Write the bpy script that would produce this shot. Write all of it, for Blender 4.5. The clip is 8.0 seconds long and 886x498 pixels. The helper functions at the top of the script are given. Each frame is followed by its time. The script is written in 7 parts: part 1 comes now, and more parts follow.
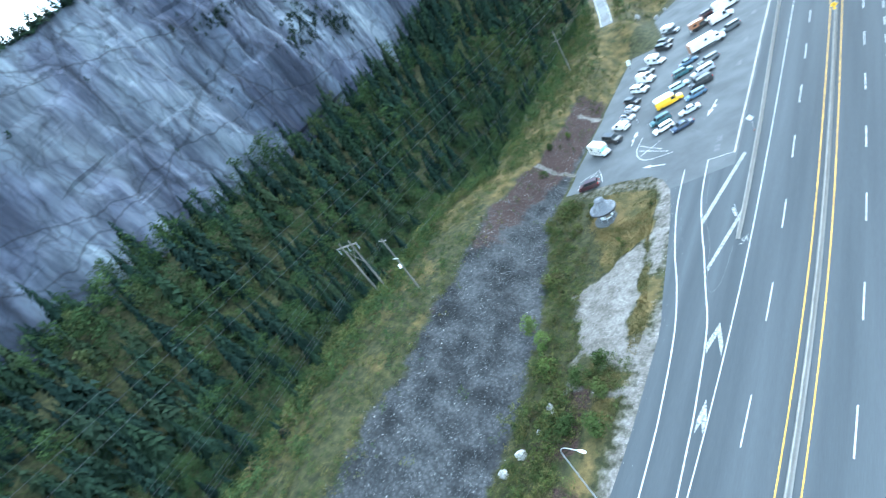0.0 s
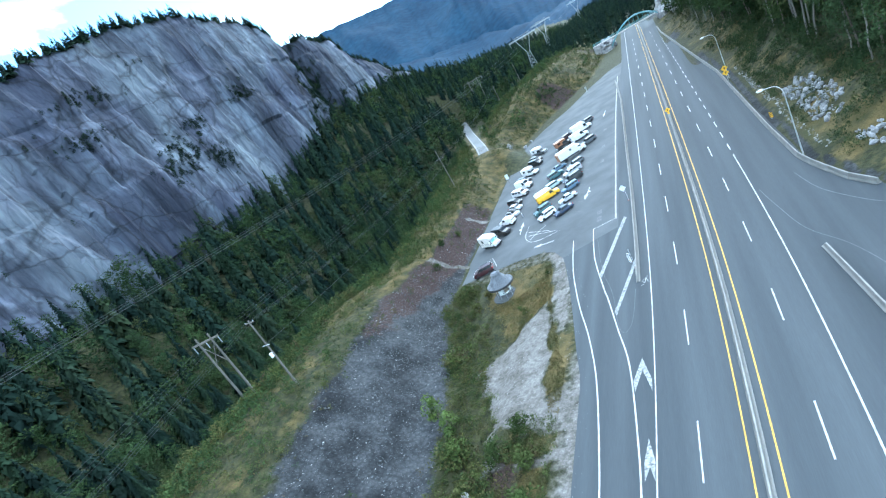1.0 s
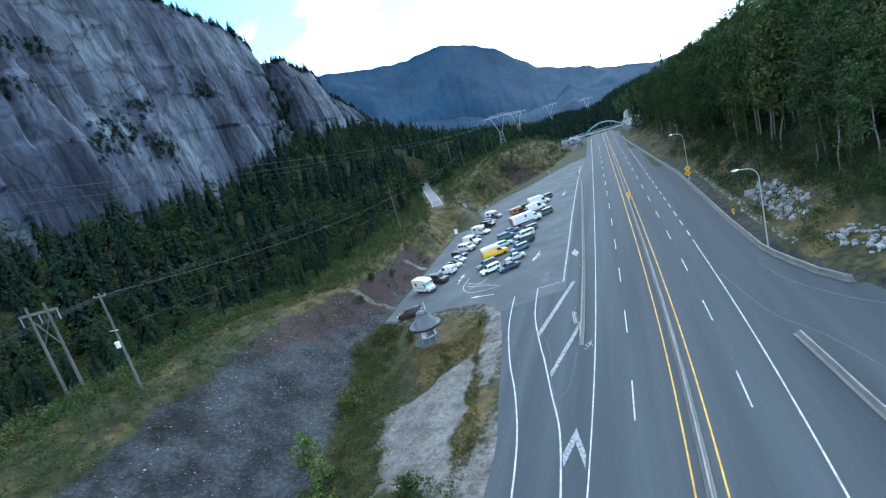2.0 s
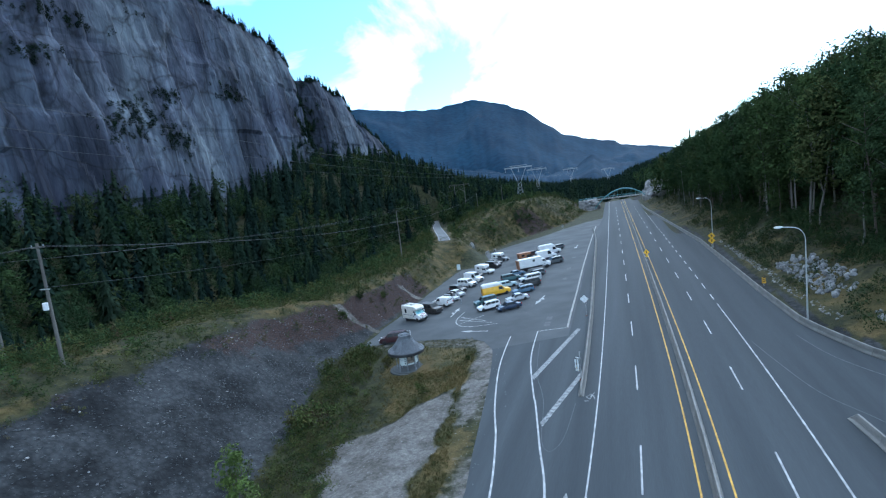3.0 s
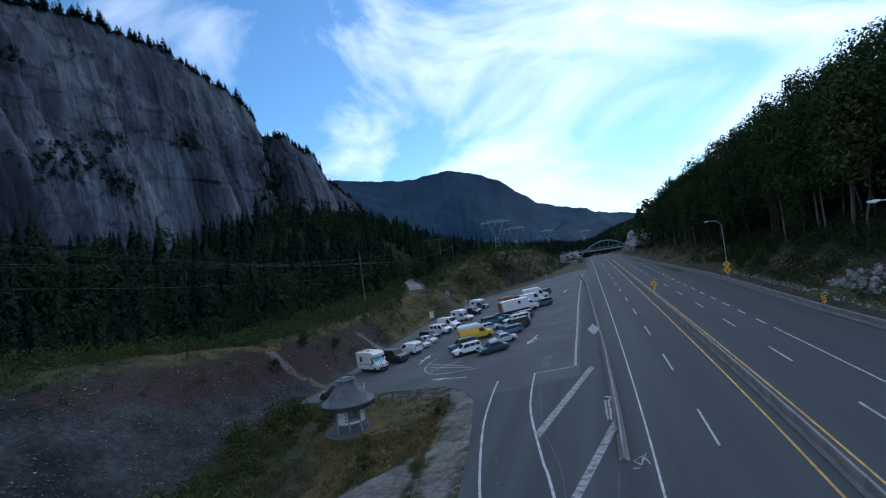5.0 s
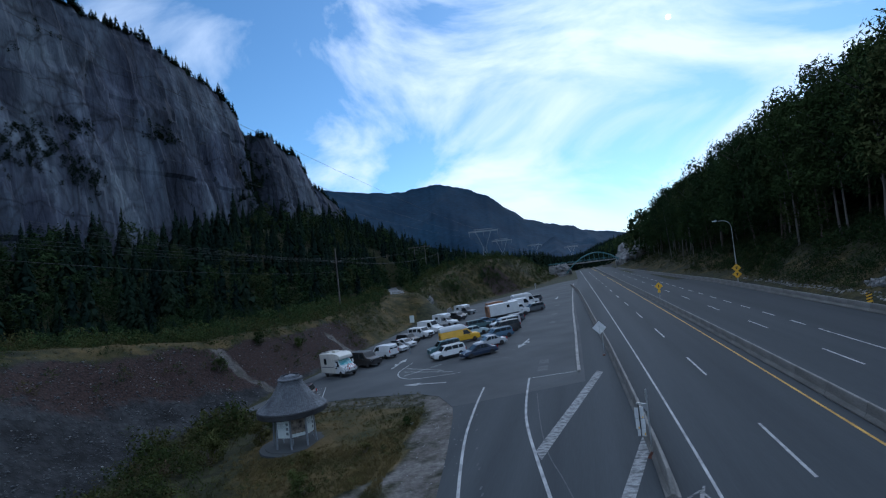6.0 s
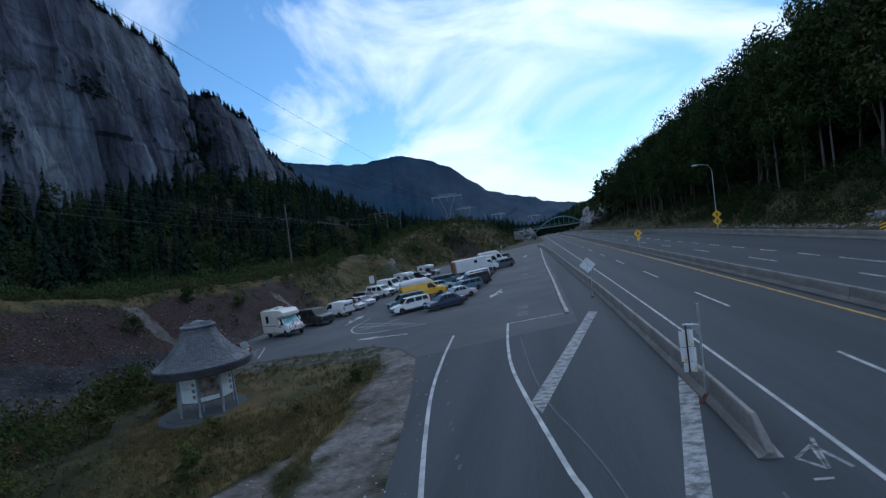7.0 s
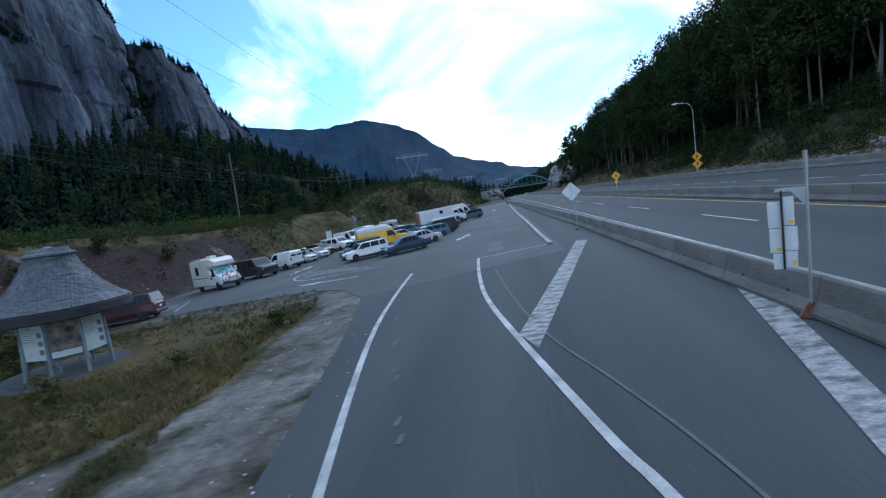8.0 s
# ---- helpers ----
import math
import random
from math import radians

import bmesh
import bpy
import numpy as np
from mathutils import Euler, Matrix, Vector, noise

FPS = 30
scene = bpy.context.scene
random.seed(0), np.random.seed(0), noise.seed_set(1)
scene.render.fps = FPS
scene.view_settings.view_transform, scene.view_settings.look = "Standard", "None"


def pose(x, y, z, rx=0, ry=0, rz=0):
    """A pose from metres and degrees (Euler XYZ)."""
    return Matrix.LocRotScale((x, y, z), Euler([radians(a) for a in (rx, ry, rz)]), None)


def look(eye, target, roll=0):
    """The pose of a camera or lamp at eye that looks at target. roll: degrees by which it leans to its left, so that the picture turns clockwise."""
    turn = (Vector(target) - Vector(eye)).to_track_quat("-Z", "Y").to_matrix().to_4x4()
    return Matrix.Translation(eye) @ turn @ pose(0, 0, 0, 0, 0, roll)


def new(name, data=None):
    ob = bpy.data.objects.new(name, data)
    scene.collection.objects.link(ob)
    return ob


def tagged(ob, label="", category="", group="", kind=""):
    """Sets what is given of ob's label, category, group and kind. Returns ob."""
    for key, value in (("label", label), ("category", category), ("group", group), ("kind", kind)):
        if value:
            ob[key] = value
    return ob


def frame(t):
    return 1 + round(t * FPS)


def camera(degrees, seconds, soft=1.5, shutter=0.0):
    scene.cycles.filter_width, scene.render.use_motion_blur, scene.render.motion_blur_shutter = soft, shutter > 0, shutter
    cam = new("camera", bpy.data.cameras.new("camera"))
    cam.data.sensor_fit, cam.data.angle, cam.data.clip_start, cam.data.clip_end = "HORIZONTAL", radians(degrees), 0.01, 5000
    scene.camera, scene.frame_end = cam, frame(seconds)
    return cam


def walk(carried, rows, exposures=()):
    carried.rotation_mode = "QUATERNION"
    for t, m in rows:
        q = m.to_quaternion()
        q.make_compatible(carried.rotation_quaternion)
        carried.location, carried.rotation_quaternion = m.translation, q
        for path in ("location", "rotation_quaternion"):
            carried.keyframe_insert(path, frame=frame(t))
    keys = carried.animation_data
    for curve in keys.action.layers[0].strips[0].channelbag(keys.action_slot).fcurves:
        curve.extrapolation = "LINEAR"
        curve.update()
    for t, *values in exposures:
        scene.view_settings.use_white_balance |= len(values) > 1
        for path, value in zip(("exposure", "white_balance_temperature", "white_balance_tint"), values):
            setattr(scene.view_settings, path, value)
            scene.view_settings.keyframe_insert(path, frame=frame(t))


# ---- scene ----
cam = camera(83.96, 8.0, soft=1.2, shutter=0.22)
PATH = [
    (0, (15.106, -62.157, 52.805), (13.690, -61.056, 51.920), -35.86),
    (0.5, (10.690, -64.139, 43.913), (9.564, -62.664, 43.168), -31.76),
    (1, (7.496, -63.255, 37.102), (6.516, -61.616, 36.508), -31.19),
    (1.5, (4.372, -60.409, 31.597), (3.556, -58.657, 31.081), -24.44),
    (1.7, (3.364, -58.590, 29.845), (2.602, -56.806, 29.359), -20.39),
    (2.8, (0.449, -51.315, 23.296), (-0.229, -49.454, 23.015), -9.06),
    (3, (-0.033, -49.875, 22.122), (-0.731, -48.017, 21.877), -6.79),
    (3.5, (-1.393, -44.685, 19.285), (-2.008, -42.792, 19.087), -4.54),
    (4, (-2.045, -39.276, 16.435), (-2.530, -37.337, 16.379), -5.25),
    (4.5, (-4.028, -35.997, 15.117), (-4.640, -34.093, 15.081), -6.13),
    (4.7, (-4.689, -34.657, 14.396), (-5.305, -32.754, 14.385), -7.07),
    (5.8, (-7.327, -24.192, 10.311), (-7.853, -22.264, 10.387), -6.60),
    (6, (-7.944, -22.568, 9.675), (-8.473, -20.640, 9.752), -5.93),
    (6.5, (-9.190, -18.214, 7.926), (-9.656, -16.269, 7.952), -7.45),
    (7, (-10.309, -14.309, 5.981), (-10.706, -12.349, 5.933), -6.72),
    (7.5, (-11.124, -10.747, 4.360), (-11.456, -8.790, 4.110), -8.70),
    (8, (-11.315, -7.445, 2.805), (-11.597, -5.476, 2.608), -7.31),
]
# the clip's camera opens dark and closes down as the sky comes in: seconds, stops, kelvin, tint
EXPOSURES = [(0.0, 2.66, 5380, -3), (0.5, 2.6, 5400, -3), (1.0, 2.38, 5400, -1), (1.5, 2.08, 5350, -1), (1.7, 1.88, 5340, 0), (2.8, 1.23, 5230, 3), (3.0, 1.13, 5220, 3), (3.5, 0.88, 5210, 4),
             (4.0, 0.29, 5110, 5), (4.5, 0.02, 5120, 9), (5.8, -0.27, 5170, 9), (6.5, -0.28, 5190, 10), (7.0, -0.23, 5190, 9), (7.5, 0.12, 5170, 8), (8.0, 0.44, 5170, 7)]
walk(cam, [(t, look(eye, target, roll)) for t, eye, target, roll in PATH], EXPOSURES)

# ---- world, sun ----
world = bpy.data.worlds.new("sky")
scene.world = world
world.use_nodes = True
wn, wl = world.node_tree.nodes, world.node_tree.links
wn.clear()
w_out = wn.new("ShaderNodeOutputWorld")
w_bg = wn.new("ShaderNodeBackground")
w_bg.inputs["Strength"].default_value = 0.115
w_sky = wn.new("ShaderNodeTexSky")
w_sky.sky_type = "NISHITA"
w_sky.sun_disc = False
w_sky.sun_elevation = radians(33)
w_sky.sun_rotation = radians(10)
w_sky.altitude = 100
w_sky.air_density, w_sky.dust_density, w_sky.ozone_density = 1.05, 0.25, 1.2
w_co = wn.new("ShaderNodeTexCoord")
w_map = wn.new("ShaderNodeMapping")
w_map.inputs["Scale"].default_value = (1.0, 0.9, 1.9)
w_map.inputs["Rotation"].default_value = (0.0, radians(-24), radians(12))
w_map.inputs["Location"].default_value = (0.30, 0.0, 0.62)
w_no = wn.new("ShaderNodeTexNoise")
w_no.inputs["Scale"].default_value = 2.3
w_no.inputs["Detail"].default_value = 10
w_no.inputs["Roughness"].default_value = 0.56
w_no.inputs["Distortion"].default_value = 0.7
# the cloud thickens towards the low sun at the valley's head, and most of all away from it
w_dot = wn.new("ShaderNodeVectorMath")
w_dot.operation = "DOT_PRODUCT"
w_dot.inputs[1].default_value = (0.06, 0.95, 0.31)
w_half = wn.new("ShaderNodeMath")
w_half.operation = "MULTIPLY_ADD"
w_half.inputs[1].default_value, w_half.inputs[2].default_value = 0.5, 0.5
w_near = wn.new("ShaderNodeValToRGB")
# unseen cloud behind and overhead, added to light the sides facing the camera
w_near.color_ramp.elements[0].position, w_near.color_ramp.elements[0].color = 0.55, (0.60, 0.60, 0.60, 1)
w_near.color_ramp.elements[1].position, w_near.color_ramp.elements[1].color = 0.995, (0.565, 0.565, 0.565, 1)
w_near.color_ramp.elements.new(0.86).color = (0.512, 0.512, 0.512, 1)
w_near.color_ramp.elements.new(0.93).color = (0.506, 0.506, 0.506, 1)
w_sum = wn.new("ShaderNodeMath")
w_sum.operation = "ADD"
w_ramp = wn.new("ShaderNodeValToRGB")
w_ramp.color_ramp.elements[0].position = 0.485
w_ramp.color_ramp.elements[1].position = 0.67
w_mix = wn.new("ShaderNodeMix")
w_mix.data_type = "RGBA"
w_mix.inputs["B"].default_value = (11.0, 11.2, 11.4, 1)
wl.new(w_co.outputs["Generated"], w_map.inputs["Vector"])
wl.new(w_co.outputs["Generated"], w_dot.inputs[0])
wl.new(w_dot.outputs["Value"], w_half.inputs[0])
wl.new(w_half.outputs["Value"], w_near.inputs["Fac"])
wl.new(w_map.outputs["Vector"], w_no.inputs["Vector"])
wl.new(w_no.outputs["Fac"], w_sum.inputs[0])
wl.new(w_near.outputs["Color"], w_sum.inputs[1])
w_off = wn.new("ShaderNodeMath")
w_off.operation = "SUBTRACT"
w_off.inputs[1].default_value = 0.5
wl.new(w_sum.outputs["Value"], w_off.inputs[0])
wl.new(w_off.outputs["Value"], w_ramp.inputs["Fac"])
wl.new(w_ramp.outputs["Color"], w_mix.inputs["Factor"])
w_blue = wn.new("ShaderNodeMix")
w_blue.data_type, w_blue.blend_type = "RGBA", "MULTIPLY"
w_blue.inputs["Factor"].default_value = 1.0
w_blue.inputs["B"].default_value = (0.85, 1.06, 1.14, 1)
wl.new(w_sky.outputs["Color"], w_blue.inputs["A"])
wl.new(w_blue.outputs["Result"], w_mix.inputs["A"])
wl.new(w_mix.outputs["Result"], w_bg.inputs["Color"])
wl.new(w_bg.outputs["Background"], w_out.inputs["Surface"])

sun_data = bpy.data.lights.new("sun", "SUN")
sun_data.energy, sun_data.angle, sun_data.color = 1.3, radians(60), (1.0, 0.97, 0.94)
sun = new("sun", sun_data)
sun.matrix_world = look((36, 205, 160), (0, 0, 0))

# ---- materials ----
def surf(name, low, high, scale=1.0, rough=0.8, bump=0.3, bump_scale=8.0, metal=0.0, fine=None, spread=(0.35, 0.65),
         random_tint=0.0, spec=0.5, depth=0.02, stretch=(1, 1, 1), coat=0.0):
    """A two-scale procedural surface: large stains between low and high, fine grain, and relief."""
    m = bpy.data.materials.new(name)
    m.use_nodes = True
    n, l = m.node_tree.nodes, m.node_tree.links
    b = n["Principled BSDF"]
    co = n.new("ShaderNodeTexCoord")
    mp = n.new("ShaderNodeMapping")
    mp.inputs["Scale"].default_value = stretch
    l.new(co.outputs["Object"], mp.inputs["Vector"])
    big = n.new("ShaderNodeTexNoise")
    big.inputs["Scale"].default_value = scale
    big.inputs["Detail"].default_value = 6
    l.new(mp.outputs["Vector"], big.inputs["Vector"])
    ramp = n.new("ShaderNodeValToRGB")
    ramp.color_ramp.elements[0].position, ramp.color_ramp.elements[1].position = spread
    ramp.color_ramp.elements[0].color, ramp.color_ramp.elements[1].color = (*low, 1), (*high, 1)
    l.new(big.outputs["Fac"], ramp.inputs["Fac"])
    small = n.new("ShaderNodeTexNoise")
    small.inputs["Scale"].default_value = bump_scale
    small.inputs["Detail"].default_value = 4
    l.new(mp.outputs["Vector"], small.inputs["Vector"])
    colour = ramp.outputs["Color"]
    if fine:
        mx = n.new("ShaderNodeMix")
        mx.data_type, mx.blend_type = "RGBA", "MULTIPLY"
        mx.inputs["Factor"].default_value = 1.0
        fr = n.new("ShaderNodeValToRGB")
        fr.color_ramp.elements[0].position, fr.color_ramp.elements[1].position = 0.3, 0.7
        fr.color_ramp.elements[0].color, fr.color_ramp.elements[1].color = (fine[0],) * 3 + (1,), (fine[1],) * 3 + (1,)
        l.new(small.outputs["Fac"], fr.inputs["Fac"])
        l.new(colour, mx.inputs["A"])
        l.new(fr.outputs["Color"], mx.inputs["B"])
        colour = mx.outputs["Result"]
    if random_tint:
        ob = n.new("ShaderNodeObjectInfo")
        isl = n.new("ShaderNodeNewGeometry")
        add = n.new("ShaderNodeMath")
        add.operation = "ADD"
        l.new(ob.outputs["Random"], add.inputs[0])
        l.new(isl.outputs["Random Per Island"], add.inputs[1])
        mr = n.new("ShaderNodeMapRange")
        mr.inputs["From Max"].default_value = 2.0
        mr.inputs["To Min"].default_value, mr.inputs["To Max"].default_value = 1 - random_tint, 1 + random_tint
        l.new(add.outputs["Value"], mr.inputs["Value"])
        hs = n.new("ShaderNodeHueSaturation")
        l.new(mr.outputs["Result"], hs.inputs["Value"])
        l.new(colour, hs.inputs["Color"])
        colour = hs.outputs["Color"]
    l.new(colour, b.inputs["Base Color"])
    b.inputs["Roughness"].default_value = rough
    b.inputs["Metallic"].default_value = metal
    b.inputs["Specular IOR Level"].default_value = spec
    b.inputs["Coat Weight"].default_value = coat
    if bump:
        bp = n.new("ShaderNodeBump")
        bp.inputs["Strength"].default_value, bp.inputs["Distance"].default_value = bump, depth
        l.new(small.outputs["Fac"], bp.inputs["Height"])
        l.new(bp.outputs["Normal"], b.inputs["Normal"])
    return m


def paint(name, c, rough=0.42, coat=0.2):
    return surf(name, tuple(v * 0.88 for v in c), c, 1.3, rough, 0.02, 60, coat=coat, fine=(0.95, 1.03), depth=0.002)


def foliage(name, stops, leaf=0.16, grain=1.3):
    """Leaves whose colour varies from plant to plant between stops, and a little from leaf to leaf."""
    m = bpy.data.materials.new(name)
    m.use_nodes = True
    n, l = m.node_tree.nodes, m.node_tree.links
    b = n["Principled BSDF"]
    b.inputs["Roughness"].default_value, b.inputs["Specular IOR Level"].default_value = 0.9, 0.0
    at = n.new("ShaderNodeAttribute")
    at.attribute_name = "tint"
    ob = n.new("ShaderNodeObjectInfo")
    add = n.new("ShaderNodeMath")
    add.operation = "ADD"
    l.new(at.outputs["Fac"], add.inputs[0])
    l.new(ob.outputs["Random"], add.inputs[1])
    wrap = n.new("ShaderNodeMath")
    wrap.operation = "FRACT"
    l.new(add.outputs["Value"], wrap.inputs[0])
    r = n.new("ShaderNodeValToRGB")
    e = r.color_ramp.elements
    e[0].color, e[1].color = (*stops[0], 1), (*stops[-1], 1)
    for k, c in enumerate(stops[1:-1]):
        e.new((k + 1) / (len(stops) - 1)).color = (*c, 1)
    l.new(wrap.outputs["Value"], r.inputs["Fac"])
    co = n.new("ShaderNodeTexCoord")
    t = n.new("ShaderNodeTexNoise")
    t.inputs["Scale"].default_value, t.inputs["Detail"].default_value = grain, 4
    l.new(co.outputs["Object"], t.inputs["Vector"])
    geo = n.new("ShaderNodeNewGeometry")
    mr = n.new("ShaderNodeMapRange")
    mr.inputs["To Min"].default_value, mr.inputs["To Max"].default_value = 1 - leaf, 1 + leaf
    l.new(geo.outputs["Random Per Island"], mr.inputs["Value"])
    gr = n.new("ShaderNodeMapRange")
    gr.inputs["From Min"].default_value, gr.inputs["From Max"].default_value = 0.3, 0.7
    gr.inputs["To Min"].default_value, gr.inputs["To Max"].default_value = 0.72, 1.25
    l.new(t.outputs["Fac"], gr.inputs["Value"])
    mu = n.new("ShaderNodeMath")
    mu.operation = "MULTIPLY"
    l.new(mr.outputs["Result"], mu.inputs[0])
    l.new(gr.outputs["Result"], mu.inputs[1])
    hs = n.new("ShaderNodeHueSaturation")
    l.new(mu.outputs["Value"], hs.inputs["Value"])
    l.new(r.outputs["Color"], hs.inputs["Color"])
    l.new(hs.outputs["Color"], b.inputs["Base Color"])
    return m


ASPHALT = surf("asphalt", (0.034, 0.040, 0.045), (0.058, 0.066, 0.072), 0.32, 0.9, 0.15, 22, fine=(0.92, 1.06), spec=0.2, depth=0.01, stretch=(1, 0.035, 1), spread=(0.3, 0.7))
ASPHALT_PARK = surf("parking_asphalt", (0.052, 0.057, 0.061), (0.078, 0.085, 0.089), 0.16, 0.92, 0.15, 18, fine=(0.92, 1.06), spec=0.25, depth=0.01)
LINE_WHITE = surf("line_white", (0.24, 0.25, 0.25), (0.46, 0.47, 0.47), 1.4, 0.8, 0.15, 30, fine=(0.78, 1.05))
LINE_WORN = surf("line_worn", (0.085, 0.09, 0.095), (0.30, 0.31, 0.31), 2.6, 0.85, 0.15, 14, fine=(0.55, 1.15), spread=(0.36, 0.58), stretch=(1.0, 1.8, 1))
ASPHALT_OLD = surf("bleached_asphalt", (0.075, 0.08, 0.083), (0.12, 0.125, 0.13), 0.2, 0.92, 0.3, 12, fine=(0.85, 1.1))
LINE_FAINT = surf("faint_old_line", (0.054, 0.059, 0.064), (0.090, 0.096, 0.102), 2.0, 0.88, 0.1, 26, fine=(0.8, 1.1))
LINE_YELLOW = surf("line_yellow", (0.38, 0.22, 0.03), (0.62, 0.37, 0.05), 1.2, 0.8, 0.15, 30, fine=(0.8, 1.05))
CONCRETE = surf("barrier_concrete", (0.11, 0.108, 0.10), (0.24, 0.235, 0.22), 0.7, 0.9, 0.4, 18, fine=(0.8, 1.1), random_tint=0.12)
KERB = surf("kerb_concrete", (0.20, 0.20, 0.19), (0.34, 0.33, 0.32), 0.8, 0.9, 0.3, 20, fine=(0.8, 1.1))
BARK = surf("bark", (0.06, 0.045, 0.035), (0.16, 0.13, 0.11), 3.0, 0.95, 0.6, 14, stretch=(1, 1, 0.2), fine=(0.7, 1.1))
BARK_PALE = surf("pale_bark", (0.09, 0.085, 0.075), (0.24, 0.225, 0.20), 1.2, 0.9, 0.4, 10, stretch=(1, 1, 0.3), fine=(0.6, 1.1), random_tint=0.2)
CONIFER = foliage("conifer_needles", ((0.0095, 0.0165, 0.014), (0.0125, 0.022, 0.0165), (0.018, 0.030, 0.0175), (0.014, 0.0245, 0.020), (0.023, 0.033, 0.0175)))
LEAF = foliage("leaves", ((0.024, 0.042, 0.020), (0.038, 0.062, 0.024), (0.054, 0.080, 0.029), (0.034, 0.055, 0.026), (0.070, 0.081, 0.031)))
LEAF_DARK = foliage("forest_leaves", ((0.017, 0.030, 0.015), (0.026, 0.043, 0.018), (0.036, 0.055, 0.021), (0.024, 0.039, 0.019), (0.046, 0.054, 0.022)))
LEAF_BUSH = foliage("bush_leaves", ((0.024, 0.036, 0.014), (0.042, 0.060, 0.020), (0.085, 0.078, 0.030), (0.034, 0.050, 0.020), (0.072, 0.088, 0.028), (0.060, 0.045, 0.028)), grain=2.0)
LEAF_YELLOW = surf("yellow_green_leaves", (0.050, 0.085, 0.018), (0.125, 0.165, 0.036), 0.4, 0.8, 0, random_tint=0.3, spec=0.2, fine=(0.7, 1.2), bump_scale=2.0)
GRASS = surf("dry_grass", (0.042, 0.052, 0.018), (0.150, 0.118, 0.048), 0.22, 0.9, 0, random_tint=0.3, spec=0.15, fine=(0.75, 1.15), bump_scale=3)
STONE = surf("scree_stone", (0.034, 0.038, 0.042), (0.100, 0.106, 0.112), 0.3, 0.9, 0.5, 6, random_tint=0.4, fine=(0.7, 1.1))
BOULDER = surf("pale_boulder", (0.15, 0.15, 0.155), (0.34, 0.335, 0.325), 0.6, 0.9, 0.6, 4, random_tint=0.25, fine=(0.7, 1.1), depth=0.05)
RIPRAP = surf("grey_riprap", (0.085, 0.088, 0.09), (0.24, 0.243, 0.245), 0.8, 0.9, 0.6, 5, random_tint=0.4, fine=(0.7, 1.1), depth=0.05)
WOOD_POLE = surf("weathered_pole_wood", (0.075, 0.07, 0.063), (0.15, 0.14, 0.125), 1.0, 0.9, 0.4, 12, stretch=(1, 1, 0.15), fine=(0.75, 1.1))
GALV = surf("galvanised_steel", (0.36, 0.38, 0.39), (0.52, 0.54, 0.55), 2.0, 0.45, 0.05, 20, metal=0.6)
STEEL_TOWER = surf("tower_steel", (0.22, 0.24, 0.25), (0.34, 0.36, 0.37), 0.5, 0.6, 0, metal=0.3)
WIRE = surf("aluminium_wire", (0.032, 0.035, 0.038), (0.055, 0.059, 0.063), 0.5, 0.8, 0)
TEAL_STEEL = surf("teal_bridge_paint", (0.06, 0.17, 0.19), (0.09, 0.23, 0.25), 0.3, 0.5, 0.05, 8)
SIGN_YELLOW = surf("sign_yellow", (0.75, 0.42, 0.02), (0.85, 0.50, 0.03), 2, 0.45, 0, 10)
SIGN_WHITE = surf("sign_back_aluminium", (0.60, 0.62, 0.63), (0.74, 0.76, 0.77), 1.5, 0.45, 0.03, 20, fine=(0.9, 1.04))
BLACK = surf("black_paint", (0.012, 0.012, 0.012), (0.02, 0.02, 0.02), 4, 0.6, 0, 10)
RUST = surf("rusty_bracket", (0.07, 0.03, 0.02), (0.16, 0.07, 0.05), 8, 0.85, 0.3, 40)
RUBBER = surf("tyre_rubber", (0.014, 0.014, 0.015), (0.03, 0.03, 0.03), 6, 0.85, 0.2, 60)
RIM = surf("alloy_rim", (0.34, 0.35, 0.36), (0.50, 0.51, 0.52), 5, 0.35, 0, 10, metal=0.8)
TRIM = surf("dark_plastic_trim", (0.02, 0.021, 0.023), (0.04, 0.041, 0.043), 4, 0.6, 0.05, 60)
LAMP_RED = surf("tail_lamp_red", (0.30, 0.01, 0.01), (0.42, 0.02, 0.02), 5, 0.2, 0, 10)
LAMP_CLEAR = surf("headlamp_clear", (0.55, 0.57, 0.58), (0.75, 0.77, 0.78), 5, 0.12, 0, 10)
PLATE = surf("number_plate_white", (0.6, 0.6, 0.62), (0.75, 0.75, 0.77), 5, 0.5, 0, 10)
GLASS_DARK = surf("tinted_car_glass", (0.012, 0.016, 0.018), (0.03, 0.036, 0.04), 1, 0.14, 0, 10, spec=0.2)

# ---- building helpers ----
FALL = math.tan(radians(4.3))      # the whole site falls to the west by this much


def outward(me):
    """Turns the faces of a closed mesh outward, and those of a flat sheet upward."""
    bm = bmesh.new()
    bm.from_mesh(me)
    if all(len(e.link_faces) == 2 for e in bm.edges):
        bmesh.ops.recalc_face_normals(bm, faces=bm.faces[:])
        bm.to_mesh(me)
    else:
        up = sum(f.normal.z * f.calc_area() for f in bm.faces)
        if up < -0.9 * sum(f.calc_area() for f in bm.faces):
            bmesh.ops.reverse_faces(bm, faces=bm.faces[:])
            bm.to_mesh(me)
    bm.free()


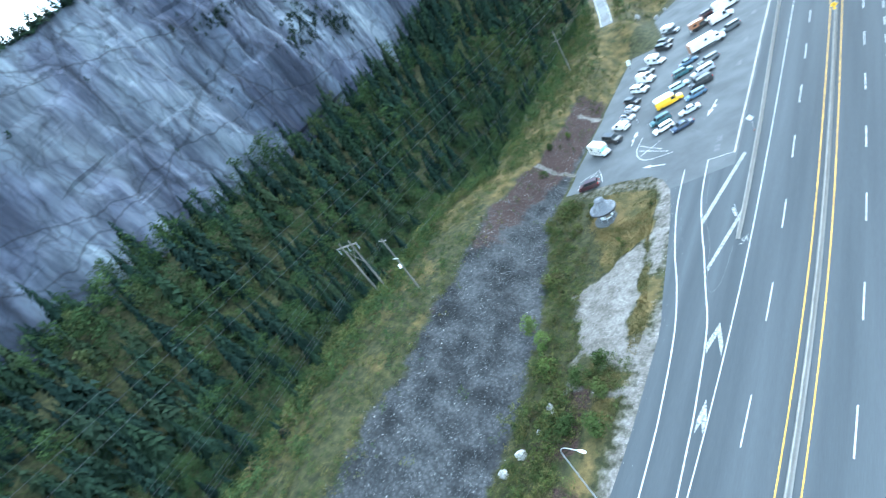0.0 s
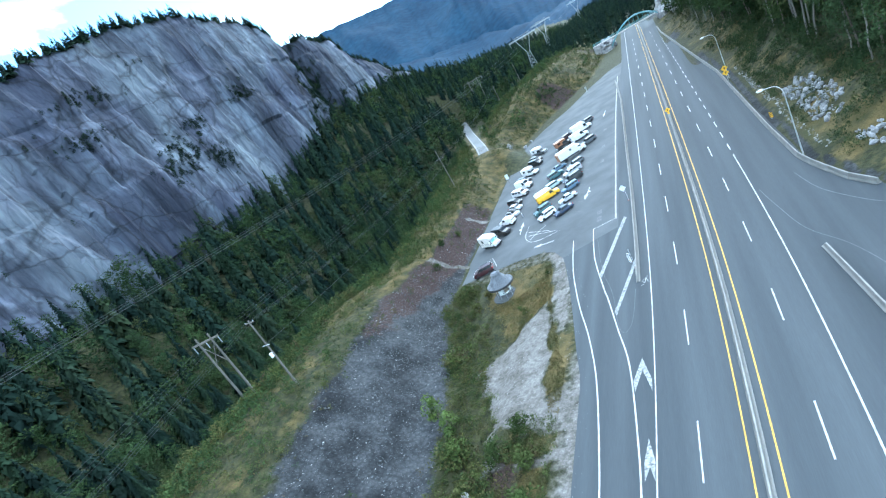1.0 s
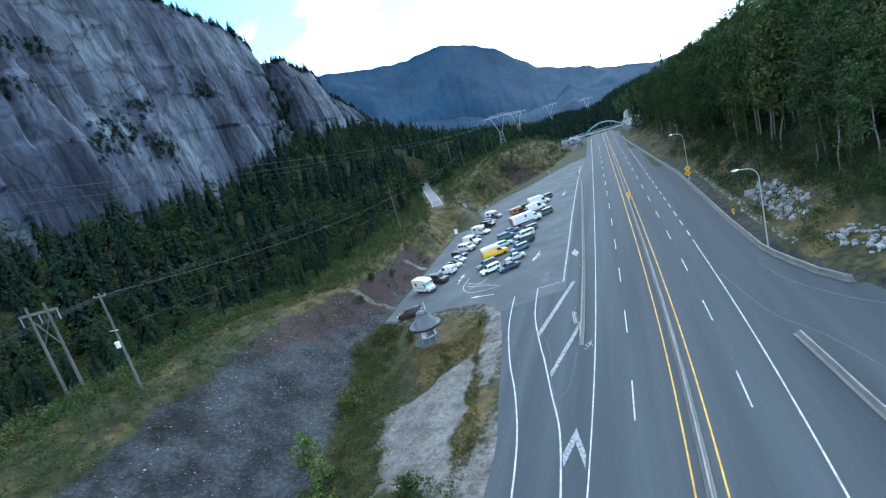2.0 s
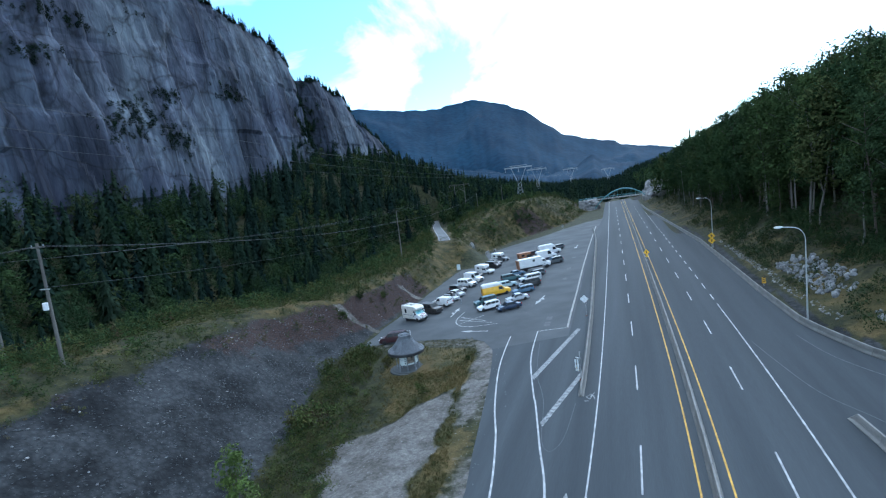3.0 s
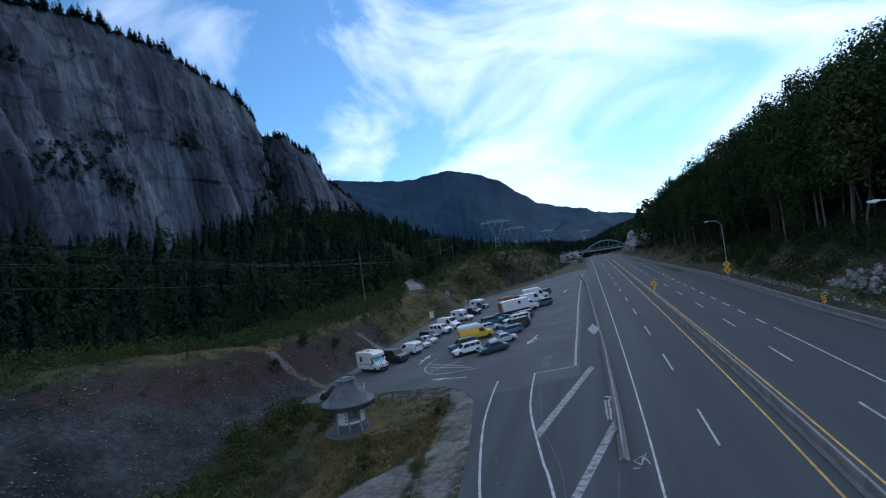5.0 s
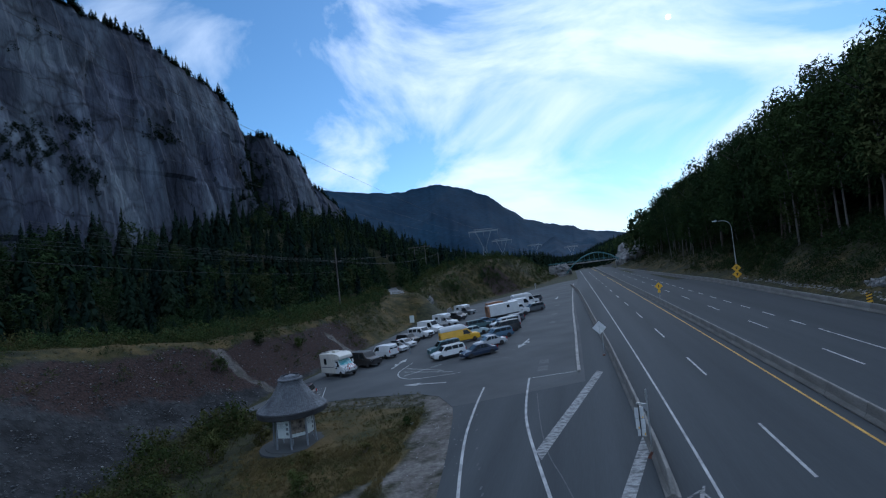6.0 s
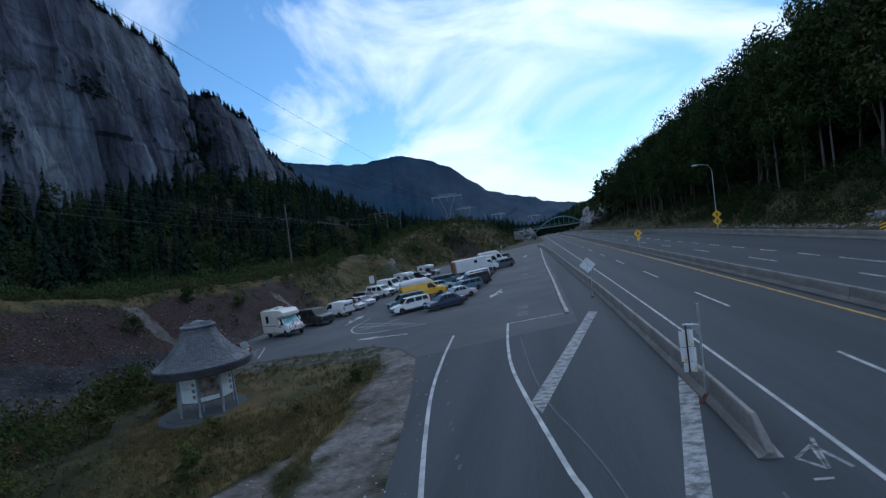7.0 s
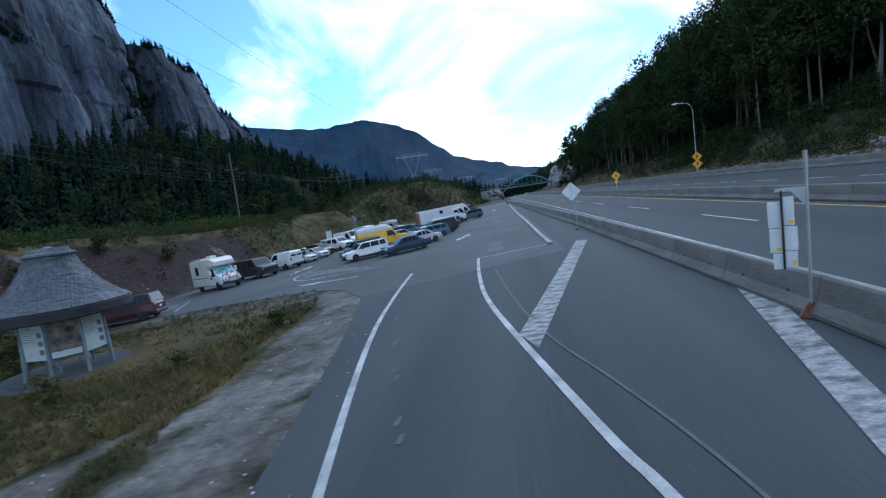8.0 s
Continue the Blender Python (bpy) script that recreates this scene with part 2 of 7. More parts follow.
class Mesh:
    """Collects points and faces of one mesh."""

    def __init__(self):
        self.v, self.f = [], []

    def add(self, verts, faces):
        k = len(self.v)
        self.v += [tuple(p) for p in verts]
        self.f += [tuple(i + k for i in face) for face in faces]
        return self

    def box(self, x0, x1, y0, y1, z0, z1, taper=0.0, m=None):
        t = taper
        pts = [(x0, y0, z0), (x1, y0, z0), (x1, y1, z0), (x0, y1, z0),
               (x0 + t, y0 + t, z1), (x1 - t, y0 + t, z1), (x1 - t, y1 - t, z1), (x0 + t, y1 - t, z1)]
        if m:
            pts = [m @ Vector(p) for p in pts]
        return self.add(pts, [(3, 2, 1, 0), (4, 5, 6, 7), (0, 1, 5, 4), (1, 2, 6, 5), (2, 3, 7, 6), (3, 0, 4, 7)])

    def rod(self, a, b, r0, r1=None, n=8):
        a, b = Vector(a), Vector(b)
        r1 = r0 if r1 is None else r1
        q = (b - a).to_track_quat("Z", "Y")
        pts = []
        for c, r in ((a, r0), (b, r1)):
            pts += [c + q @ Vector((r * math.cos(k * math.tau / n), r * math.sin(k * math.tau / n), 0)) for k in range(n)]
        faces = [(k, (k + 1) % n, n + (k + 1) % n, n + k) for k in range(n)]
        return self.add(pts, faces + [tuple(range(n - 1, -1, -1)), tuple(range(n, 2 * n))])

    def tube(self, path, r, n=8):
        path = [Vector(p) for p in path]
        pts = []
        for i, p in enumerate(path):
            way = (path[min(i + 1, len(path) - 1)] - path[max(i - 1, 0)]).normalized()
            q = way.to_track_quat("Z", "Y")
            pts += [p + q @ Vector((r * math.cos(k * math.tau / n), r * math.sin(k * math.tau / n), 0)) for k in range(n)]
        faces = [(i * n + k, i * n + (k + 1) % n, (i + 1) * n + (k + 1) % n, (i + 1) * n + k) for i in range(len(path) - 1) for k in range(n)]
        return self.add(pts, faces + [tuple(range(n - 1, -1, -1)), tuple((len(path) - 1) * n + k for k in range(n))])

    def turn(self, profile, n=24, centre=(0, 0, 0), squash=1.0):
        """A solid of revolution from (radius, height) pairs."""
        cx, cy, cz = centre
        pts = [(cx + r * math.cos(k * math.tau / n), cy + squash * r * math.sin(k * math.tau / n), cz + z) for r, z in profile for k in range(n)]
        faces = [(i * n + k, i * n + (k + 1) % n, (i + 1) * n + (k + 1) % n, (i + 1) * n + k) for i in range(len(profile) - 1) for k in range(n)]
        return self.add(pts, faces + [tuple(range(n - 1, -1, -1)), tuple((len(profile) - 1) * n + k for k in range(n))])

    def data(self, name, material, smooth=False):
        me = bpy.data.meshes.new(name)
        me.from_pydata(self.v, [], self.f)
        for mt in (material if isinstance(material, (list, tuple)) else (material,)):
            me.materials.append(mt)
        if len(me.polygons) < 30000:
            outward(me)
        if smooth:
            me.polygons.foreach_set("use_smooth", [True] * len(me.polygons))
        me.update()
        return me


def thing(name, label, category, m=None, group="", kind=""):
    ob = new(name)
    if m:
        ob.matrix_world = m
    return tagged(ob, label, category, group, kind)


def part(name, mesh, material, parent, label="", m=None, smooth=False, bevel=0.0):
    me = mesh if isinstance(mesh, bpy.types.Mesh) else mesh.data(name, material, smooth)
    ob = new(name, me)
    ob.parent = parent
    if m:
        ob.matrix_basis = m
    if bevel:
        bv = ob.modifiers.new("bevel", "BEVEL")
        bv.width, bv.segments, bv.limit_method = bevel, 2, "ANGLE"
    if label:
        ob["label"] = label
    return ob


def single(name, mesh, material, label, category, group="", kind="", m=None, smooth=False):
    ob = new(name, mesh if isinstance(mesh, bpy.types.Mesh) else mesh.data(name, material, smooth))
    if m:
        ob.matrix_world = m
    return tagged(ob, label, category, group, kind)


def interp(v, pairs):
    return float(np.interp(v, [p[0] for p in pairs], [p[1] for p in pairs]))


def step01(a, b, v):
    t = min(1.0, max(0.0, (v - a) / (b - a)))
    return t * t * (3 - 2 * t)


def nz(x, y, s, seed=0.0):
    return noise.noise((x / s + seed, y / s - seed, seed * 1.7))


# ---- lie of the land ----
def bend(y):
    """How far the highway has curved to the west at y."""
    return -0.02 * y * y / (y + 40) if y > 0 else -0.0006 * y * y


TOE = ((-120, -22), (-60, -24), (-20, -31), (0, -38), (10, -43), (25, -44.5), (60, -47), (90, -49), (120, -50), (150, -44), (200, -24), (260, -19), (900, -40))
CREST = ((-120, 26), (-60, 26), (-20, 22), (10, 15), (30, 9), (60, 8), (90, 11), (120, 12), (150, 16), (200, 20), (260, 22), (900, 20))
RISE = ((-120, 13), (-60, 12.5), (-20, 13), (10, 10.5), (30, 7.5), (60, 6.6), (90, 7.4), (120, 6.5), (150, 10), (185, 15), (240, 14), (300, 9), (900, 4))
EAST = ((-150, 70), (-40, 48), (-12, 34), (-3, 26), (6, 22), (16, 19.6), (32, 19), (85, 18.2), (140, 14.6), (206, 10.4), (260, 9), (900, -10))
CLIFF_TOP = ((-300, 62), (-60, 92), (50, 108), (72, 114), (110, 121), (130, 124.5), (150, 125), (172, 121), (190, 118), (208, 112.5), (223, 105), (234, 101.5), (250, 101), (274, 98), (290, 90), (308, 81), (345, 65), (410, 45), (470, 31), (800, 20))
FOREST_RISE = ((100, 30), (190, 37), (265, 39), (330, 33), (400, 24), (480, 16), (640, 12))


def cliff_x(y):
    return -157 - 0.05 * y


def side_road_at(y):
    """Middle and height of the access road that climbs west of the parking."""
    return interp(y, ((88, -50), (102, -56), (130, -67), (185, -90), (260, -120))), interp(y, ((88, 2.6), (102, 3.6), (130, 3.4), (185, 2.0), (260, 1.0)))


def land(x, y):
    """Height of the ground."""
    h = bare_land(x, y)
    if 92 < y < 260 and x < -40:
        mid, z = side_road_at(y)
        k = step01(15, 5, abs(x - mid)) * step01(92, 112, y)
        h = h + (z - h) * k
    return h


def bare_land(x, y):
    plane = FALL * min(x, 60.0)
    toe = interp(y, TOE)
    east = interp(y, EAST)
    if x >= toe:
        if x <= east:
            # shallow ditch between the entry road and the foot of the bank
            ditch = step01(-21.5, -27, x) * step01(5, -4, y) * step01(toe, toe + 6, x)
            return plane - 0.9 * ditch
        d = x - east
        up = 0.25 * min(d, 5.0) + 0.52 * max(0.0, min(d, 26) - 5.0) + 0.22 * max(0.0, min(d, 90) - 26)
        up += step01(3, 12, d) * (1.6 * nz(x, y, 14, 3) + 0.8 * nz(x, y, 5, 4))
        return FALL * min(x, east + 6) + up * (0.85 + 0.15 * step01(-10, 60, y)) * (0.3 + 0.7 * step01(-70, 15, y))
    run, rise = interp(y, CREST), interp(y, RISE)
    d = toe - x
    t = min(1.0, d / run)
    prof = 0.30 * t + 0.70 * (t * t * (3 - 2 * t))
    base = FALL * max(toe - run, x) if d < run else FALL * (toe - run)
    base = FALL * x if d < run else base
    h = base + rise * prof
    h += step01(0.05, 0.3, t) * (0.45 * nz(x, y, 7, 1) + 0.25 * nz(x, y, 2.5, 2))
    over = d - run
    if over > 0:
        top = FALL * (toe - run) + rise
        bench = 8 + 3 * nz(0, y, 20, 5)
        h = top + 0.3 * nz(x, y, 6, 6) - 9.5 * step01(bench, bench + 26, over) * step01(320, 200, y)
        face = cliff_x(y)
        h += interp(y, FOREST_RISE) * step01(-90, face, x) + 2.5 * nz(x, y, 30, 7) * step01(30, 60, over)
        if x < face - 10:
            h = h + (interp(y, CLIFF_TOP) - 40) * step01(face - 10, face - 60, x) * 0.7
    return h


def spaced(stops):
    out = []
    for a, b, s in stops:
        n = max(1, round((b - a) / s))
        out += [a + (b - a) * k / n for k in range(n)]
    return np.array(out + [stops[-1][1]])


gx = spaced([(-3000, -600, 120), (-600, -260, 20), (-260, -110, 6), (-110, -66, 2.5), (-66, -17, 1.0), (-17, 17, 4.0), (17, 40, 1.0), (40, 90, 3), (90, 300, 20), (300, 3000, 150)])
gy = spaced([(-1500, -200, 100), (-200, -70, 6), (-70, 130, 1.25), (130, 320, 4), (320, 900, 15), (900, 4500, 150)])
heights = np.array([[land(float(x), float(y)) for x in gx] for y in gy])
nx, ny = len(gx), len(gy)
vx, vy = np.meshgrid(gx, gy)
ground_mesh = bpy.data.meshes.new("ground")
idx = np.arange(nx * ny).reshape(ny, nx)
quads = np.stack([idx[:-1, :-1], idx[:-1, 1:], idx[1:, 1:], idx[1:, :-1]], -1).reshape(-1, 4)
ground_mesh.from_pydata(np.stack([vx, vy, heights], -1).reshape(-1, 3).tolist(), [], quads.tolist())
ground_mesh.polygons.foreach_set("use_smooth", [True] * len(ground_mesh.polygons))


GRAVEL = [(-20.4, 1.5), (-29.8, -9.6), (-27.6, -16.0), (-24.6, -21.5), (-17.4, -23.5), (-17.7, -12.0)]


def gravel_side(x, y, a, b):
    """How far a place lies inside one side of the bare gravel patch."""
    dx, dy = b[0] - a[0], b[1] - a[1]
    return (dx * (y - a[1]) - dy * (x - a[0])) / math.hypot(dx, dy)


def cover(x, y):
    """Shares of scree, pale gravel, dark soil and dry grass on the ground at a place."""
    toe, east = interp(y, TOE), interp(y, EAST)
    scree = pale = soil = dry = 0.0
    wob = 2.0 * nz(x, y, 9, 11) + 1.0 * nz(x, y, 3, 12)
    if x < toe:
        t = (toe - x) / interp(y, CREST)
        scree = step01(-0.02, 0.14, t + 0.03 * wob) * step01(0.90, 0.70, t + 0.03 * wob + 0.08 * nz(x, y, 8, 26)) * step01(72, 58, y + 3 * wob)
        soil = scree * step01(-14, 12, y + 4 * wob) * step01(0.30, 0.6, t + 0.012 * (y - 10) + 0.14 * nz(x, y, 6, 15))
        soil = max(soil, scree * 0.6 * step01(0.72, 0.9, t + 0.1 * nz(x, y, 5, 25)))
        past = (t - 1) * interp(y, CREST)
        thin = 0.40 + 0.5 * step01(-0.1, 0.35, nz(x, y, 6, 28)) + 0.4 * step01(8, 24, y)
        dry = step01(0.66, 0.88, t + 0.02 * wob + 0.1 * nz(x, y, 5, 27)) * step01(16, 9, past + 1.5 * wob) * step01(-75, -45, y + 5 * wob) * min(1.0, thin) * (0.62 + 0.38 * step01(-6, 14, y))
        pale = scree * step01(0.78, 0.9, t + 0.05 * wob) * step01(-5, -30, y) * 0.35
        trail = abs((x + 47.5) * 0.25 - (y - 29.5) - 0.8 * nz(x, y, 4, 16))
        if -53 < x < -42:
            pale = max(pale, step01(1.0, 0.3, trail))
        trail = abs((x + 47) * 0.3 - (y - 56) - 0.8 * nz(x, y, 4, 17))
        if -52 < x < -44:
            pale = max(pale, 0.8 * step01(1.2, 0.5, trail))
        if y > 52:
            dry = max(dry, step01(52, 66, y) * (0.45 + 0.5 * step01(-0.25, 0.25, nz(x, y, 11, 22))) * step01(1.6, 1.1, t))
        if 140 < y < 290:
            soil = max(soil, step01(0.0, 0.4, nz(x, y, 25, 18)) * step01(1.0, 0.7, t))
            dry = max(dry, 0.5 * step01(-0.1, 0.3, nz(x, y, 18, 19)))
    elif x < east:
        edge = interp(y, ((-80, -11), (-36, -11.6), (-18, -12.6), (5, -16.8), (16, -19), (21, -22)))
        if y < 24 and x < edge + 1:
            shoulder = edge - interp(y, ((-40, 1.6), (-18, 1.9), (-8, 2.4), (2, 3.1), (12, 1.9), (20, 1.2)))
            bare = step01(shoulder - 0.6, shoulder + 0.4, x + 0.5 * wob)
            pale = 0.7 * bare
            inside = min(gravel_side(x, y, a, b) for a, b in zip(GRAVEL, GRAVEL[1:] + GRAVEL[:1]))
            patch = step01(-0.9, 0.9, inside + 0.5 * wob + 1.2 * nz(x, y, 3, 23))
            lower = step01(-19, -23, y) * step01(-31, -28, y) * step01(-27, -25, x) * step01(-0.05, 0.3, nz(x, y, 3.5, 29))
            pale = max(pale * 0.9, patch, 0.8 * lower)
            soil = 0.75 * step01(-22, -30, y + 3 * wob) * step01(-0.1, 0.3, nz(x, y, 6, 70)) * step01(edge - 2.5, edge - 4, x)
            verge = step01(16.2, 18.6, y + 0.5 * wob + 0.12 * (x + 30)) * step01(-44, -40, x)
            pale = max(pale, 0.42 * verge)
            dry = (1 - step01(0.1, 0.5, max(bare, pale))) * step01(toe + 7, toe + 13, x + wob)
    else:
        d = x - east
        dry = step01(0.5, 2, d + 0.3 * wob) * step01(16 + 18 * step01(34, 18, y), 8 + 18 * step01(34, 18, y), d + 2 * wob) * (0.35 + 0.5 * step01(-0.2, 0.3, nz(x, y, 7, 24)))
        scree = step01(1.4, 0.6, d)
    return scree, pale, soil, dry


attr = ground_mesh.attributes.new("cover", "FLOAT_COLOR", "POINT")
cover_values = np.zeros((ny, nx, 4))
for j in range(ny):
    for i in range(nx):
        if -110 < gx[i] < 60 and -80 < gy[j] < 320:
            cover_values[j, i] = cover(float(gx[i]), float(gy[j]))
attr.data.foreach_set("color", cover_values.reshape(-1))


def ground_material():
    m = bpy.data.materials.new("ground_cover")
    m.use_nodes = True
    n, l = m.node_tree.nodes, m.node_tree.links
    b = n["Principled BSDF"]
    b.inputs["Roughness"].default_value = 0.95
    b.inputs["Specular IOR Level"].default_value = 0.15
    co = n.new("ShaderNodeTexCoord")

    def tex(scale, detail=5):
        t = n.new("ShaderNodeTexNoise")
        t.inputs["Scale"].default_value, t.inputs["Detail"].default_value = scale, detail
        l.new(co.outputs["Object"], t.inputs["Vector"])
        return t.outputs["Fac"]

    def ramp(fac, a, b_, p=(0.35, 0.65)):
        r = n.new("ShaderNodeValToRGB")
        r.color_ramp.elements[0].position, r.color_ramp.elements[1].position = p
        r.color_ramp.elements[0].color, r.color_ramp.elements[1].color = (*a, 1), (*b_, 1)
        l.new(fac, r.inputs["Fac"])
        return r.outputs["Color"]

    def mix(fac, a, b_, mode="MIX"):
        x = n.new("ShaderNodeMix")
        x.data_type, x.blend_type = "RGBA", mode
        if isinstance(fac, float):
            x.inputs["Factor"].default_value = fac
        else:
            l.new(fac, x.inputs["Factor"])
        l.new(a, x.inputs["A"])
        l.new(b_, x.inputs["B"])
        return x.outputs["Result"]

    def sharpen(mask):
        """Breaks a mask's edge up with grain."""
        add = n.new("ShaderNodeMath")
        add.operation = "ADD"
        l.new(mask, add.inputs[0])
        l.new(grain, add.inputs[1])
        mr = n.new("ShaderNodeMapRange")
        mr.inputs["From Min"].default_value, mr.inputs["From Max"].default_value = 0.82, 1.12
        l.new(add.outputs["Value"], mr.inputs["Value"])
        return mr.outputs["Result"]

    grain = tex(0.9, 8)
    fine = tex(5.0, 6)
    at = n.new("ShaderNodeAttribute")
    at.attribute_name = "cover"
    sep = n.new("ShaderNodeSeparateColor")
    l.new(at.outputs["Color"], sep.inputs["Color"])
    col = ramp(grain, (0.018, 0.020, 0.010), (0.045, 0.046, 0.020))
    col = mix(sharpen(at.outputs["Alpha"]), col, ramp(tex(0.35, 9), (0.030, 0.034, 0.013), (0.100, 0.074, 0.030)))
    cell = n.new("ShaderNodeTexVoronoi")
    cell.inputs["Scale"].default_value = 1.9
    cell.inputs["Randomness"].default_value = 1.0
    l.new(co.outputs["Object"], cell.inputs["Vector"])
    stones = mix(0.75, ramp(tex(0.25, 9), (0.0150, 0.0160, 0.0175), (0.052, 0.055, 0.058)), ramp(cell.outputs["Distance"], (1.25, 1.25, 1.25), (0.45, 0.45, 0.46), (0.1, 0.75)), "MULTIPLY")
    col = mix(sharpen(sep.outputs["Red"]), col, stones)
    col = mix(sharpen(sep.outputs["Blue"]), col, ramp(fine, (0.017, 0.0108, 0.0098), (0.050, 0.032, 0.028)))
    col = mix(sharpen(sep.outputs["Green"]), col, mix(1.0, ramp(tex(2.2, 10), (0.080, 0.076, 0.072), (0.172, 0.164, 0.155), (0.28, 0.74)), ramp(tex(0.42, 9), (0.66, 0.64, 0.60), (1.16, 1.15, 1.13)), "MULTIPLY"))
    col = mix(1.0, col, ramp(fine, (0.82, 0.82, 0.82), (1.1, 1.1, 1.1)), "MULTIPLY")
    l.new(col, b.inputs["Base Color"])
    bp = n.new("ShaderNodeBump")
    bp.inputs["Strength"].default_value, bp.inputs["Distance"].default_value = 0.7, 0.12
    l.new(fine, bp.inputs["Height"])
    l.new(bp.outputs["Normal"], b.inputs["Normal"])
    return m


ground_mesh.materials.append(ground_material())
ground = tagged(new("ground", ground_mesh), "stony bank, dry grass and forest floor beside the highway", "ground", kind="structure")


# ---- roads and paint ----
def strip(left, right, y0, y1, lift, step=3.0, m=None):
    """A sheet between two lines x = left(y) and x = right(y), lifted above the site's plane, with a skirt at the sides."""
    m = m or Mesh()
    n = max(1, round((y1 - y0) / step))
    pts, faces = [], []
    for k in range(n + 1):
        y = y0 + (y1 - y0) * k / n
        a, b = left(y), right(y)
        pts += [(a - 0.05, y, FALL * a - 0.25), (a, y, FALL * a + lift), (b, y, FALL * b + lift), (b + 0.05, y, FALL * b - 0.25)]
    for k in range(n):
        for c in range(3):
            i = 4 * k + c
            faces.append((i, i + 1, i + 5, i + 4))
    return m.add(pts, faces)


def ribbon(points, width, lift, m=None, close=False, sub=6):
    """A painted band along a smooth line through points (x, y) on the site's plane."""
    m = m or Mesh()
    p = [Vector((*q, 0)) for q in points]
    line = []
    for k in range(len(p) - 1):
        a, b, c, d = p[max(0, k - 1)], p[k], p[k + 1], p[min(len(p) - 1, k + 2)]
        steps = sub if len(p) > 2 else 1
        for s in range(steps):
            t = s / steps
            line.append(0.5 * (2 * b + (c - a) * t + (2 * a - 5 * b + 4 * c - d) * t * t + (3 * b - a - 3 * c + d) * t ** 3))
    line.append(p[-1])
    pts, faces = [], []
    for k, q in enumerate(line):
        way = (line[min(k + 1, len(line) - 1)] - line[max(k - 1, 0)]).normalized()
        side = Vector((-way.y, way.x, 0)) * width / 2
        for e in (q + side, q - side):
            pts.append((e.x, e.y, FALL * e.x + lift))
    for k in range(len(line) - 1):
        faces.append((2 * k, 2 * k + 1, 2 * k + 3, 2 * k + 2))
    return m.add(pts, faces)


def flat(points, lift, m=None):
    m = m or Mesh()
    return m.add([(x, y, FALL * x + lift) for x, y in points], [tuple(range(len(points)))])


def structure(name, mesh, material, label, category, smooth=False):
    return single(name, mesh, material, label, category, kind="structure", smooth=smooth)


highway_west = lambda y: bend(y) + interp(y, ((-300, -9.0), (-60, -11.4), (-36, -11.6), (-18, -12.5), (-11.6, -13.8), (5, -16.6), (15, -18.6), (19.5, -21.0), (20.5, -9.4), (130, -8.8), (200, -6.5), (900, -5.5)))
highway_east = lambda y: interp(y, EAST) - 0.2
structure("road", strip(highway_west, highway_east, -260, 306, 0.02, 2.5), ASPHALT, "wide grey asphalt highway with worn wheel tracks", "road")

park_pts = [(-46.5, 21.6), (-38.2, 22.0), (-31.0, 22.4), (-24.0, 21.4), (-21.2, 19.4), (-19.0, 15.6), (-8.6, 19.0), (-9.0, 45), (-10.0, 82), (-10.4, 130), (-9.6, 190),
            (-16.0, 186), (-24.5, 171), (-31.9, 152), (-41.5, 137), (-47.5, 122), (-48.2, 88), (-46.8, 60), (-45.6, 38), (-47.5, 28)]
park = flat(park_pts, 0.026)
ring_n = len(park_pts)
park.add([(x, y, FALL * x + z) for z in (0.026, -0.3) for x, y in park_pts], [(k, (k + 1) % ring_n, ring_n + (k + 1) % ring_n, ring_n + k) for k in range(ring_n)])
structure("parking_area", park, ASPHALT_PARK, "grey asphalt parking area beside the highway", "parking area")

side = Mesh()
pts, faces = [], []
for k in range(40):
    y = 113 + 3.6 * k
    mid, z = side_road_at(y)
    for dx in (-2.5, -2.3, 2.3, 2.5):
        pts.append((mid + dx, y, z + (0.08 if abs(dx) < 2.4 else -0.3)))
for k in range(39):
    for c in range(3):
        faces.append((4 * k + c, 4 * k + c + 1, 4 * k + c + 5, 4 * k + c + 4))
structure("side_road", side.add(pts, faces), ASPHALT_OLD, "pale worn access road climbing into the trees", "road")
for off in (-2.0, 2.0):
    line = Mesh()
    pts = []
    for k in range(24):
        y = 114 + 3.6 * k
        mid, z = side_road_at(y)
        pts += [(mid + off - 0.08, y, z + 0.088), (mid + off + 0.08, y, z + 0.088)]
    structure("edge_line", line.add(pts, [(2 * k, 2 * k + 1, 2 * k + 3, 2 * k + 2) for k in range(23)]), LINE_WHITE, "white edge line on the access road", "road marking")

LIFT = 0.034
wl_mesh = Mesh()
ribbon([(bend(y) - 3.7, y) for y in range(-120, 301, 10)], 0.13, LIFT, wl_mesh, sub=3)
structure("edge_line", wl_mesh, LINE_WHITE, "solid white edge line on the highway", "road marking")
for x, label in ((3.6, "solid yellow line west of the median"), (5.6, "solid yellow line east of the median")):
    structure("median_line", ribbon([(bend(y) + x, y) for y in range(-120, 301, 10)], 0.13, LIFT, sub=3), LINE_YELLOW, label, "road marking")
structure("outer_line", ribbon([(bend(y) + 11.9, y) for y in range(-60, 29, 8)] + [(11.75, 28)], 0.14, LIFT, sub=3), LINE_WHITE, "solid white outer lane line", "road marking")
structure("outer_line", ribbon([(23.5, -4), (21, -0.5), (18.2, 6.0), (17.0, 13)], 0.1, LIFT), LINE_FAINT, "faint curved guide line by the side road", "road marking")
structure("outer_line", ribbon([(20.5, -22), (17.5, -9), (14.6, -2.0), (13.2, 6), (12.4, 12)], 0.08, LIFT), LINE_FAINT, "faint curved guide line by the side road", "road marking")


def dash(name, x, y0, length, width, material, label, group):
    structure(name, ribbon([(bend(y0) + x, y0), (bend(y0 + length) + x, y0 + length)], width, LIFT), material, label, "road marking")["group"] = group


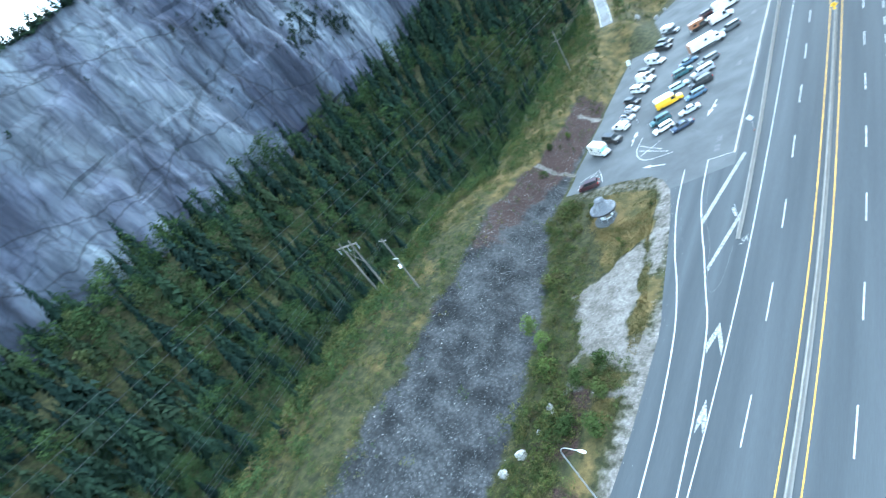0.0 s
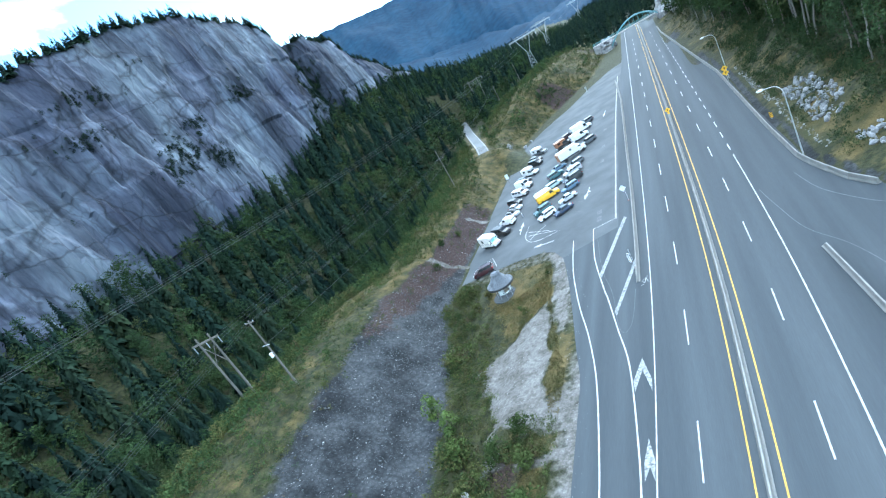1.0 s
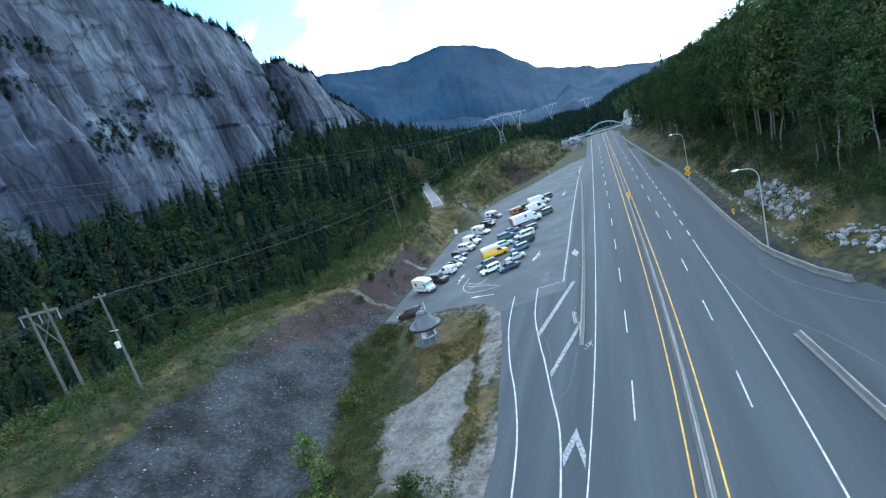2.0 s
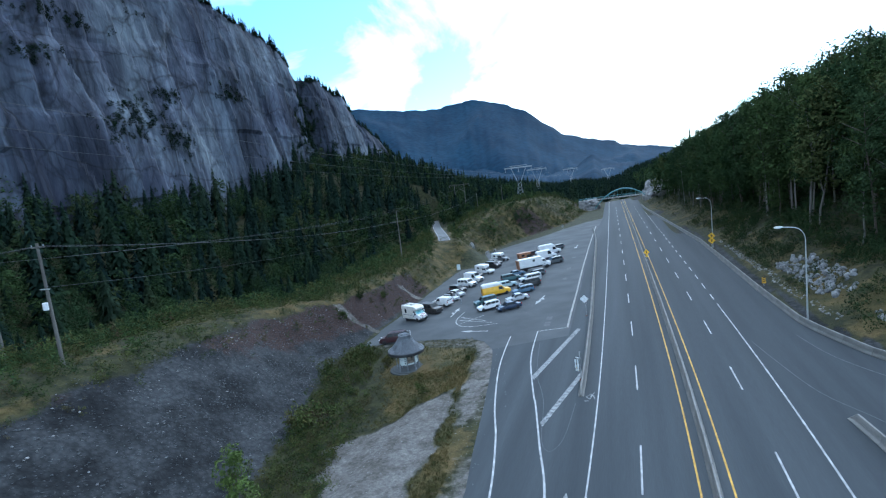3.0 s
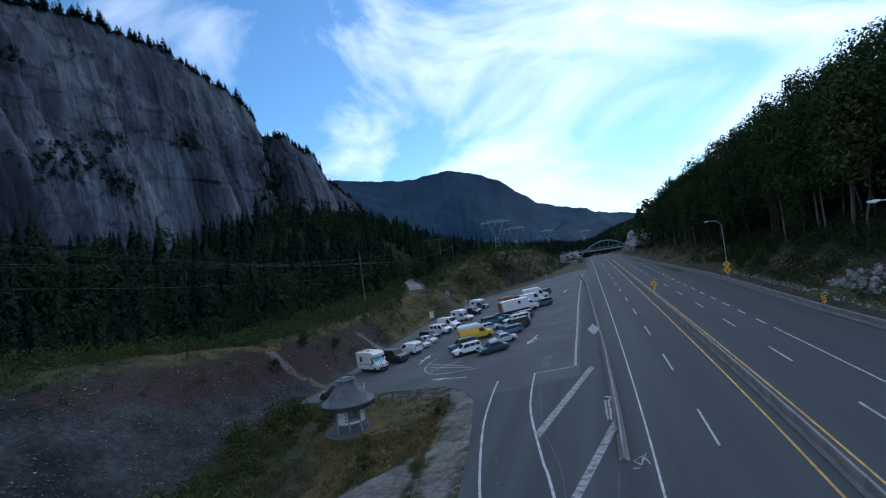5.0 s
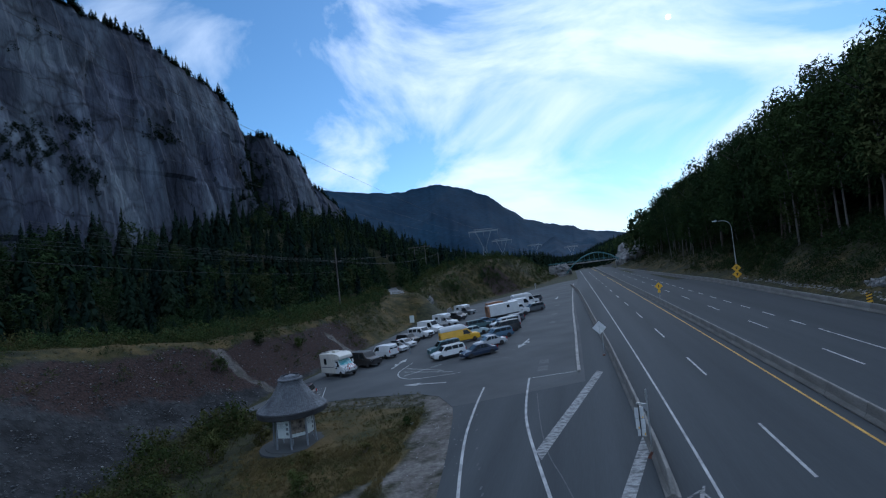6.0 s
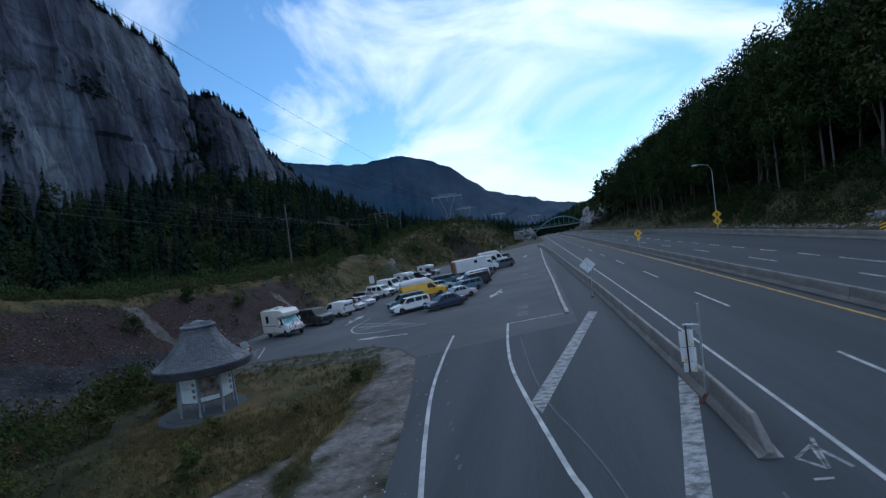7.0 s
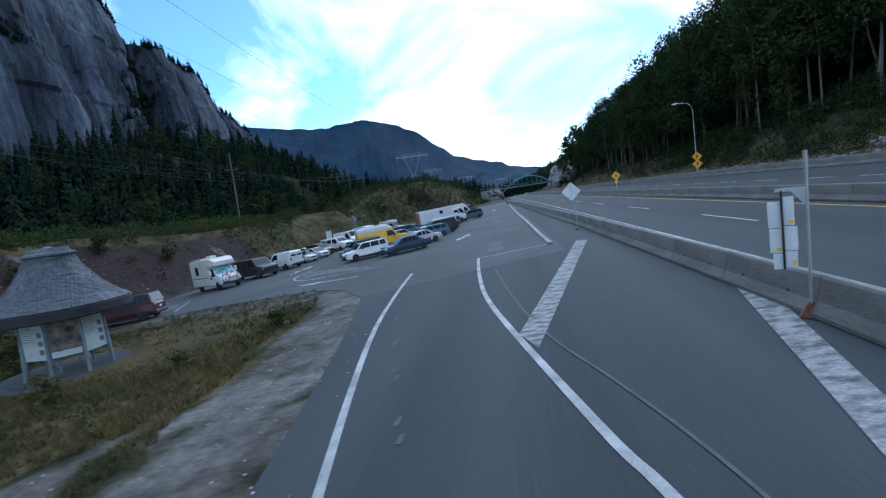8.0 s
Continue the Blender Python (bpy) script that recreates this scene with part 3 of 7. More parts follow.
for k in range(-6, 15):
    dash("lane_dash", 0.0, 16.9 * k, 6.4, 0.14, LINE_WHITE, "white lane dash on grey asphalt", "west lane dashes")
    dash("lane_dash", 9.0, 16.2 * k - 0.8, 5.6, 0.14, LINE_WHITE, "white lane dash on grey asphalt", "east lane dashes")
for k in range(23):
    dash("lane_dash", 11.9, 31 + 7.4 * k, 3.4, 0.17, LINE_WHITE, "short thick white continuity dash", "continuity dashes")

structure("entry_line", ribbon([(-17.4, 20.9), (-16.9, 14.5), (-16.0, 7.0), (-14.1, -2.6), (-12.3, -9.6), (-10.7, -18.3), (-9.8, -29), (-9.5, -37), (-9.4, -60)], 0.17, LIFT), LINE_WHITE, "white edge line curving into the parking entry", "road marking")
structure("gore_line", ribbon([(-9.3, 23.0), (-13.5, 22.3)], 0.12, LIFT), LINE_WHITE, "thin white line closing the gore", "road marking")
structure("gore_line", ribbon([(-13.5, 22.4), (-13.0, 15), (-12.25, 8.8), (-10.4, -0.2), (-9.8, -2.6), (-8.2, -10.4), (-6.7, -17.8), (-5.9, -29), (-5.7, -37), (-5.4, -60)], 0.17, LIFT), LINE_WHITE, "white line along the gore", "road marking")
structure("gore_line", ribbon([(-9.3, 22.7), (-12.9, 18.2)], 0.07, LIFT), LINE_FAINT, "faint old line in the gore", "road marking")
structure("gore_line", ribbon([(-12.35, 17), (-11.5, 9.4), (-10.72, 4.5), (-9.86, 1.35), (-9.2, -1.35), (-8.8, -4.0), (-8.2, -9.2), (-7.6, -11.2), (-6.9, -11.3), (-6.2, -9.0), (-5.8, -2.6)], 0.06, LIFT + 0.003), LINE_FAINT, "faint rounded old line in the gore", "road marking")
structure("hatch_bar", flat([(-7.62, 22.2), (-7.1, 21.5), (-11.0, 3.6), (-11.42, 4.9)], LIFT + 0.006), LINE_WORN, "broad worn white hatch bar", "road marking")
structure("hatch_bar", flat([(-5.72, 6.1), (-5.3, 5.3), (-8.40, -7.4), (-8.72, -6.5)], LIFT + 0.006), LINE_WORN, "broad worn white hatch bar", "road marking")
structure("chevron", flat([(-5.25, -17.0), (-4.3, -20.6), (-4.3, -22.4), (-5.25, -19.0), (-6.1, -22.0), (-6.3, -20.4)], LIFT + 0.006), LINE_WORN, "worn white chevron in the gore", "road marking")
structure("chevron", flat([(-4.9, -28.4), (-4.4, -31.0), (-4.5, -33), (-4.9, -31.5), (-5.4, -33), (-5.4, -31)], LIFT + 0.006), LINE_WORN, "worn white chevron in the gore", "road marking")


def arrow(tail, tip, bendy, label):
    """A painted arrow with a narrow shaft, a broad head and a hook."""
    a, b = Vector(tail), Vector(tip)
    w = (b - a).normalized()
    s = Vector((-w.y, w.x))
    m = Mesh()
    neck = b - w * (b - a).length * 0.38
    flat([tuple(p) for p in (a + s * 0.12, a - s * 0.12, neck - s * 0.12, neck + s * 0.12)], LIFT, m)
    flat([tuple(p) for p in (neck + s * 0.55, neck - s * 0.55, b)], LIFT, m)
    if bendy:
        hook = a + w * (b - a).length * 0.3
        flat([tuple(p) for p in (hook + s * 0.1, hook + w * 0.7 + s * 0.1, hook + w * 1.3 + s * bendy, hook + w * 0.6 + s * bendy)], LIFT, m)
    structure("painted_arrow", m, LINE_WHITE, label, "road marking")["group"] = "parking arrows"


arrow((-22.0, 24.7), (-27.0, 25.7), 0, "white arrow pointing west on the parking asphalt")
arrow((-32.4, 36.2), (-32.7, 42.8), 0.6, "white arrow pointing into the parking aisle")
arrow((-15.8, 45.6), (-16.6, 39.2), 0.7, "white arrow pointing out of the parking aisle")
arrow((-14.6, 112), (-15.0, 105), 0, "white arrow far along the parking aisle")
for pts in ([(-30.4, 38.6), (-30.3, 33.2), (-28.6, 29.6), (-26.0, 28.2), (-21.4, 28.7)], [(-29.6, 33.0), (-22.6, 29.6)], [(-29.9, 35.0), (-24.0, 31.0)], [(-28.7, 30.4), (-25.4, 35.0)]):
    structure("island_line", ribbon(pts, 0.13, LIFT), LINE_WHITE, "thin white hatch line of a painted island", "road marking")
for pts in ([(-42, 26.2), (-38.2, 29.6), (-35.6, 24.2)], [(-41.0, 25.0), (-38.6, 28.6)], [(-40, 24.4), (-37.8, 27.6)], [(-39, 24.0), (-37, 26.4)]):
    structure("island_line", ribbon(pts, 0.12, LIFT, sub=1), LINE_WHITE, "thin white hatch line of a no-parking corner", "road marking")
for (x, y) in ((-12.6, 29.0), (-12.5, 25.8), (-13.4, 60), (-13.6, 72), (-13.8, 88)):
    structure("worn_marking", flat([(x - 0.5, y - 1.1), (x + 0.5, y - 1.1), (x + 0.4, y + 1.1), (x - 0.5, y + 1.1)], LIFT), LINE_FAINT, "worn rectangle of white paint", "road marking")
for (x, y) in ((-16.4, 12.6), (-15.7, 9.2), (-15.0, 5.9), (-14.45, 3.5), (-14.25, 2.9), (-13.7, 0.6), (-13.5, -0.1), (-12.9, -3.0)):
    structure("worn_marking", flat([(x - 0.05, y), (x + 0.05, y), (x + 0.06, y + 0.35), (x - 0.05, y + 0.35)], LIFT), LINE_FAINT, "faint dotted old paint", "road marking")
bike = Mesh()
for a, b in (((-4.9, -1.2), (-4.3, -0.6)), ((-4.3, -0.6), (-4.5, -1.8)), ((-4.5, -1.8), (-4.9, -1.2)), ((-4.3, -0.6), (-4.0, -1.8)), ((-4.5, -1.8), (-4.1, -0.2)), ((-5.0, -2.2), (-4.6, -2.2))):
    ribbon([a, b], 0.1, LIFT, bike)
structure("bicycle_marking", bike, LINE_WORN, "worn white bicycle symbol on the shoulder", "road marking")
for k in range(18):
    y = 33.5 + 5.0 * k
    structure("stall_line", ribbon([(-19.2, y + 2.4), (-16.9, y)], 0.1, LIFT), LINE_FAINT, "faded white stall line", "road marking")["group"] = "stall lines"

# ---- cliff ----
def cliff_material():
    m = bpy.data.materials.new("granite_cliff")
    m.use_nodes = True
    n, l = m.node_tree.nodes, m.node_tree.links
    b = n["Principled BSDF"]
    b.inputs["Roughness"].default_value = 0.9
    b.inputs["Specular IOR Level"].default_value = 0.2
    co = n.new("ShaderNodeTexCoord")

    def tex(scale, stretch, detail=8, distortion=0.0):
        mp = n.new("ShaderNodeMapping")
        mp.inputs["Scale"].default_value = stretch
        mp.inputs["Rotation"].default_value = (radians(9), 0, 0)
        l.new(co.outputs["Object"], mp.inputs["Vector"])
        t = n.new("ShaderNodeTexNoise")
        t.inputs["Scale"].default_value, t.inputs["Detail"].default_value, t.inputs["Distortion"].default_value = scale, detail, distortion
        l.new(mp.outputs["Vector"], t.inputs["Vector"])
        return t.outputs["Fac"]

    def ramp(fac, stops):
        r = n.new("ShaderNodeValToRGB")
        e = r.color_ramp.elements
        e[0].position, e[0].color = stops[0][0], (*stops[0][1], 1)
        e[1].position, e[1].color = stops[-1][0], (*stops[-1][1], 1)
        for p, c in stops[1:-1]:
            e.new(p).color = (*c, 1)
        l.new(fac, r.inputs["Fac"])
        return r.outputs["Color"]

    def mul(a, c):
        x = n.new("ShaderNodeMix")
        x.data_type, x.blend_type = "RGBA", "MULTIPLY"
        x.inputs["Factor"].default_value = 1
        l.new(a, x.inputs["A"])
        l.new(c, x.inputs["B"])
        return x.outputs["Result"]

    col = ramp(tex(0.016, (1, 1, 0.45), 7, 0.5), ((0.36, (0.029, 0.034, 0.049)), (0.5, (0.049, 0.057, 0.076)), (0.64, (0.100, 0.113, 0.134))))
    col = mul(col, ramp(tex(0.10, (1, 1, 0.09), 8, 0.3), ((0.38, (0.46, 0.47, 0.51)), (0.5, (0.90, 0.91, 0.94)), (0.58, (1.05, 1.06, 1.05)), (0.66, (1.65, 1.68, 1.62)))))
    col = mul(col, ramp(tex(0.42, (1, 1, 0.05), 8, 0.3), ((0.36, (0.68, 0.69, 0.72)), (0.5, (1, 1, 1)), (0.66, (1.20, 1.21, 1.19)))))
    col = mul(col, ramp(tex(0.14, (1, 1, 0.8), 9, 1.5), ((0.30, (0.76, 0.76, 0.79)), (0.5, (1, 1, 1)), (0.75, (1.14, 1.13, 1.1)))))
    col = mul(col, ramp(tex(0.028, (1, 1, 0.9), 5, 0.4), ((0.40, (0.70, 0.68, 0.78)), (0.55, (1, 1, 1)), (0.7, (1.2, 1.22, 1.22)))))
    warp = n.new("ShaderNodeTexNoise")
    warp.inputs["Scale"].default_value, warp.inputs["Detail"].default_value = 0.03, 5
    l.new(co.outputs["Object"], warp.inputs["Vector"])
    push = n.new("ShaderNodeVectorMath")
    push.operation = "MULTIPLY_ADD"
    push.inputs[1].default_value = (26, 26, 26)
    l.new(warp.outputs["Color"], push.inputs[0])
    l.new(co.outputs["Object"], push.inputs[2])
    for scale, stretch, dark, width in ((0.026, (1, 1, 0.22), 0.52, 0.018), (0.075, (1, 1, 0.3), 0.66, 0.03), (0.020, (1, 0.3, 1.5), 0.55, 0.012), (0.16, (1, 1, 0.4), 0.74, 0.04)):
        mp = n.new("ShaderNodeMapping")
        mp.inputs["Scale"].default_value = stretch
        mp.inputs["Rotation"].default_value = (radians(9), 0, 0)
        l.new(push.outputs["Vector"], mp.inputs["Vector"])
        vo = n.new("ShaderNodeTexVoronoi")
        vo.feature = "DISTANCE_TO_EDGE"
        vo.inputs["Scale"].default_value = scale
        l.new(mp.outputs["Vector"], vo.inputs["Vector"])
        col = mul(col, ramp(vo.outputs["Distance"], ((0.0, (dark,) * 3), (width, (1, 1, 1)), (0.6, (1.12, 1.12, 1.1)))))
    l.new(col, b.inputs["Base Color"])
    bp = n.new("ShaderNodeBump")
    bp.inputs["Strength"].default_value, bp.inputs["Distance"].default_value = 0.8, 1.0
    l.new(tex(0.28, (1, 1, 0.35), 11, 0.8), bp.inputs["Height"])
    l.new(bp.outputs["Normal"], b.inputs["Normal"])
    return m


GRANITE = cliff_material()


def cliff_face(y, t):
    """A point of the rock face at y, t from its foot (0) to its brow (1)."""
    top = interp(y, CLIFF_TOP) + 2.5 * nz(y, 0, 22, 31) + 1.2 * nz(y, 0, 6, 32)
    foot = 16.0
    z = foot + (top - foot) * t
    lean = 15 * t + 24 * max(0.0, t - 0.84) ** 1.2
    u = y + 0.16 * z
    ribs = 2.0 * noise.ridged_multi_fractal((u / 48, z / 170, 3.1), 1.0, 2.0, 3, 0.9, 2.0) - 2.5
    sheet = (u / 44 + 0.30 * nz(u, z, 55, 37)) % 1.0
    flake = (u / 14 + 0.45 * nz(u, z, 26, 38)) % 1.0
    slabs = 2.8 * sheet * step01(1.0, 0.94, sheet) + 1.3 * flake * step01(1.0, 0.92, flake) + 0.9 * noise.cell((u / 17, z / 30, 5.0))
    gully = -14 * math.exp(-((y - 217 - 0.09 * z) / 7) ** 2) - 5 * math.exp(-((y - 303) / 5) ** 2)
    ledge = 1.5 * step01(0.0, 0.10, t - 0.42 - 0.1 * nz(y, 0, 60, 33)) + 1.2 * step01(0.0, 0.05, t - 0.72 - 0.12 * nz(y, 0, 46, 34))
    x = cliff_x(y) - lean + ribs + slabs + gully - ledge + 0.5 * nz(u, z * 0.5, 7, 35) + 0.2 * nz(u, z * 0.6, 2.6, 36)
    return x, y, z


cliff_mesh = Mesh()
ys = spaced([(-290, 0, 7), (0, 360, 1.5), (360, 790, 5)])
rows_t = np.linspace(0, 1, 66)
pts = [cliff_face(float(y), float(t)) for y in ys for t in rows_t]
nt = len(rows_t)
faces = [(a * nt + k, (a + 1) * nt + k, (a + 1) * nt + k + 1, a * nt + k + 1) for a in range(len(ys) - 1) for k in range(nt - 1)]
cliff_mesh.add(pts, faces)
# the brow runs back into the mountain
brow = [cliff_face(float(y), 1.0) for y in ys]
deep = [(x - 110, y, z + 4) for x, y, z in brow]
k = len(brow)
cliff_mesh.add(brow + deep, [(i, i + 1, k + i + 1, k + i) for i in range(k - 1)])
structure("cliff", cliff_mesh, GRANITE, "tall grey granite cliff streaked with pale and dark stains", "cliff")


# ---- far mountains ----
# forest green shifted to blue: the distance haze is painted into the base colour
HAZY_MOUNTAIN = surf("hazy_far_mountain", (0.008, 0.023, 0.045), (0.013, 0.035, 0.063), 0.006, 0.95, 0.25, 0.06, fine=(0.78, 1.18), spec=0.05, depth=4.0)


def ridge(name, profile, far, eye, label, rough, rows=26, cols=520):
    m = Mesh()
    a0, a1 = profile[0][0], profile[-1][0]
    pts = []
    for i in range(cols + 1):
        az = a0 + (a1 - a0) * i / cols
        d = far * (1 + 0.06 * nz(az, 0, 9, 41))
        top = eye[2] + d * math.tan(radians(interp(az, profile))) + rough * (nz(az, 0, 1.2, 42) + 0.5 * nz(az, 0, 0.35, 43) + 0.35 * nz(az, 0, 0.09, 44))
        for j in range(rows + 1):
            t = j / rows
            dd = d - 0.42 * far * (1 - t) ** 1.2
            spur = 0.10 * far * (1 - t) * t * 2.4 * noise.ridged_multi_fractal((az / 7.0, t * 1.1, rough), 0.9, 2.1, 4, 0.8, 2.0)
            z = -30 + (top + 30) * (t ** 0.8)
            z += (spur * 0.28 - 0.03 * far * (1 - t) * t) + 0.004 * far * noise.noise((az * 1.6, t * 5, 5)) * (1 - t)
            s = radians(az)
            pts.append((eye[0] + dd * math.sin(s), eye[1] + dd * math.cos(s), min(z, top)))
    n = rows + 1
    m.add(pts, [(i * n + j, (i + 1) * n + j, (i + 1) * n + j + 1, i * n + j + 1) for i in range(cols) for j in range(rows)])
    structure(name, m, HAZY_MOUNTAIN, label, "mountain", smooth=True)


EYE = (0.0, -40.0, 16.0)
ridge("mountain", ((-80, 13), (-50, 12), (-36, 10.4), (-28.5, 9.9), (-23, 9.2), (-19.4, 9.0), (-16, 9.5), (-12.5, 8.8), (-9.8, 7.6), (-7.3, 5.7), (-5.8, 4.4), (-4.8, 4.3), (-3.4, 3.7), (-0.2, 3.0), (0.2, 2.6), (2.4, 2.1), (5.4, 1.5), (12, 1.8), (30, 4.0)), 2300, EYE, "forested mountain closing the valley, coloured with blue haze", 7.0)
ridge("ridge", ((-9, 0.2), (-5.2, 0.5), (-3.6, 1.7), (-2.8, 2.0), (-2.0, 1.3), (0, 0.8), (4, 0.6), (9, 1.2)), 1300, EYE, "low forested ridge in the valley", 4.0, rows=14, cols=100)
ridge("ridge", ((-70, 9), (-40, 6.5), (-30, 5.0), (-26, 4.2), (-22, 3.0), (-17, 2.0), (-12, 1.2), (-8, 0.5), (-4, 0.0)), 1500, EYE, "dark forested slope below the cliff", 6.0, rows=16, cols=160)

# ---- plants ----
rng = np.random.default_rng(7)


def conifer_arrays(seed, tiers=11, sprays=7, slim=0.3):
    """Unit-height conifer: drooping ragged sprays in whorls. Returns points and quads."""
    r = np.random.default_rng(seed)
    v, f = [], []
    for k in range(tiers):
        t = k / (tiers - 1)
        z = 0.13 + 0.84 * t
        reach = 0.175 * (1 - t) ** 0.8 + 0.012
        for s in range(sprays):
            a = r.uniform(0, math.tau)
            ln = reach * r.uniform(0.45, 1.3)
            w = ln * r.uniform(slim, slim * 1.7)
            drop = ln * r.uniform(0.5, 1.5)
            ca, sa = math.cos(a), math.sin(a)
            zz = z + r.uniform(-0.03, 0.03)
            i = len(v)
            lift = 0.03 * (1 - t) + 0.02
            g = ln * r.uniform(0.05, 0.75)
            e = g + 0.5 * reach * r.uniform(0.6, 1.2) + 0.008
            tw = r.uniform(-0.35, 0.35) * ln
            v += [(g * ca - w * sa, g * sa + w * ca, zz + lift - drop * g / ln), (g * ca + w * sa, g * sa - w * ca, zz + lift * r.uniform(0, 1) - drop * g / ln), (e * ca - tw * sa, e * sa + tw * ca, zz - drop * e / ln)]
            f += [(i, i + 1, i + 2)]
    i = len(v)
    v += [(-0.012, 0, 0.9), (0.012, 0, 0.9), (0, 0, 1.03)]
    f += [(i, i + 1, i + 2)]
    return np.array(v), np.array(f)


def leafy_arrays(seed, leaves=420, bole=0.35, spread=0.24, lumps=7, leaf=0.032):
    """Unit-height broadleaved crown: small leaf cards in uneven lumps."""
    r = np.random.default_rng(seed)
    centres = []
    for k in range(lumps):
        a = r.uniform(0, math.tau)
        t = (k + 0.5) / lumps
        z = bole + (0.97 - bole) * t
        rad = spread * math.sqrt(max(0.05, 1 - (2 * t - 0.85) ** 2)) * r.uniform(0.3, 0.95)
        centres.append((rad * math.cos(a), rad * math.sin(a), z, spread * r.uniform(0.38, 0.75)))
    centres = np.array(centres)
    pick = r.integers(0, lumps, leaves)
    d = r.normal(size=(leaves, 3))
    d /= np.linalg.norm(d, axis=1, keepdims=True)
    c = centres[pick, :3] + d * (centres[pick, 3] * r.uniform(0.55, 1.05, leaves))[:, None] * np.array([1, 1, 0.75])
    u = r.normal(size=(leaves, 3))
    u -= (u * d).sum(1, keepdims=True) * d * 0.6
    u /= np.linalg.norm(u, axis=1, keepdims=True)
    w = np.cross(d + 0.5 * r.normal(size=(leaves, 3)), u)
    w /= np.linalg.norm(w, axis=1, keepdims=True)
    size = (leaf * r.uniform(0.6, 1.5, leaves))[:, None]
    v = np.stack([c - u * size * 1.3, c + w * size * 0.9, c + u * size * 1.3], 1).reshape(-1, 3)
    return v, np.arange(leaves * 3).reshape(-1, 3)


def scatter_mesh(name, kinds, places, material):
    """One mesh of many plants: places of (x, y, z, height, girth, turn, kind)."""
    vs, fs, k = [], [], 0
    for x, y, z, h, g, a, kind in places:
        v, f = kinds[int(kind)]
        c, s = math.cos(a), math.sin(a)
        w = np.empty_like(v)
        w[:, 0] = (v[:, 0] * c - v[:, 1] * s) * h * g + x
        w[:, 1] = (v[:, 0] * s + v[:, 1] * c) * h * g + y
        w[:, 2] = v[:, 2] * h + z
        vs.append(w)
        fs.append(f + k)
        k += len(v)
    tint = np.repeat(np.random.default_rng(len(places)).random(len(places)), [len(w) for w in vs])
    v, f = np.concatenate(vs), np.concatenate(fs)
    me = bpy.data.meshes.new(name)
    me.vertices.add(len(v))
    me.vertices.foreach_set("co", v.astype(np.float32).ravel())
    me.loops.add(f.size)
    me.loops.foreach_set("vertex_index", f.astype(np.int32).ravel())
    me.polygons.add(len(f))
    me.polygons.foreach_set("loop_start", np.arange(0, f.size, 3, dtype=np.int32))
    me.update(calc_edges=True)
    me.validate()
    me.attributes.new("tint", "FLOAT", "POINT").data.foreach_set("value", tint.astype(np.float32))
    me.materials.append(material)
    return me


CONIFERS = [conifer_arrays(s, 18, 14, 0.26) for s in range(6)]
FAR_CONIFERS = [conifer_arrays(70 + s, 11, 7, 0.40) for s in range(6)]
FINE_CONIFERS = [conifer_arrays(10 + s, 30, 24, 0.12) for s in range(6)]
LEAFIES = [leafy_arrays(20 + s, 420, 0.22, 0.24, 13, 0.023) for s in range(6)]
FINE_LEAFIES = [leafy_arrays(30 + s, 1000, 0.26, 0.23, 14, 0.0135) for s in range(6)]
HILL_LEAFIES = [leafy_arrays(35 + s, 1100, 0.26 + 0.03 * s, 0.145, 22, 0.0115) for s in range(6)]
FAR_LEAFIES = [leafy_arrays(50 + s, 165, 0.24, 0.23, 13, 0.038) for s in range(6)]
BUSHES = [leafy_arrays(40 + s, 92, 0.10, 0.60, 7, 0.060) for s in range(5)]


def crest_x(y):
    return interp(y, TOE) - interp(y, CREST)


# woods between the bank and the cliff
woods, near_woods, far_woods, broad, near_broad = [], [], [], [], []
for y0 in np.arange(-110, 640, 4.5):
    x = crest_x(float(y0)) - 13.0
    while x > cliff_x(float(y0)) + 1:
        px, py = x + rng.uniform(-2.4, 2.4), float(y0) + rng.uniform(-2.4, 2.4)
        edge = crest_x(py) - px
        x -= 4.4 if edge < 60 else 5.0
        if 84 < py < 262 and abs(px - side_road_at(py)[0]) < (7 if py < 150 else 3.5):
            continue
        if (py > 140 and edge < 40 and rng.random() < 0.7) or (nz(px, py, 16, 91) > 0.3 and rng.random() < 0.2):
            continue
        z = land(px, py) - 0.4
        tall = (rng.uniform(7.5, 12) + (rng.uniform(2, 6) if rng.random() < 0.25 else 0)) * (0.36 + 0.64 * step01(12, 44, edge))
        leafy = (0.9 if edge < 22 else 0.6 if edge < 50 else 0.36) + 0.5 * nz(px, py, 24, 92)
        if rng.random() < leafy:
            (near_broad if edge < 50 and py < 90 else broad).append((px, py, z, tall * 0.88, rng.uniform(1.0, 1.5), rng.uniform(0, 6.28), rng.integers(6)))
        else:
            (near_woods if edge < 44 and py < 90 else woods if py < 330 else far_woods).append((px, py, z, tall * 1.18, rng.uniform(0.85, 1.25), rng.uniform(0, 6.28), rng.integers(6)))
# young growth under and between the trees
under = []
for _ in range(2700):
    py = rng.uniform(-95, 150)
    edge = rng.uniform(11, 75)
    px = crest_x(py) - edge
    if 84 < py and abs(px - side_road_at(py)[0]) < 5:
        continue
    under.append((px, py, land(px, py) - 0.3, rng.uniform(1.5, 4.2) * (0.6 + 0.4 * step01(12, 25, edge)), rng.uniform(0.6, 0.95), rng.uniform(0, 6.28), rng.integers(5)))
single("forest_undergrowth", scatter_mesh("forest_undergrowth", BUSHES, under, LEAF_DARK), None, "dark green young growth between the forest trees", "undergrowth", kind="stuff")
single("conifer_woods", scatter_mesh("conifer_woods", CONIFERS, woods, CONIFER), None, "dense dark conifer forest below the cliff", "forest", kind="stuff")
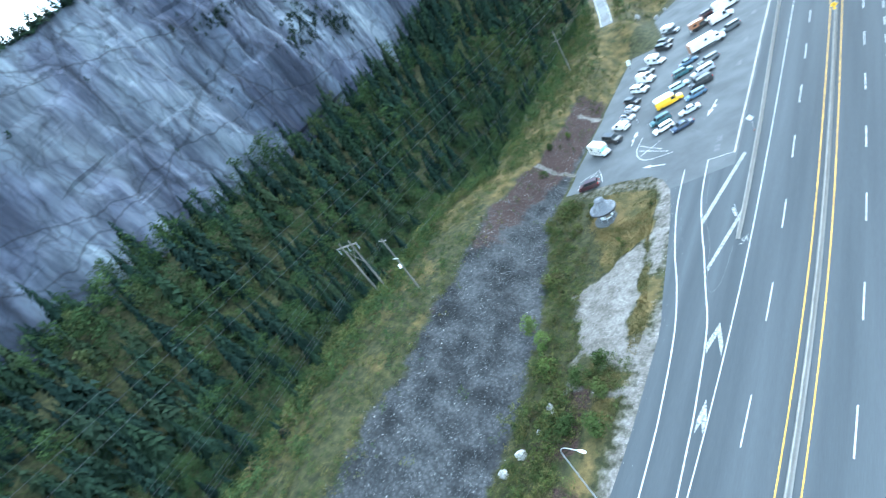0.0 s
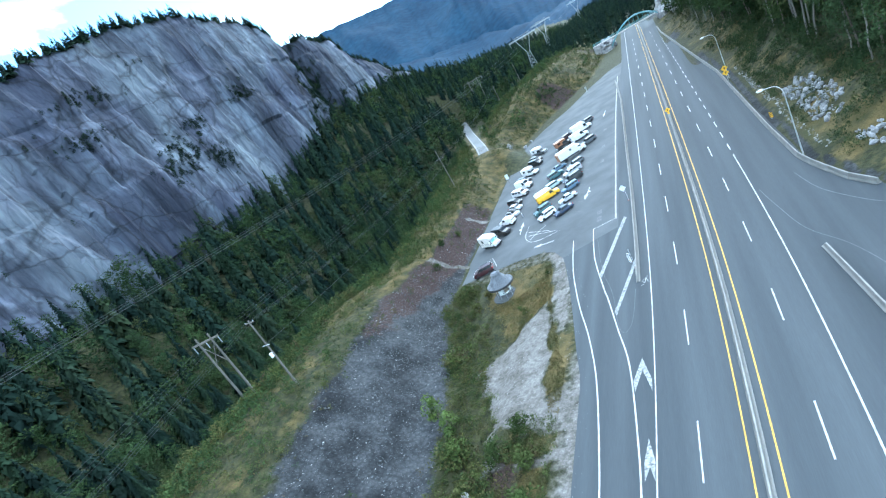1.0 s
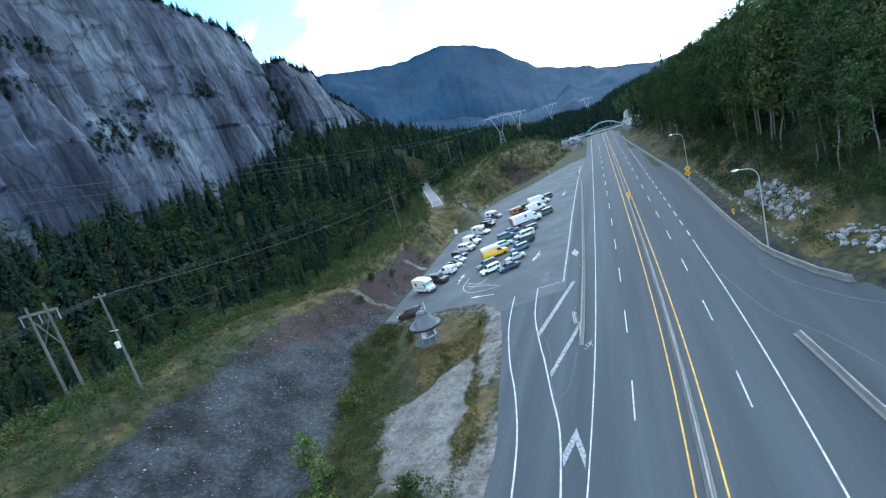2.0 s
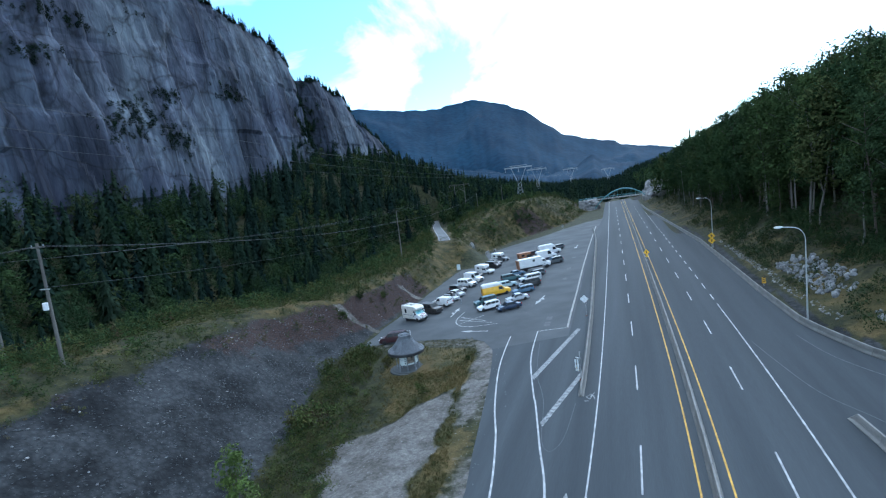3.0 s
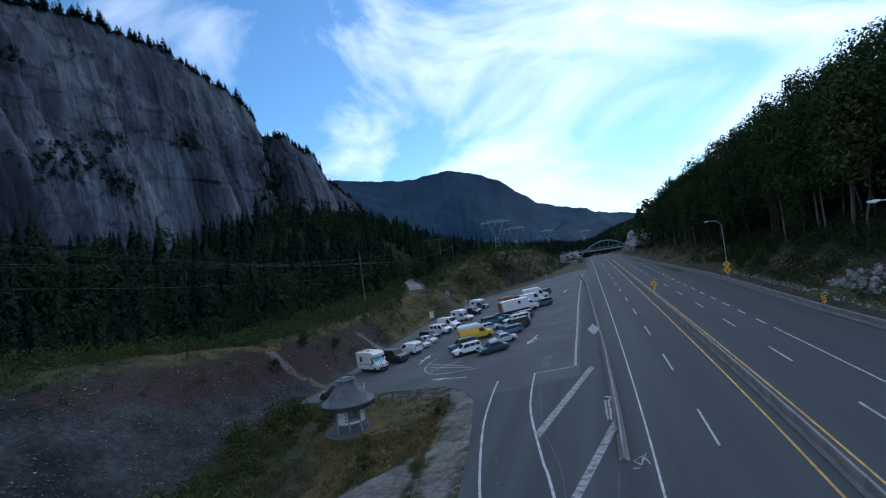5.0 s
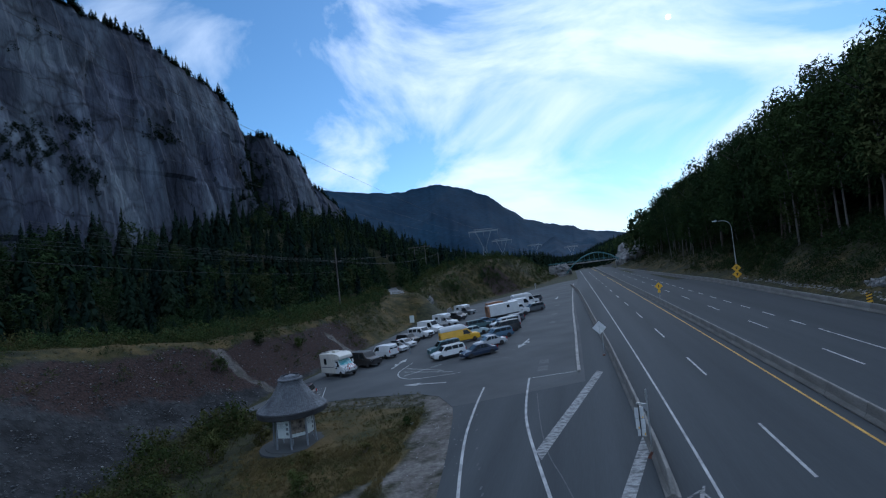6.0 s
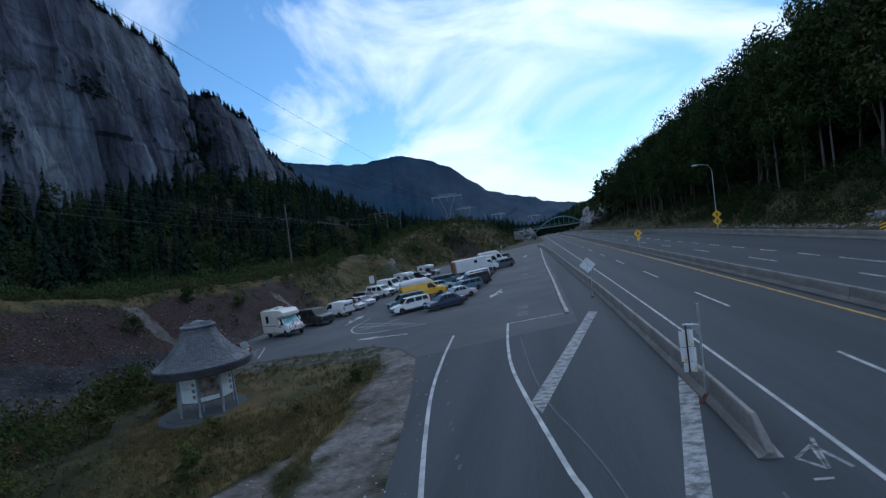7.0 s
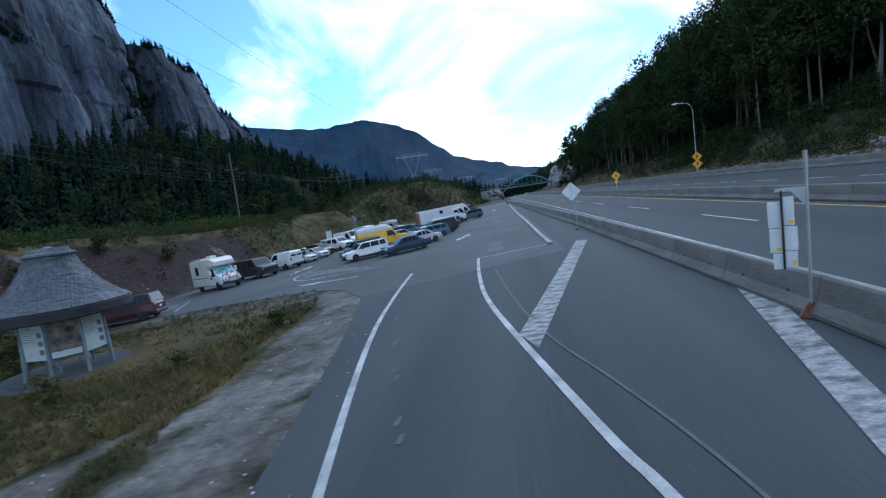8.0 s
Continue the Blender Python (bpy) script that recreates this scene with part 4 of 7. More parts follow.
single("conifer_woods", scatter_mesh("conifer_woods", FINE_CONIFERS, near_woods, CONIFER), None, "dark conifers at the near edge of the forest", "forest", kind="stuff")
single("conifer_woods", scatter_mesh("conifer_woods", FAR_CONIFERS, far_woods, CONIFER), None, "dense dark conifers at the foot of the cliff", "forest", kind="stuff")
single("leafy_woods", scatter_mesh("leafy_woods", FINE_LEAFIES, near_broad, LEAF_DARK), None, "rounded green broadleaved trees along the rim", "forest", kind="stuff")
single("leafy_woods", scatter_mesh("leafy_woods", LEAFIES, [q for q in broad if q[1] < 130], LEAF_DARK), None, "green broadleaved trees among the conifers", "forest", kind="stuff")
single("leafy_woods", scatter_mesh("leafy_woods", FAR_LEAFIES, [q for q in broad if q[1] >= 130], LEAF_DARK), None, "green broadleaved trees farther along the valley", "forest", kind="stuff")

# far woods on the valley floor beyond the bridge
valley = []
for y0 in np.arange(285, 900, 7.0):
    for x0 in np.arange(-75, 75, 6.0):
        px, py = float(x0) + rng.uniform(-2.5, 2.5), float(y0) + rng.uniform(-3, 3)
        if py < 312 and (highway_west(py) - 9 < px < highway_east(py) + 9 or px > 10):
            continue
        valley.append((px, py, land(px, py) - 0.4, rng.uniform(6, 13), rng.uniform(0.9, 1.3), rng.uniform(0, 6.28), rng.integers(6)))
single("valley_woods", scatter_mesh("valley_woods", FAR_CONIFERS, valley, CONIFER), None, "dark woods on the valley floor beside the highway", "forest", kind="stuff")

# trees on the cliff's brow, ledges and gullies
brow_trees, face_scrub = [], []
for y0 in np.arange(-180, 640, 2.4):
    for _ in range(4):
        yy = float(y0) + rng.uniform(-1.6, 1.6)
        x, _, z = cliff_face(yy, 1.0)
        back_off = 6 * rng.random() ** 2 - 0.6
        brow_trees.append((x - back_off, yy, z - 0.8, rng.uniform(2.2, 5) + 3.5 * rng.random() ** 3, rng.uniform(1.2, 1.9), rng.uniform(0, 6.28), rng.integers(6)))
for _ in range(1900):
    yy, t = rng.uniform(-60, 400), rng.uniform(0.02, 0.9)
    ledge = math.exp(-((t - 0.44 - 0.1 * nz(yy, 0, 60, 33)) / 0.02) ** 2) + math.exp(-((t - 0.74 - 0.12 * nz(yy, 0, 46, 34)) / 0.016) ** 2)
    patch = step01(0.36, 0.55, nz(yy, t * 110, 24, 51))
    if rng.random() < max(0.22 * ledge, 0.7 * patch, step01(0.24, 0.08, t)):
        x, _, z = cliff_face(yy, t)
        face_scrub.append((x + 0.3, yy, z - 1.0, rng.uniform(1.2, 3.2), rng.uniform(1.0, 1.7), rng.uniform(0, 6.28), rng.integers(6)))
# scrub on the larger ledges
for cy, cz, wide, tall_, n in ((92, 61, 8, 8, 80), (106, 53, 7, 6, 55), (79, 57, 8, 5, 45), (58, 79, 8, 3, 35), (73, 94, 12, 3, 45), (145, 78, 7, 4, 50), (107, 72, 5, 4, 30)):
    for _ in range(n):
        yy, zz = cy + rng.normal() * wide * 0.6, cz + rng.normal() * tall_ * 0.6
        t = min(0.97, max(0.0, (zz - 16) / (interp(yy, CLIFF_TOP) - 16)))
        x, _, z = cliff_face(yy, t)
        face_scrub.append((x + 0.2, yy, z - 1.0, rng.uniform(1.4, 3.2), rng.uniform(1.2, 1.9), rng.uniform(0, 6.28), rng.integers(6)))
# wooded gully beside the pale buttress
for _ in range(620):
    t = rng.random() ** 1.3 * 0.98
    yy = 217 + 0.09 * (16 + 85 * t) + rng.normal() * (3 + 20 * (1 - t) ** 2) - 8 * (1 - t)
    x, _, z = cliff_face(yy, t)
    (brow_trees if rng.random() < 0.4 else face_scrub).append((x + 1.0, yy, z - 1.5, rng.uniform(2.5, 6.0), rng.uniform(1.3, 2.0), rng.uniform(0, 6.28), rng.integers(6)))
single("cliff_scrub", scatter_mesh("cliff_scrub", FAR_LEAFIES, face_scrub, CONIFER), None, "dark scrub on the ledges and in the gully of the cliff", "shrubs", kind="stuff")
single("cliff_trees", scatter_mesh("cliff_trees", FAR_CONIFERS, brow_trees, CONIFER), None, "small conifers on the cliff's brow and ledges", "trees", kind="stuff")

# wooded hillside east of the highway
hill_con, hill_leaf, hill_near, hill_bush = [], [], [], []
def hill_tall(y):
    """How high the hillside trees grow along the highway."""
    return interp(y, ((-40, 17), (25, 21), (45, 26), (70, 28), (100, 27), (140, 24), (180, 22), (230, 19), (262, 14), (330, 11), (500, 10)))


for y0 in np.arange(-40, 520, 5.0):
    e = interp(float(y0), EAST)
    for d in np.arange(9, 85, 4.8):
        px, py = e + d + rng.uniform(-2.3, 2.3), float(y0) + rng.uniform(-2.3, 2.3)
        clear = step01(17, 9, d) if py < 90 else step01(10, 5, d)
        if py < 20 and d < 26 + 0.3 * (20 - py):
            clear = 1.0
        if rng.random() < clear:
            continue
        z = land(px, py) - 0.4
        h = hill_tall(py) * rng.uniform(0.72, 1.06) * (1.0 if d < 34 else 0.9)
        if rng.random() < 0.3 and d > 22:
            hill_con.append((px, py, z, h * 1.02, rng.uniform(0.7, 1.0), rng.uniform(0, 6.28), rng.integers(6)))
        else:
            (hill_near if d < 34 and py < 190 else hill_leaf).append((px, py, z, h, rng.uniform(0.75, 1.1), rng.uniform(0, 6.28), rng.integers(6)))
hill_con.append((34.0, 236.0, land(34.0, 236.0) - 0.4, 27.0, 0.7, 1.0, 2))
single("hillside_conifers", scatter_mesh("hillside_conifers", CONIFERS, hill_con, CONIFER), None, "dark conifers on the hillside above the highway", "forest", kind="stuff")
single("hillside_leaf_trees", scatter_mesh("hillside_leaf_trees", FAR_LEAFIES, hill_leaf, LEAF), None, "tall leafy trees on the hillside above the highway", "forest", kind="stuff")
single("hillside_leaf_trees", scatter_mesh("hillside_leaf_trees", HILL_LEAFIES, hill_near, LEAF), None, "tall leafy trees at the foot of the hillside", "forest", kind="stuff")
trunks = Mesh()
for px, py, z, h, *_ in hill_near + hill_leaf:
    if rng.random() > 0.10:
        continue
    lx, ly = rng.uniform(-0.9, 0.9), rng.uniform(-0.9, 0.9)
    trunks.rod((px, py, z - 0.3), (px + lx * 0.6, py + ly * 0.6, z + h * 0.45), 0.16, 0.11, 6)
    trunks.rod((px + lx * 0.6, py + ly * 0.6, z + h * 0.45), (px + lx, py + ly, z + h * 0.86), 0.11, 0.04, 5)
single("tree_trunks", trunks, BARK_PALE, "slender pale trunks among the hillside trees", "tree trunks", kind="stuff")

# scrub and bushes
for y0 in np.arange(-45, 260, 2.2):
    e = interp(float(y0), EAST)
    for _ in range(14):
        d = rng.uniform(2.5, 24)
        px, py = e + d, float(y0) + rng.uniform(-1.1, 1.1)
        if py < 26 and d > 7 and rng.random() < 0.6:
            continue
        if rng.random() < (0.25 + 0.65 * step01(3, 8, d + 2.5 * nz(px, py, 7, 59))) and not (py < 10 and d < 6) and not (4 < d < 9.8 and (21 < py < 46 or 5 < py < 16) and rng.random() < 0.9):
            hill_bush.append((px, py, land(px, py) - 0.2, rng.uniform(0.7, 1.6) + 2.0 * step01(5, 14, d) * rng.random(), rng.uniform(0.7, 1.15), rng.uniform(0, 6.28), rng.integers(5)))
for _ in range(750):
    py, d = rng.uniform(10, 120), rng.uniform(2.6, 17)
    px = interp(py, EAST) + d
    if (3.6 < d < 9.8 and (21 < py < 46 or 5 < py < 16) and rng.random() < 0.9) or nz(px, py, 8, 68) < -0.25:
        continue
    hill_bush.append((px, py, land(px, py) - 0.25, rng.uniform(1.2, 2.0) + 1.6 * step01(3, 10, d) * rng.random(), rng.uniform(0.7, 1.1), rng.uniform(0, 6.28), rng.integers(5)))
single("hillside_scrub", scatter_mesh("hillside_scrub", BUSHES, hill_bush, LEAF_DARK), None, "dark green scrub on the roadside slope", "shrubs", kind="stuff")

bank_bush, low_bush = [], []
for _ in range(9500):
    py = rng.uniform(-75, 280)
    toe, run = interp(py, TOE), interp(py, CREST)
    t = rng.uniform(-0.6, 2.2)
    px = toe - t * run
    s, p, so, dr = cover(px, py)
    if px > -13 or p > 0.3 or (t < 0 and py > 20) or (84 < py < 262 and abs(px - side_road_at(py)[0]) < 5):
        continue
    want = 0.02
    past = (t - 1) * run
    if t > (0.76 if py < 0 else 0.92):
        want = (0.75 if py < 0 else 0.30) + 0.4 * step01(0.0, 0.4, nz(px, py, 6, 55)) + 0.5 * step01(7.5, 13, past + 3 * nz(px, py, 7, 56))
    elif -0.45 < t < 0.14:
        want = 0.75 * step01(0.16, 0.0, t) * step01(-0.5, -0.2, t) * step01(24, 14, py)
        if py < -15:
            want = max(want, 0.6 * step01(0.62, 0.3, t))
    if 58 < py <= 140 and t > 0.1:
        want = max(want, 0.30)
    if py > 140:
        want = 0.55
    if rng.random() < want:
        h = rng.uniform(0.5, 1.7) * (1.0 + 0.8 * step01(6, 12, past))
        (bank_bush if t > 0.5 else low_bush).append((px, py, land(px, py) - 0.12, h, rng.uniform(0.8, 1.35), rng.uniform(0, 6.28), rng.integers(5)))
# thick belt of shrubs in the ditch between the bank and the grass island
for _ in range(3000):
    py = rng.uniform(-62, 21)
    toe = interp(py, TOE)
    d = rng.uniform(-3, 9.5)
    mid = 3.2 + 1.6 * nz(0, py, 9, 57)
    half = 3.8 * step01(-74, -50, py) * (0.55 + 0.45 * step01(21, 12, py))
    px = toe + d
    if px < -14 and abs(d - mid) < half * rng.uniform(0.7, 1.15) and math.hypot(px + 29.9, py - 10) > 4.4 and rng.random() < 0.35 + 0.6 * step01(-0.3, 0.15, nz(px, py, 4, 63)):
        low_bush.append((px, py, land(px, py) - 0.12, 0.4 + 1.0 * rng.random() + 2.0 * rng.random() * step01(0.0, 0.35, nz(px, py, 5, 58)), rng.uniform(0.7, 1.2), rng.uniform(0, 6.28), rng.integers(5)))
# shrubs on the verge of the entry lane
for _ in range(420):
    px, py = rng.uniform(-24, -13.4), rng.uniform(-52, -23)
    if nz(px, py, 5, 71) > -0.12 and px < highway_west(py) - 2.4:
        low_bush.append((px, py, land(px, py) - 0.12, 0.4 + 1.5 * rng.random(), rng.uniform(0.7, 1.2), rng.uniform(0, 6.28), rng.integers(5)))
# brush along the rim of the bank and over the mound
rim_bush = []
for _ in range(5200):
    py = rng.uniform(-70, 250)
    run = interp(py, CREST)
    past = rng.uniform(-9, 15) if py < 130 else rng.uniform(-run, 14)
    px = crest_x(py) - past
    if 95 < py < 262 and abs(px - side_road_at(py)[0]) < 3.4 or px > -12 or cover(px, py)[1] > 0.3:
        continue
    want = (0.15 + 0.75 * step01(-0.15, 0.3, nz(px, py, 6, 65))) * (0.45 + 0.55 * step01(-6, 1, past)) * step01(-9, -6, past + 2 * nz(px, py, 5, 67)) if py < 130 else 0.35 + 0.6 * step01(-0.2, 0.2, nz(px, py, 9, 66))
    if rng.random() < want:
        h = rng.uniform(0.5, 1.3) + 1.2 * step01(4, 14, past) * rng.random()
        (rim_bush if rng.random() < 0.5 else bank_bush).append((px, py, land(px, py) - 0.12, h, rng.uniform(0.7, 1.2), rng.uniform(0, 6.28), rng.integers(5)))
# clumps of taller brush at the very edge of the woods
for _ in range(1500):
    py = rng.uniform(-75, 110)
    past = rng.uniform(-3.5, 13)
    px = crest_x(py) - past
    if 90 < py and abs(px - side_road_at(py)[0]) < 3.4:
        continue
    if rng.random() < (0.12 + 0.88 * step01(0.0, 0.3, nz(px, py, 5, 75))) * (0.4 + 0.6 * step01(0, 7, past)):
        rim_bush.append((px, py, land(px, py) - 0.15, 0.7 + 1.5 * rng.random() + 1.1 * step01(4, 12, past), rng.uniform(0.7, 1.15), rng.uniform(0, 6.28), rng.integers(5)))
# brush over the slope and mound above the parking
for _ in range(1500):
    py = rng.uniform(58, 285)
    px = interp(py, TOE) - rng.uniform(1.0, 34)
    if (95 < py < 262 and abs(px - side_road_at(py)[0]) < 3.2) or px > -12 or nz(px, py, 7, 72) < -0.3:
        continue
    (rim_bush if rng.random() < 0.4 else bank_bush).append((px, py, land(px, py) - 0.15, rng.uniform(0.5, 1.7), rng.uniform(0.8, 1.2), rng.uniform(0, 6.28), rng.integers(5)))
mound_trees = []
for _ in range(900):
    py = rng.uniform(66, 285)
    px = interp(py, TOE) - (rng.uniform(5, 60) if py > 120 else rng.uniform(5, 22))
    if (py < 262 and abs(px - side_road_at(py)[0]) < 4.5) or nz(px, py, 14, 76) < -0.05:
        continue
    mound_trees.append((px, py, land(px, py) - 0.2, rng.uniform(1.0, 2.2) + 2.4 * rng.random() * step01(110, 150, py), rng.uniform(1.1, 1.7), rng.uniform(0, 6.28), rng.integers(6)))
single("mound_trees", scatter_mesh("mound_trees", FAR_LEAFIES, mound_trees, LEAF), None, "low green trees and saplings on the mound", "trees", kind="stuff")
single("rim_scrub", scatter_mesh("rim_scrub", BUSHES, rim_bush, LEAF), None, "dark green brush along the rim of the bank", "shrubs", kind="stuff")
single("bank_scrub", scatter_mesh("bank_scrub", BUSHES, bank_bush, LEAF_BUSH), None, "green scrub along the top of the bank", "shrubs", kind="stuff")
single("ditch_scrub", scatter_mesh("ditch_scrub", BUSHES, low_bush, LEAF_BUSH), None, "green scrub in the ditch below the bank", "shrubs", kind="stuff")

# ---- vehicles ----
CAR_PAINT = {k: paint("car_paint_" + k, c) for k, c in dict(
    white=(0.72, 0.73, 0.73), cream=(0.66, 0.64, 0.58), silver=(0.42, 0.44, 0.46), navy=(0.010, 0.024, 0.058), blue=(0.06, 0.12, 0.19), teal=(0.03, 0.09, 0.10),
    black=(0.014, 0.015, 0.017), grey=(0.09, 0.10, 0.11), brown=(0.017, 0.015, 0.014), maroon=(0.032, 0.004, 0.006), yellow=(0.75, 0.42, 0.01), pale=(0.35, 0.47, 0.50), rust=(0.30, 0.13, 0.06)).items()}
SHADE_FOIL = surf("windscreen_sunshade", (0.10, 0.42, 0.45), (0.55, 0.75, 0.76), 3.5, 0.3, 0.1, 30, metal=0.2)
STRIPE = surf("body_stripe", (0.05, 0.06, 0.10), (0.10, 0.11, 0.16), 4, 0.5, 0, 10)
WOOD_BROWN = surf("brown_plywood", (0.20, 0.10, 0.055), (0.34, 0.18, 0.10), 1.5, 0.8, 0.2, 14, stretch=(1, 1, 0.2), fine=(0.75, 1.1))


def loft(stations):
    """A closed body from stations of (x, [(y, z), ...]) with the same number of points each."""
    m = Mesh()
    n = len(stations[0][1])
    pts = [(x, y, z) for x, ring in stations for y, z in ring]
    faces = [(i * n + k, i * n + (k + 1) % n, (i + 1) * n + (k + 1) % n, (i + 1) * n + k) for i in range(len(stations) - 1) for k in range(n)]
    return m.add(pts, faces + [tuple(range(n - 1, -1, -1)), tuple((len(stations) - 1) * n + k for k in range(n))])


def ring(w, z0, zm, z1, tuck=0.9):
    return [(-w * 0.95, z0), (-w, z0 + 0.1), (-w, zm), (-w * tuck, z1), (w * tuck, z1), (w, zm), (w, z0 + 0.1), (w * 0.95, z0)]


tyre_mesh = Mesh().turn([(0.18, -0.10), (0.29, -0.105), (0.325, -0.08), (0.335, 0), (0.325, 0.08), (0.29, 0.105), (0.18, 0.10)], 18).data("tyre", RUBBER, True)
rim_mesh = Mesh().turn([(0.02, 0.085), (0.06, 0.10), (0.10, 0.085), (0.17, 0.075), (0.205, 0.10), (0.205, 0.02), (0.02, 0.02)], 14).data("rim", RIM, False)


def wheels(ob, xs, half, r=0.335, double=()):
    for x in xs:
        for s in (-1, 1):
            k = r / 0.335
            m = Matrix.Translation((x, s * (half - 0.09), r)) @ Matrix.Rotation(radians(-90 * s), 4, "X") @ Matrix.Diagonal((k, k, k, 1))
            w = part("wheel", tyre_mesh, RUBBER, ob, m=m)
            part("rim", rim_mesh, RIM, w, "metal wheel rim")


def pane(name, ob, quad, out, material=None, label="tinted glass"):
    """A thin glass panel over a quad, pushed outward along out."""
    o = Vector(out).normalized()
    a = [Vector(q) + o * 0.012 for q in quad]
    b = [Vector(q) - o * 0.01 for q in quad]
    part(name, Mesh().add(a + b, [(0, 1, 2, 3), (7, 6, 5, 4), (0, 4, 5, 1), (1, 5, 6, 2), (2, 6, 7, 3), (3, 7, 4, 0)]), material or GLASS_DARK, ob, label)


def block(name, ob, material, dims, label="", bevel=0.0):
    return part(name, Mesh().box(*dims), material, ob, label, bevel=bevel)


def lights(ob, xf, xr, half, zf, zr, tall=0.14):
    for s in (-1, 1):
        block("headlight", ob, LAMP_CLEAR, (xf - 0.12, xf + 0.02, s * half * 0.74 - 0.16, s * half * 0.74 + 0.16, zf - 0.08, zf + 0.08), "clear headlamp", 0.02)
        block("tail_light", ob, LAMP_RED, (xr - 0.02, xr + 0.1, s * half * 0.86 - 0.08, s * half * 0.86 + 0.08, zr - tall, zr + tall), "red tail lamp", 0.02)
        block("door_mirror", ob, TRIM, (xf - 1.75, xf - 1.6, s * (half + 0.08) - 0.09, s * (half + 0.08) + 0.09, zf + 0.22, zf + 0.38), "dark door mirror", 0.02)
    block("number_plate", ob, PLATE, (xr - 0.025, xr + 0.01, -0.16, 0.16, zr - 0.30, zr - 0.17), "plain white number plate")


def cabin(ob, colour, half, belt, roof, base, top, rails=False):
    """A glazed cabin: base and top are the x of rear and front at the belt and at the roof."""
    (b0, b1), (t0, t1) = base, top
    wb, wt = half * 0.93, half * 0.76
    rings = [(b0, [(-wb, belt), (-wb, belt + 0.01), (wb, belt + 0.01), (wb, belt)]),
             (t0, [(-wb, belt), (-wt, roof - 0.02), (wt, roof - 0.02), (wb, belt)]),
             ((t0 + t1) / 2, [(-wb, belt), (-wt, roof), (wt, roof), (wb, belt)]),
             (t1, [(-wb, belt), (-wt, roof - 0.03), (wt, roof - 0.03), (wb, belt)]),
             (b1, [(-wb, belt), (-wb, belt + 0.01), (wb, belt + 0.01), (wb, belt)])]
    part("cabin", loft(rings), colour, ob, bevel=0.03)
    h = roof - belt
    for s in (-1, 1):
        cut = [t0 + 0.1, t0 + (t1 - t0) * 0.30, t0 + (t1 - t0) * 0.66, t1 - 0.03]

        def p(x, u):
            return (x, s * (wb + (wt - wb) * u), belt + h * u)
        for k in range(3):
            xa, xb = cut[k] + 0.04, cut[k + 1] - 0.04
            lo_a = xa - (t0 - b0) * 0.55 if k == 0 else xa
            lo_b = xb + (b1 - t1) * 0.72 if k == 2 else xb
            pane("side_window", ob, [p(lo_a, 0.12), p(lo_b, 0.12), p(xb, 0.86), p(xa, 0.86)], (0, s, 0.35))
    for name, xb_, xt_, o in (("windscreen", b1, t1, (0.7, 0, 0.7)), ("rear_window", b0, t0, (-0.7, 0, 0.7))):
        def q(u, s):
            return (xb_ + (xt_ - xb_) * u, s * ((wb + (wt - wb) * u) - 0.08), belt + h * u)
        pane(name, ob, [q(0.1, -1), q(0.1, 1), q(0.88, 1), q(0.88, -1)], o)
    if rails:
        for s in (-1, 1):
            part("roof_rail", Mesh().tube([(t0 + 0.2, s * wt * 0.9, roof - 0.02), (t0 + 0.3, s * wt * 0.9, roof + 0.06), (t1 - 0.4, s * wt * 0.9, roof + 0.06), (t1 - 0.3, s * wt * 0.9, roof - 0.02)], 0.02, 6), TRIM, ob, "dark roof rail")


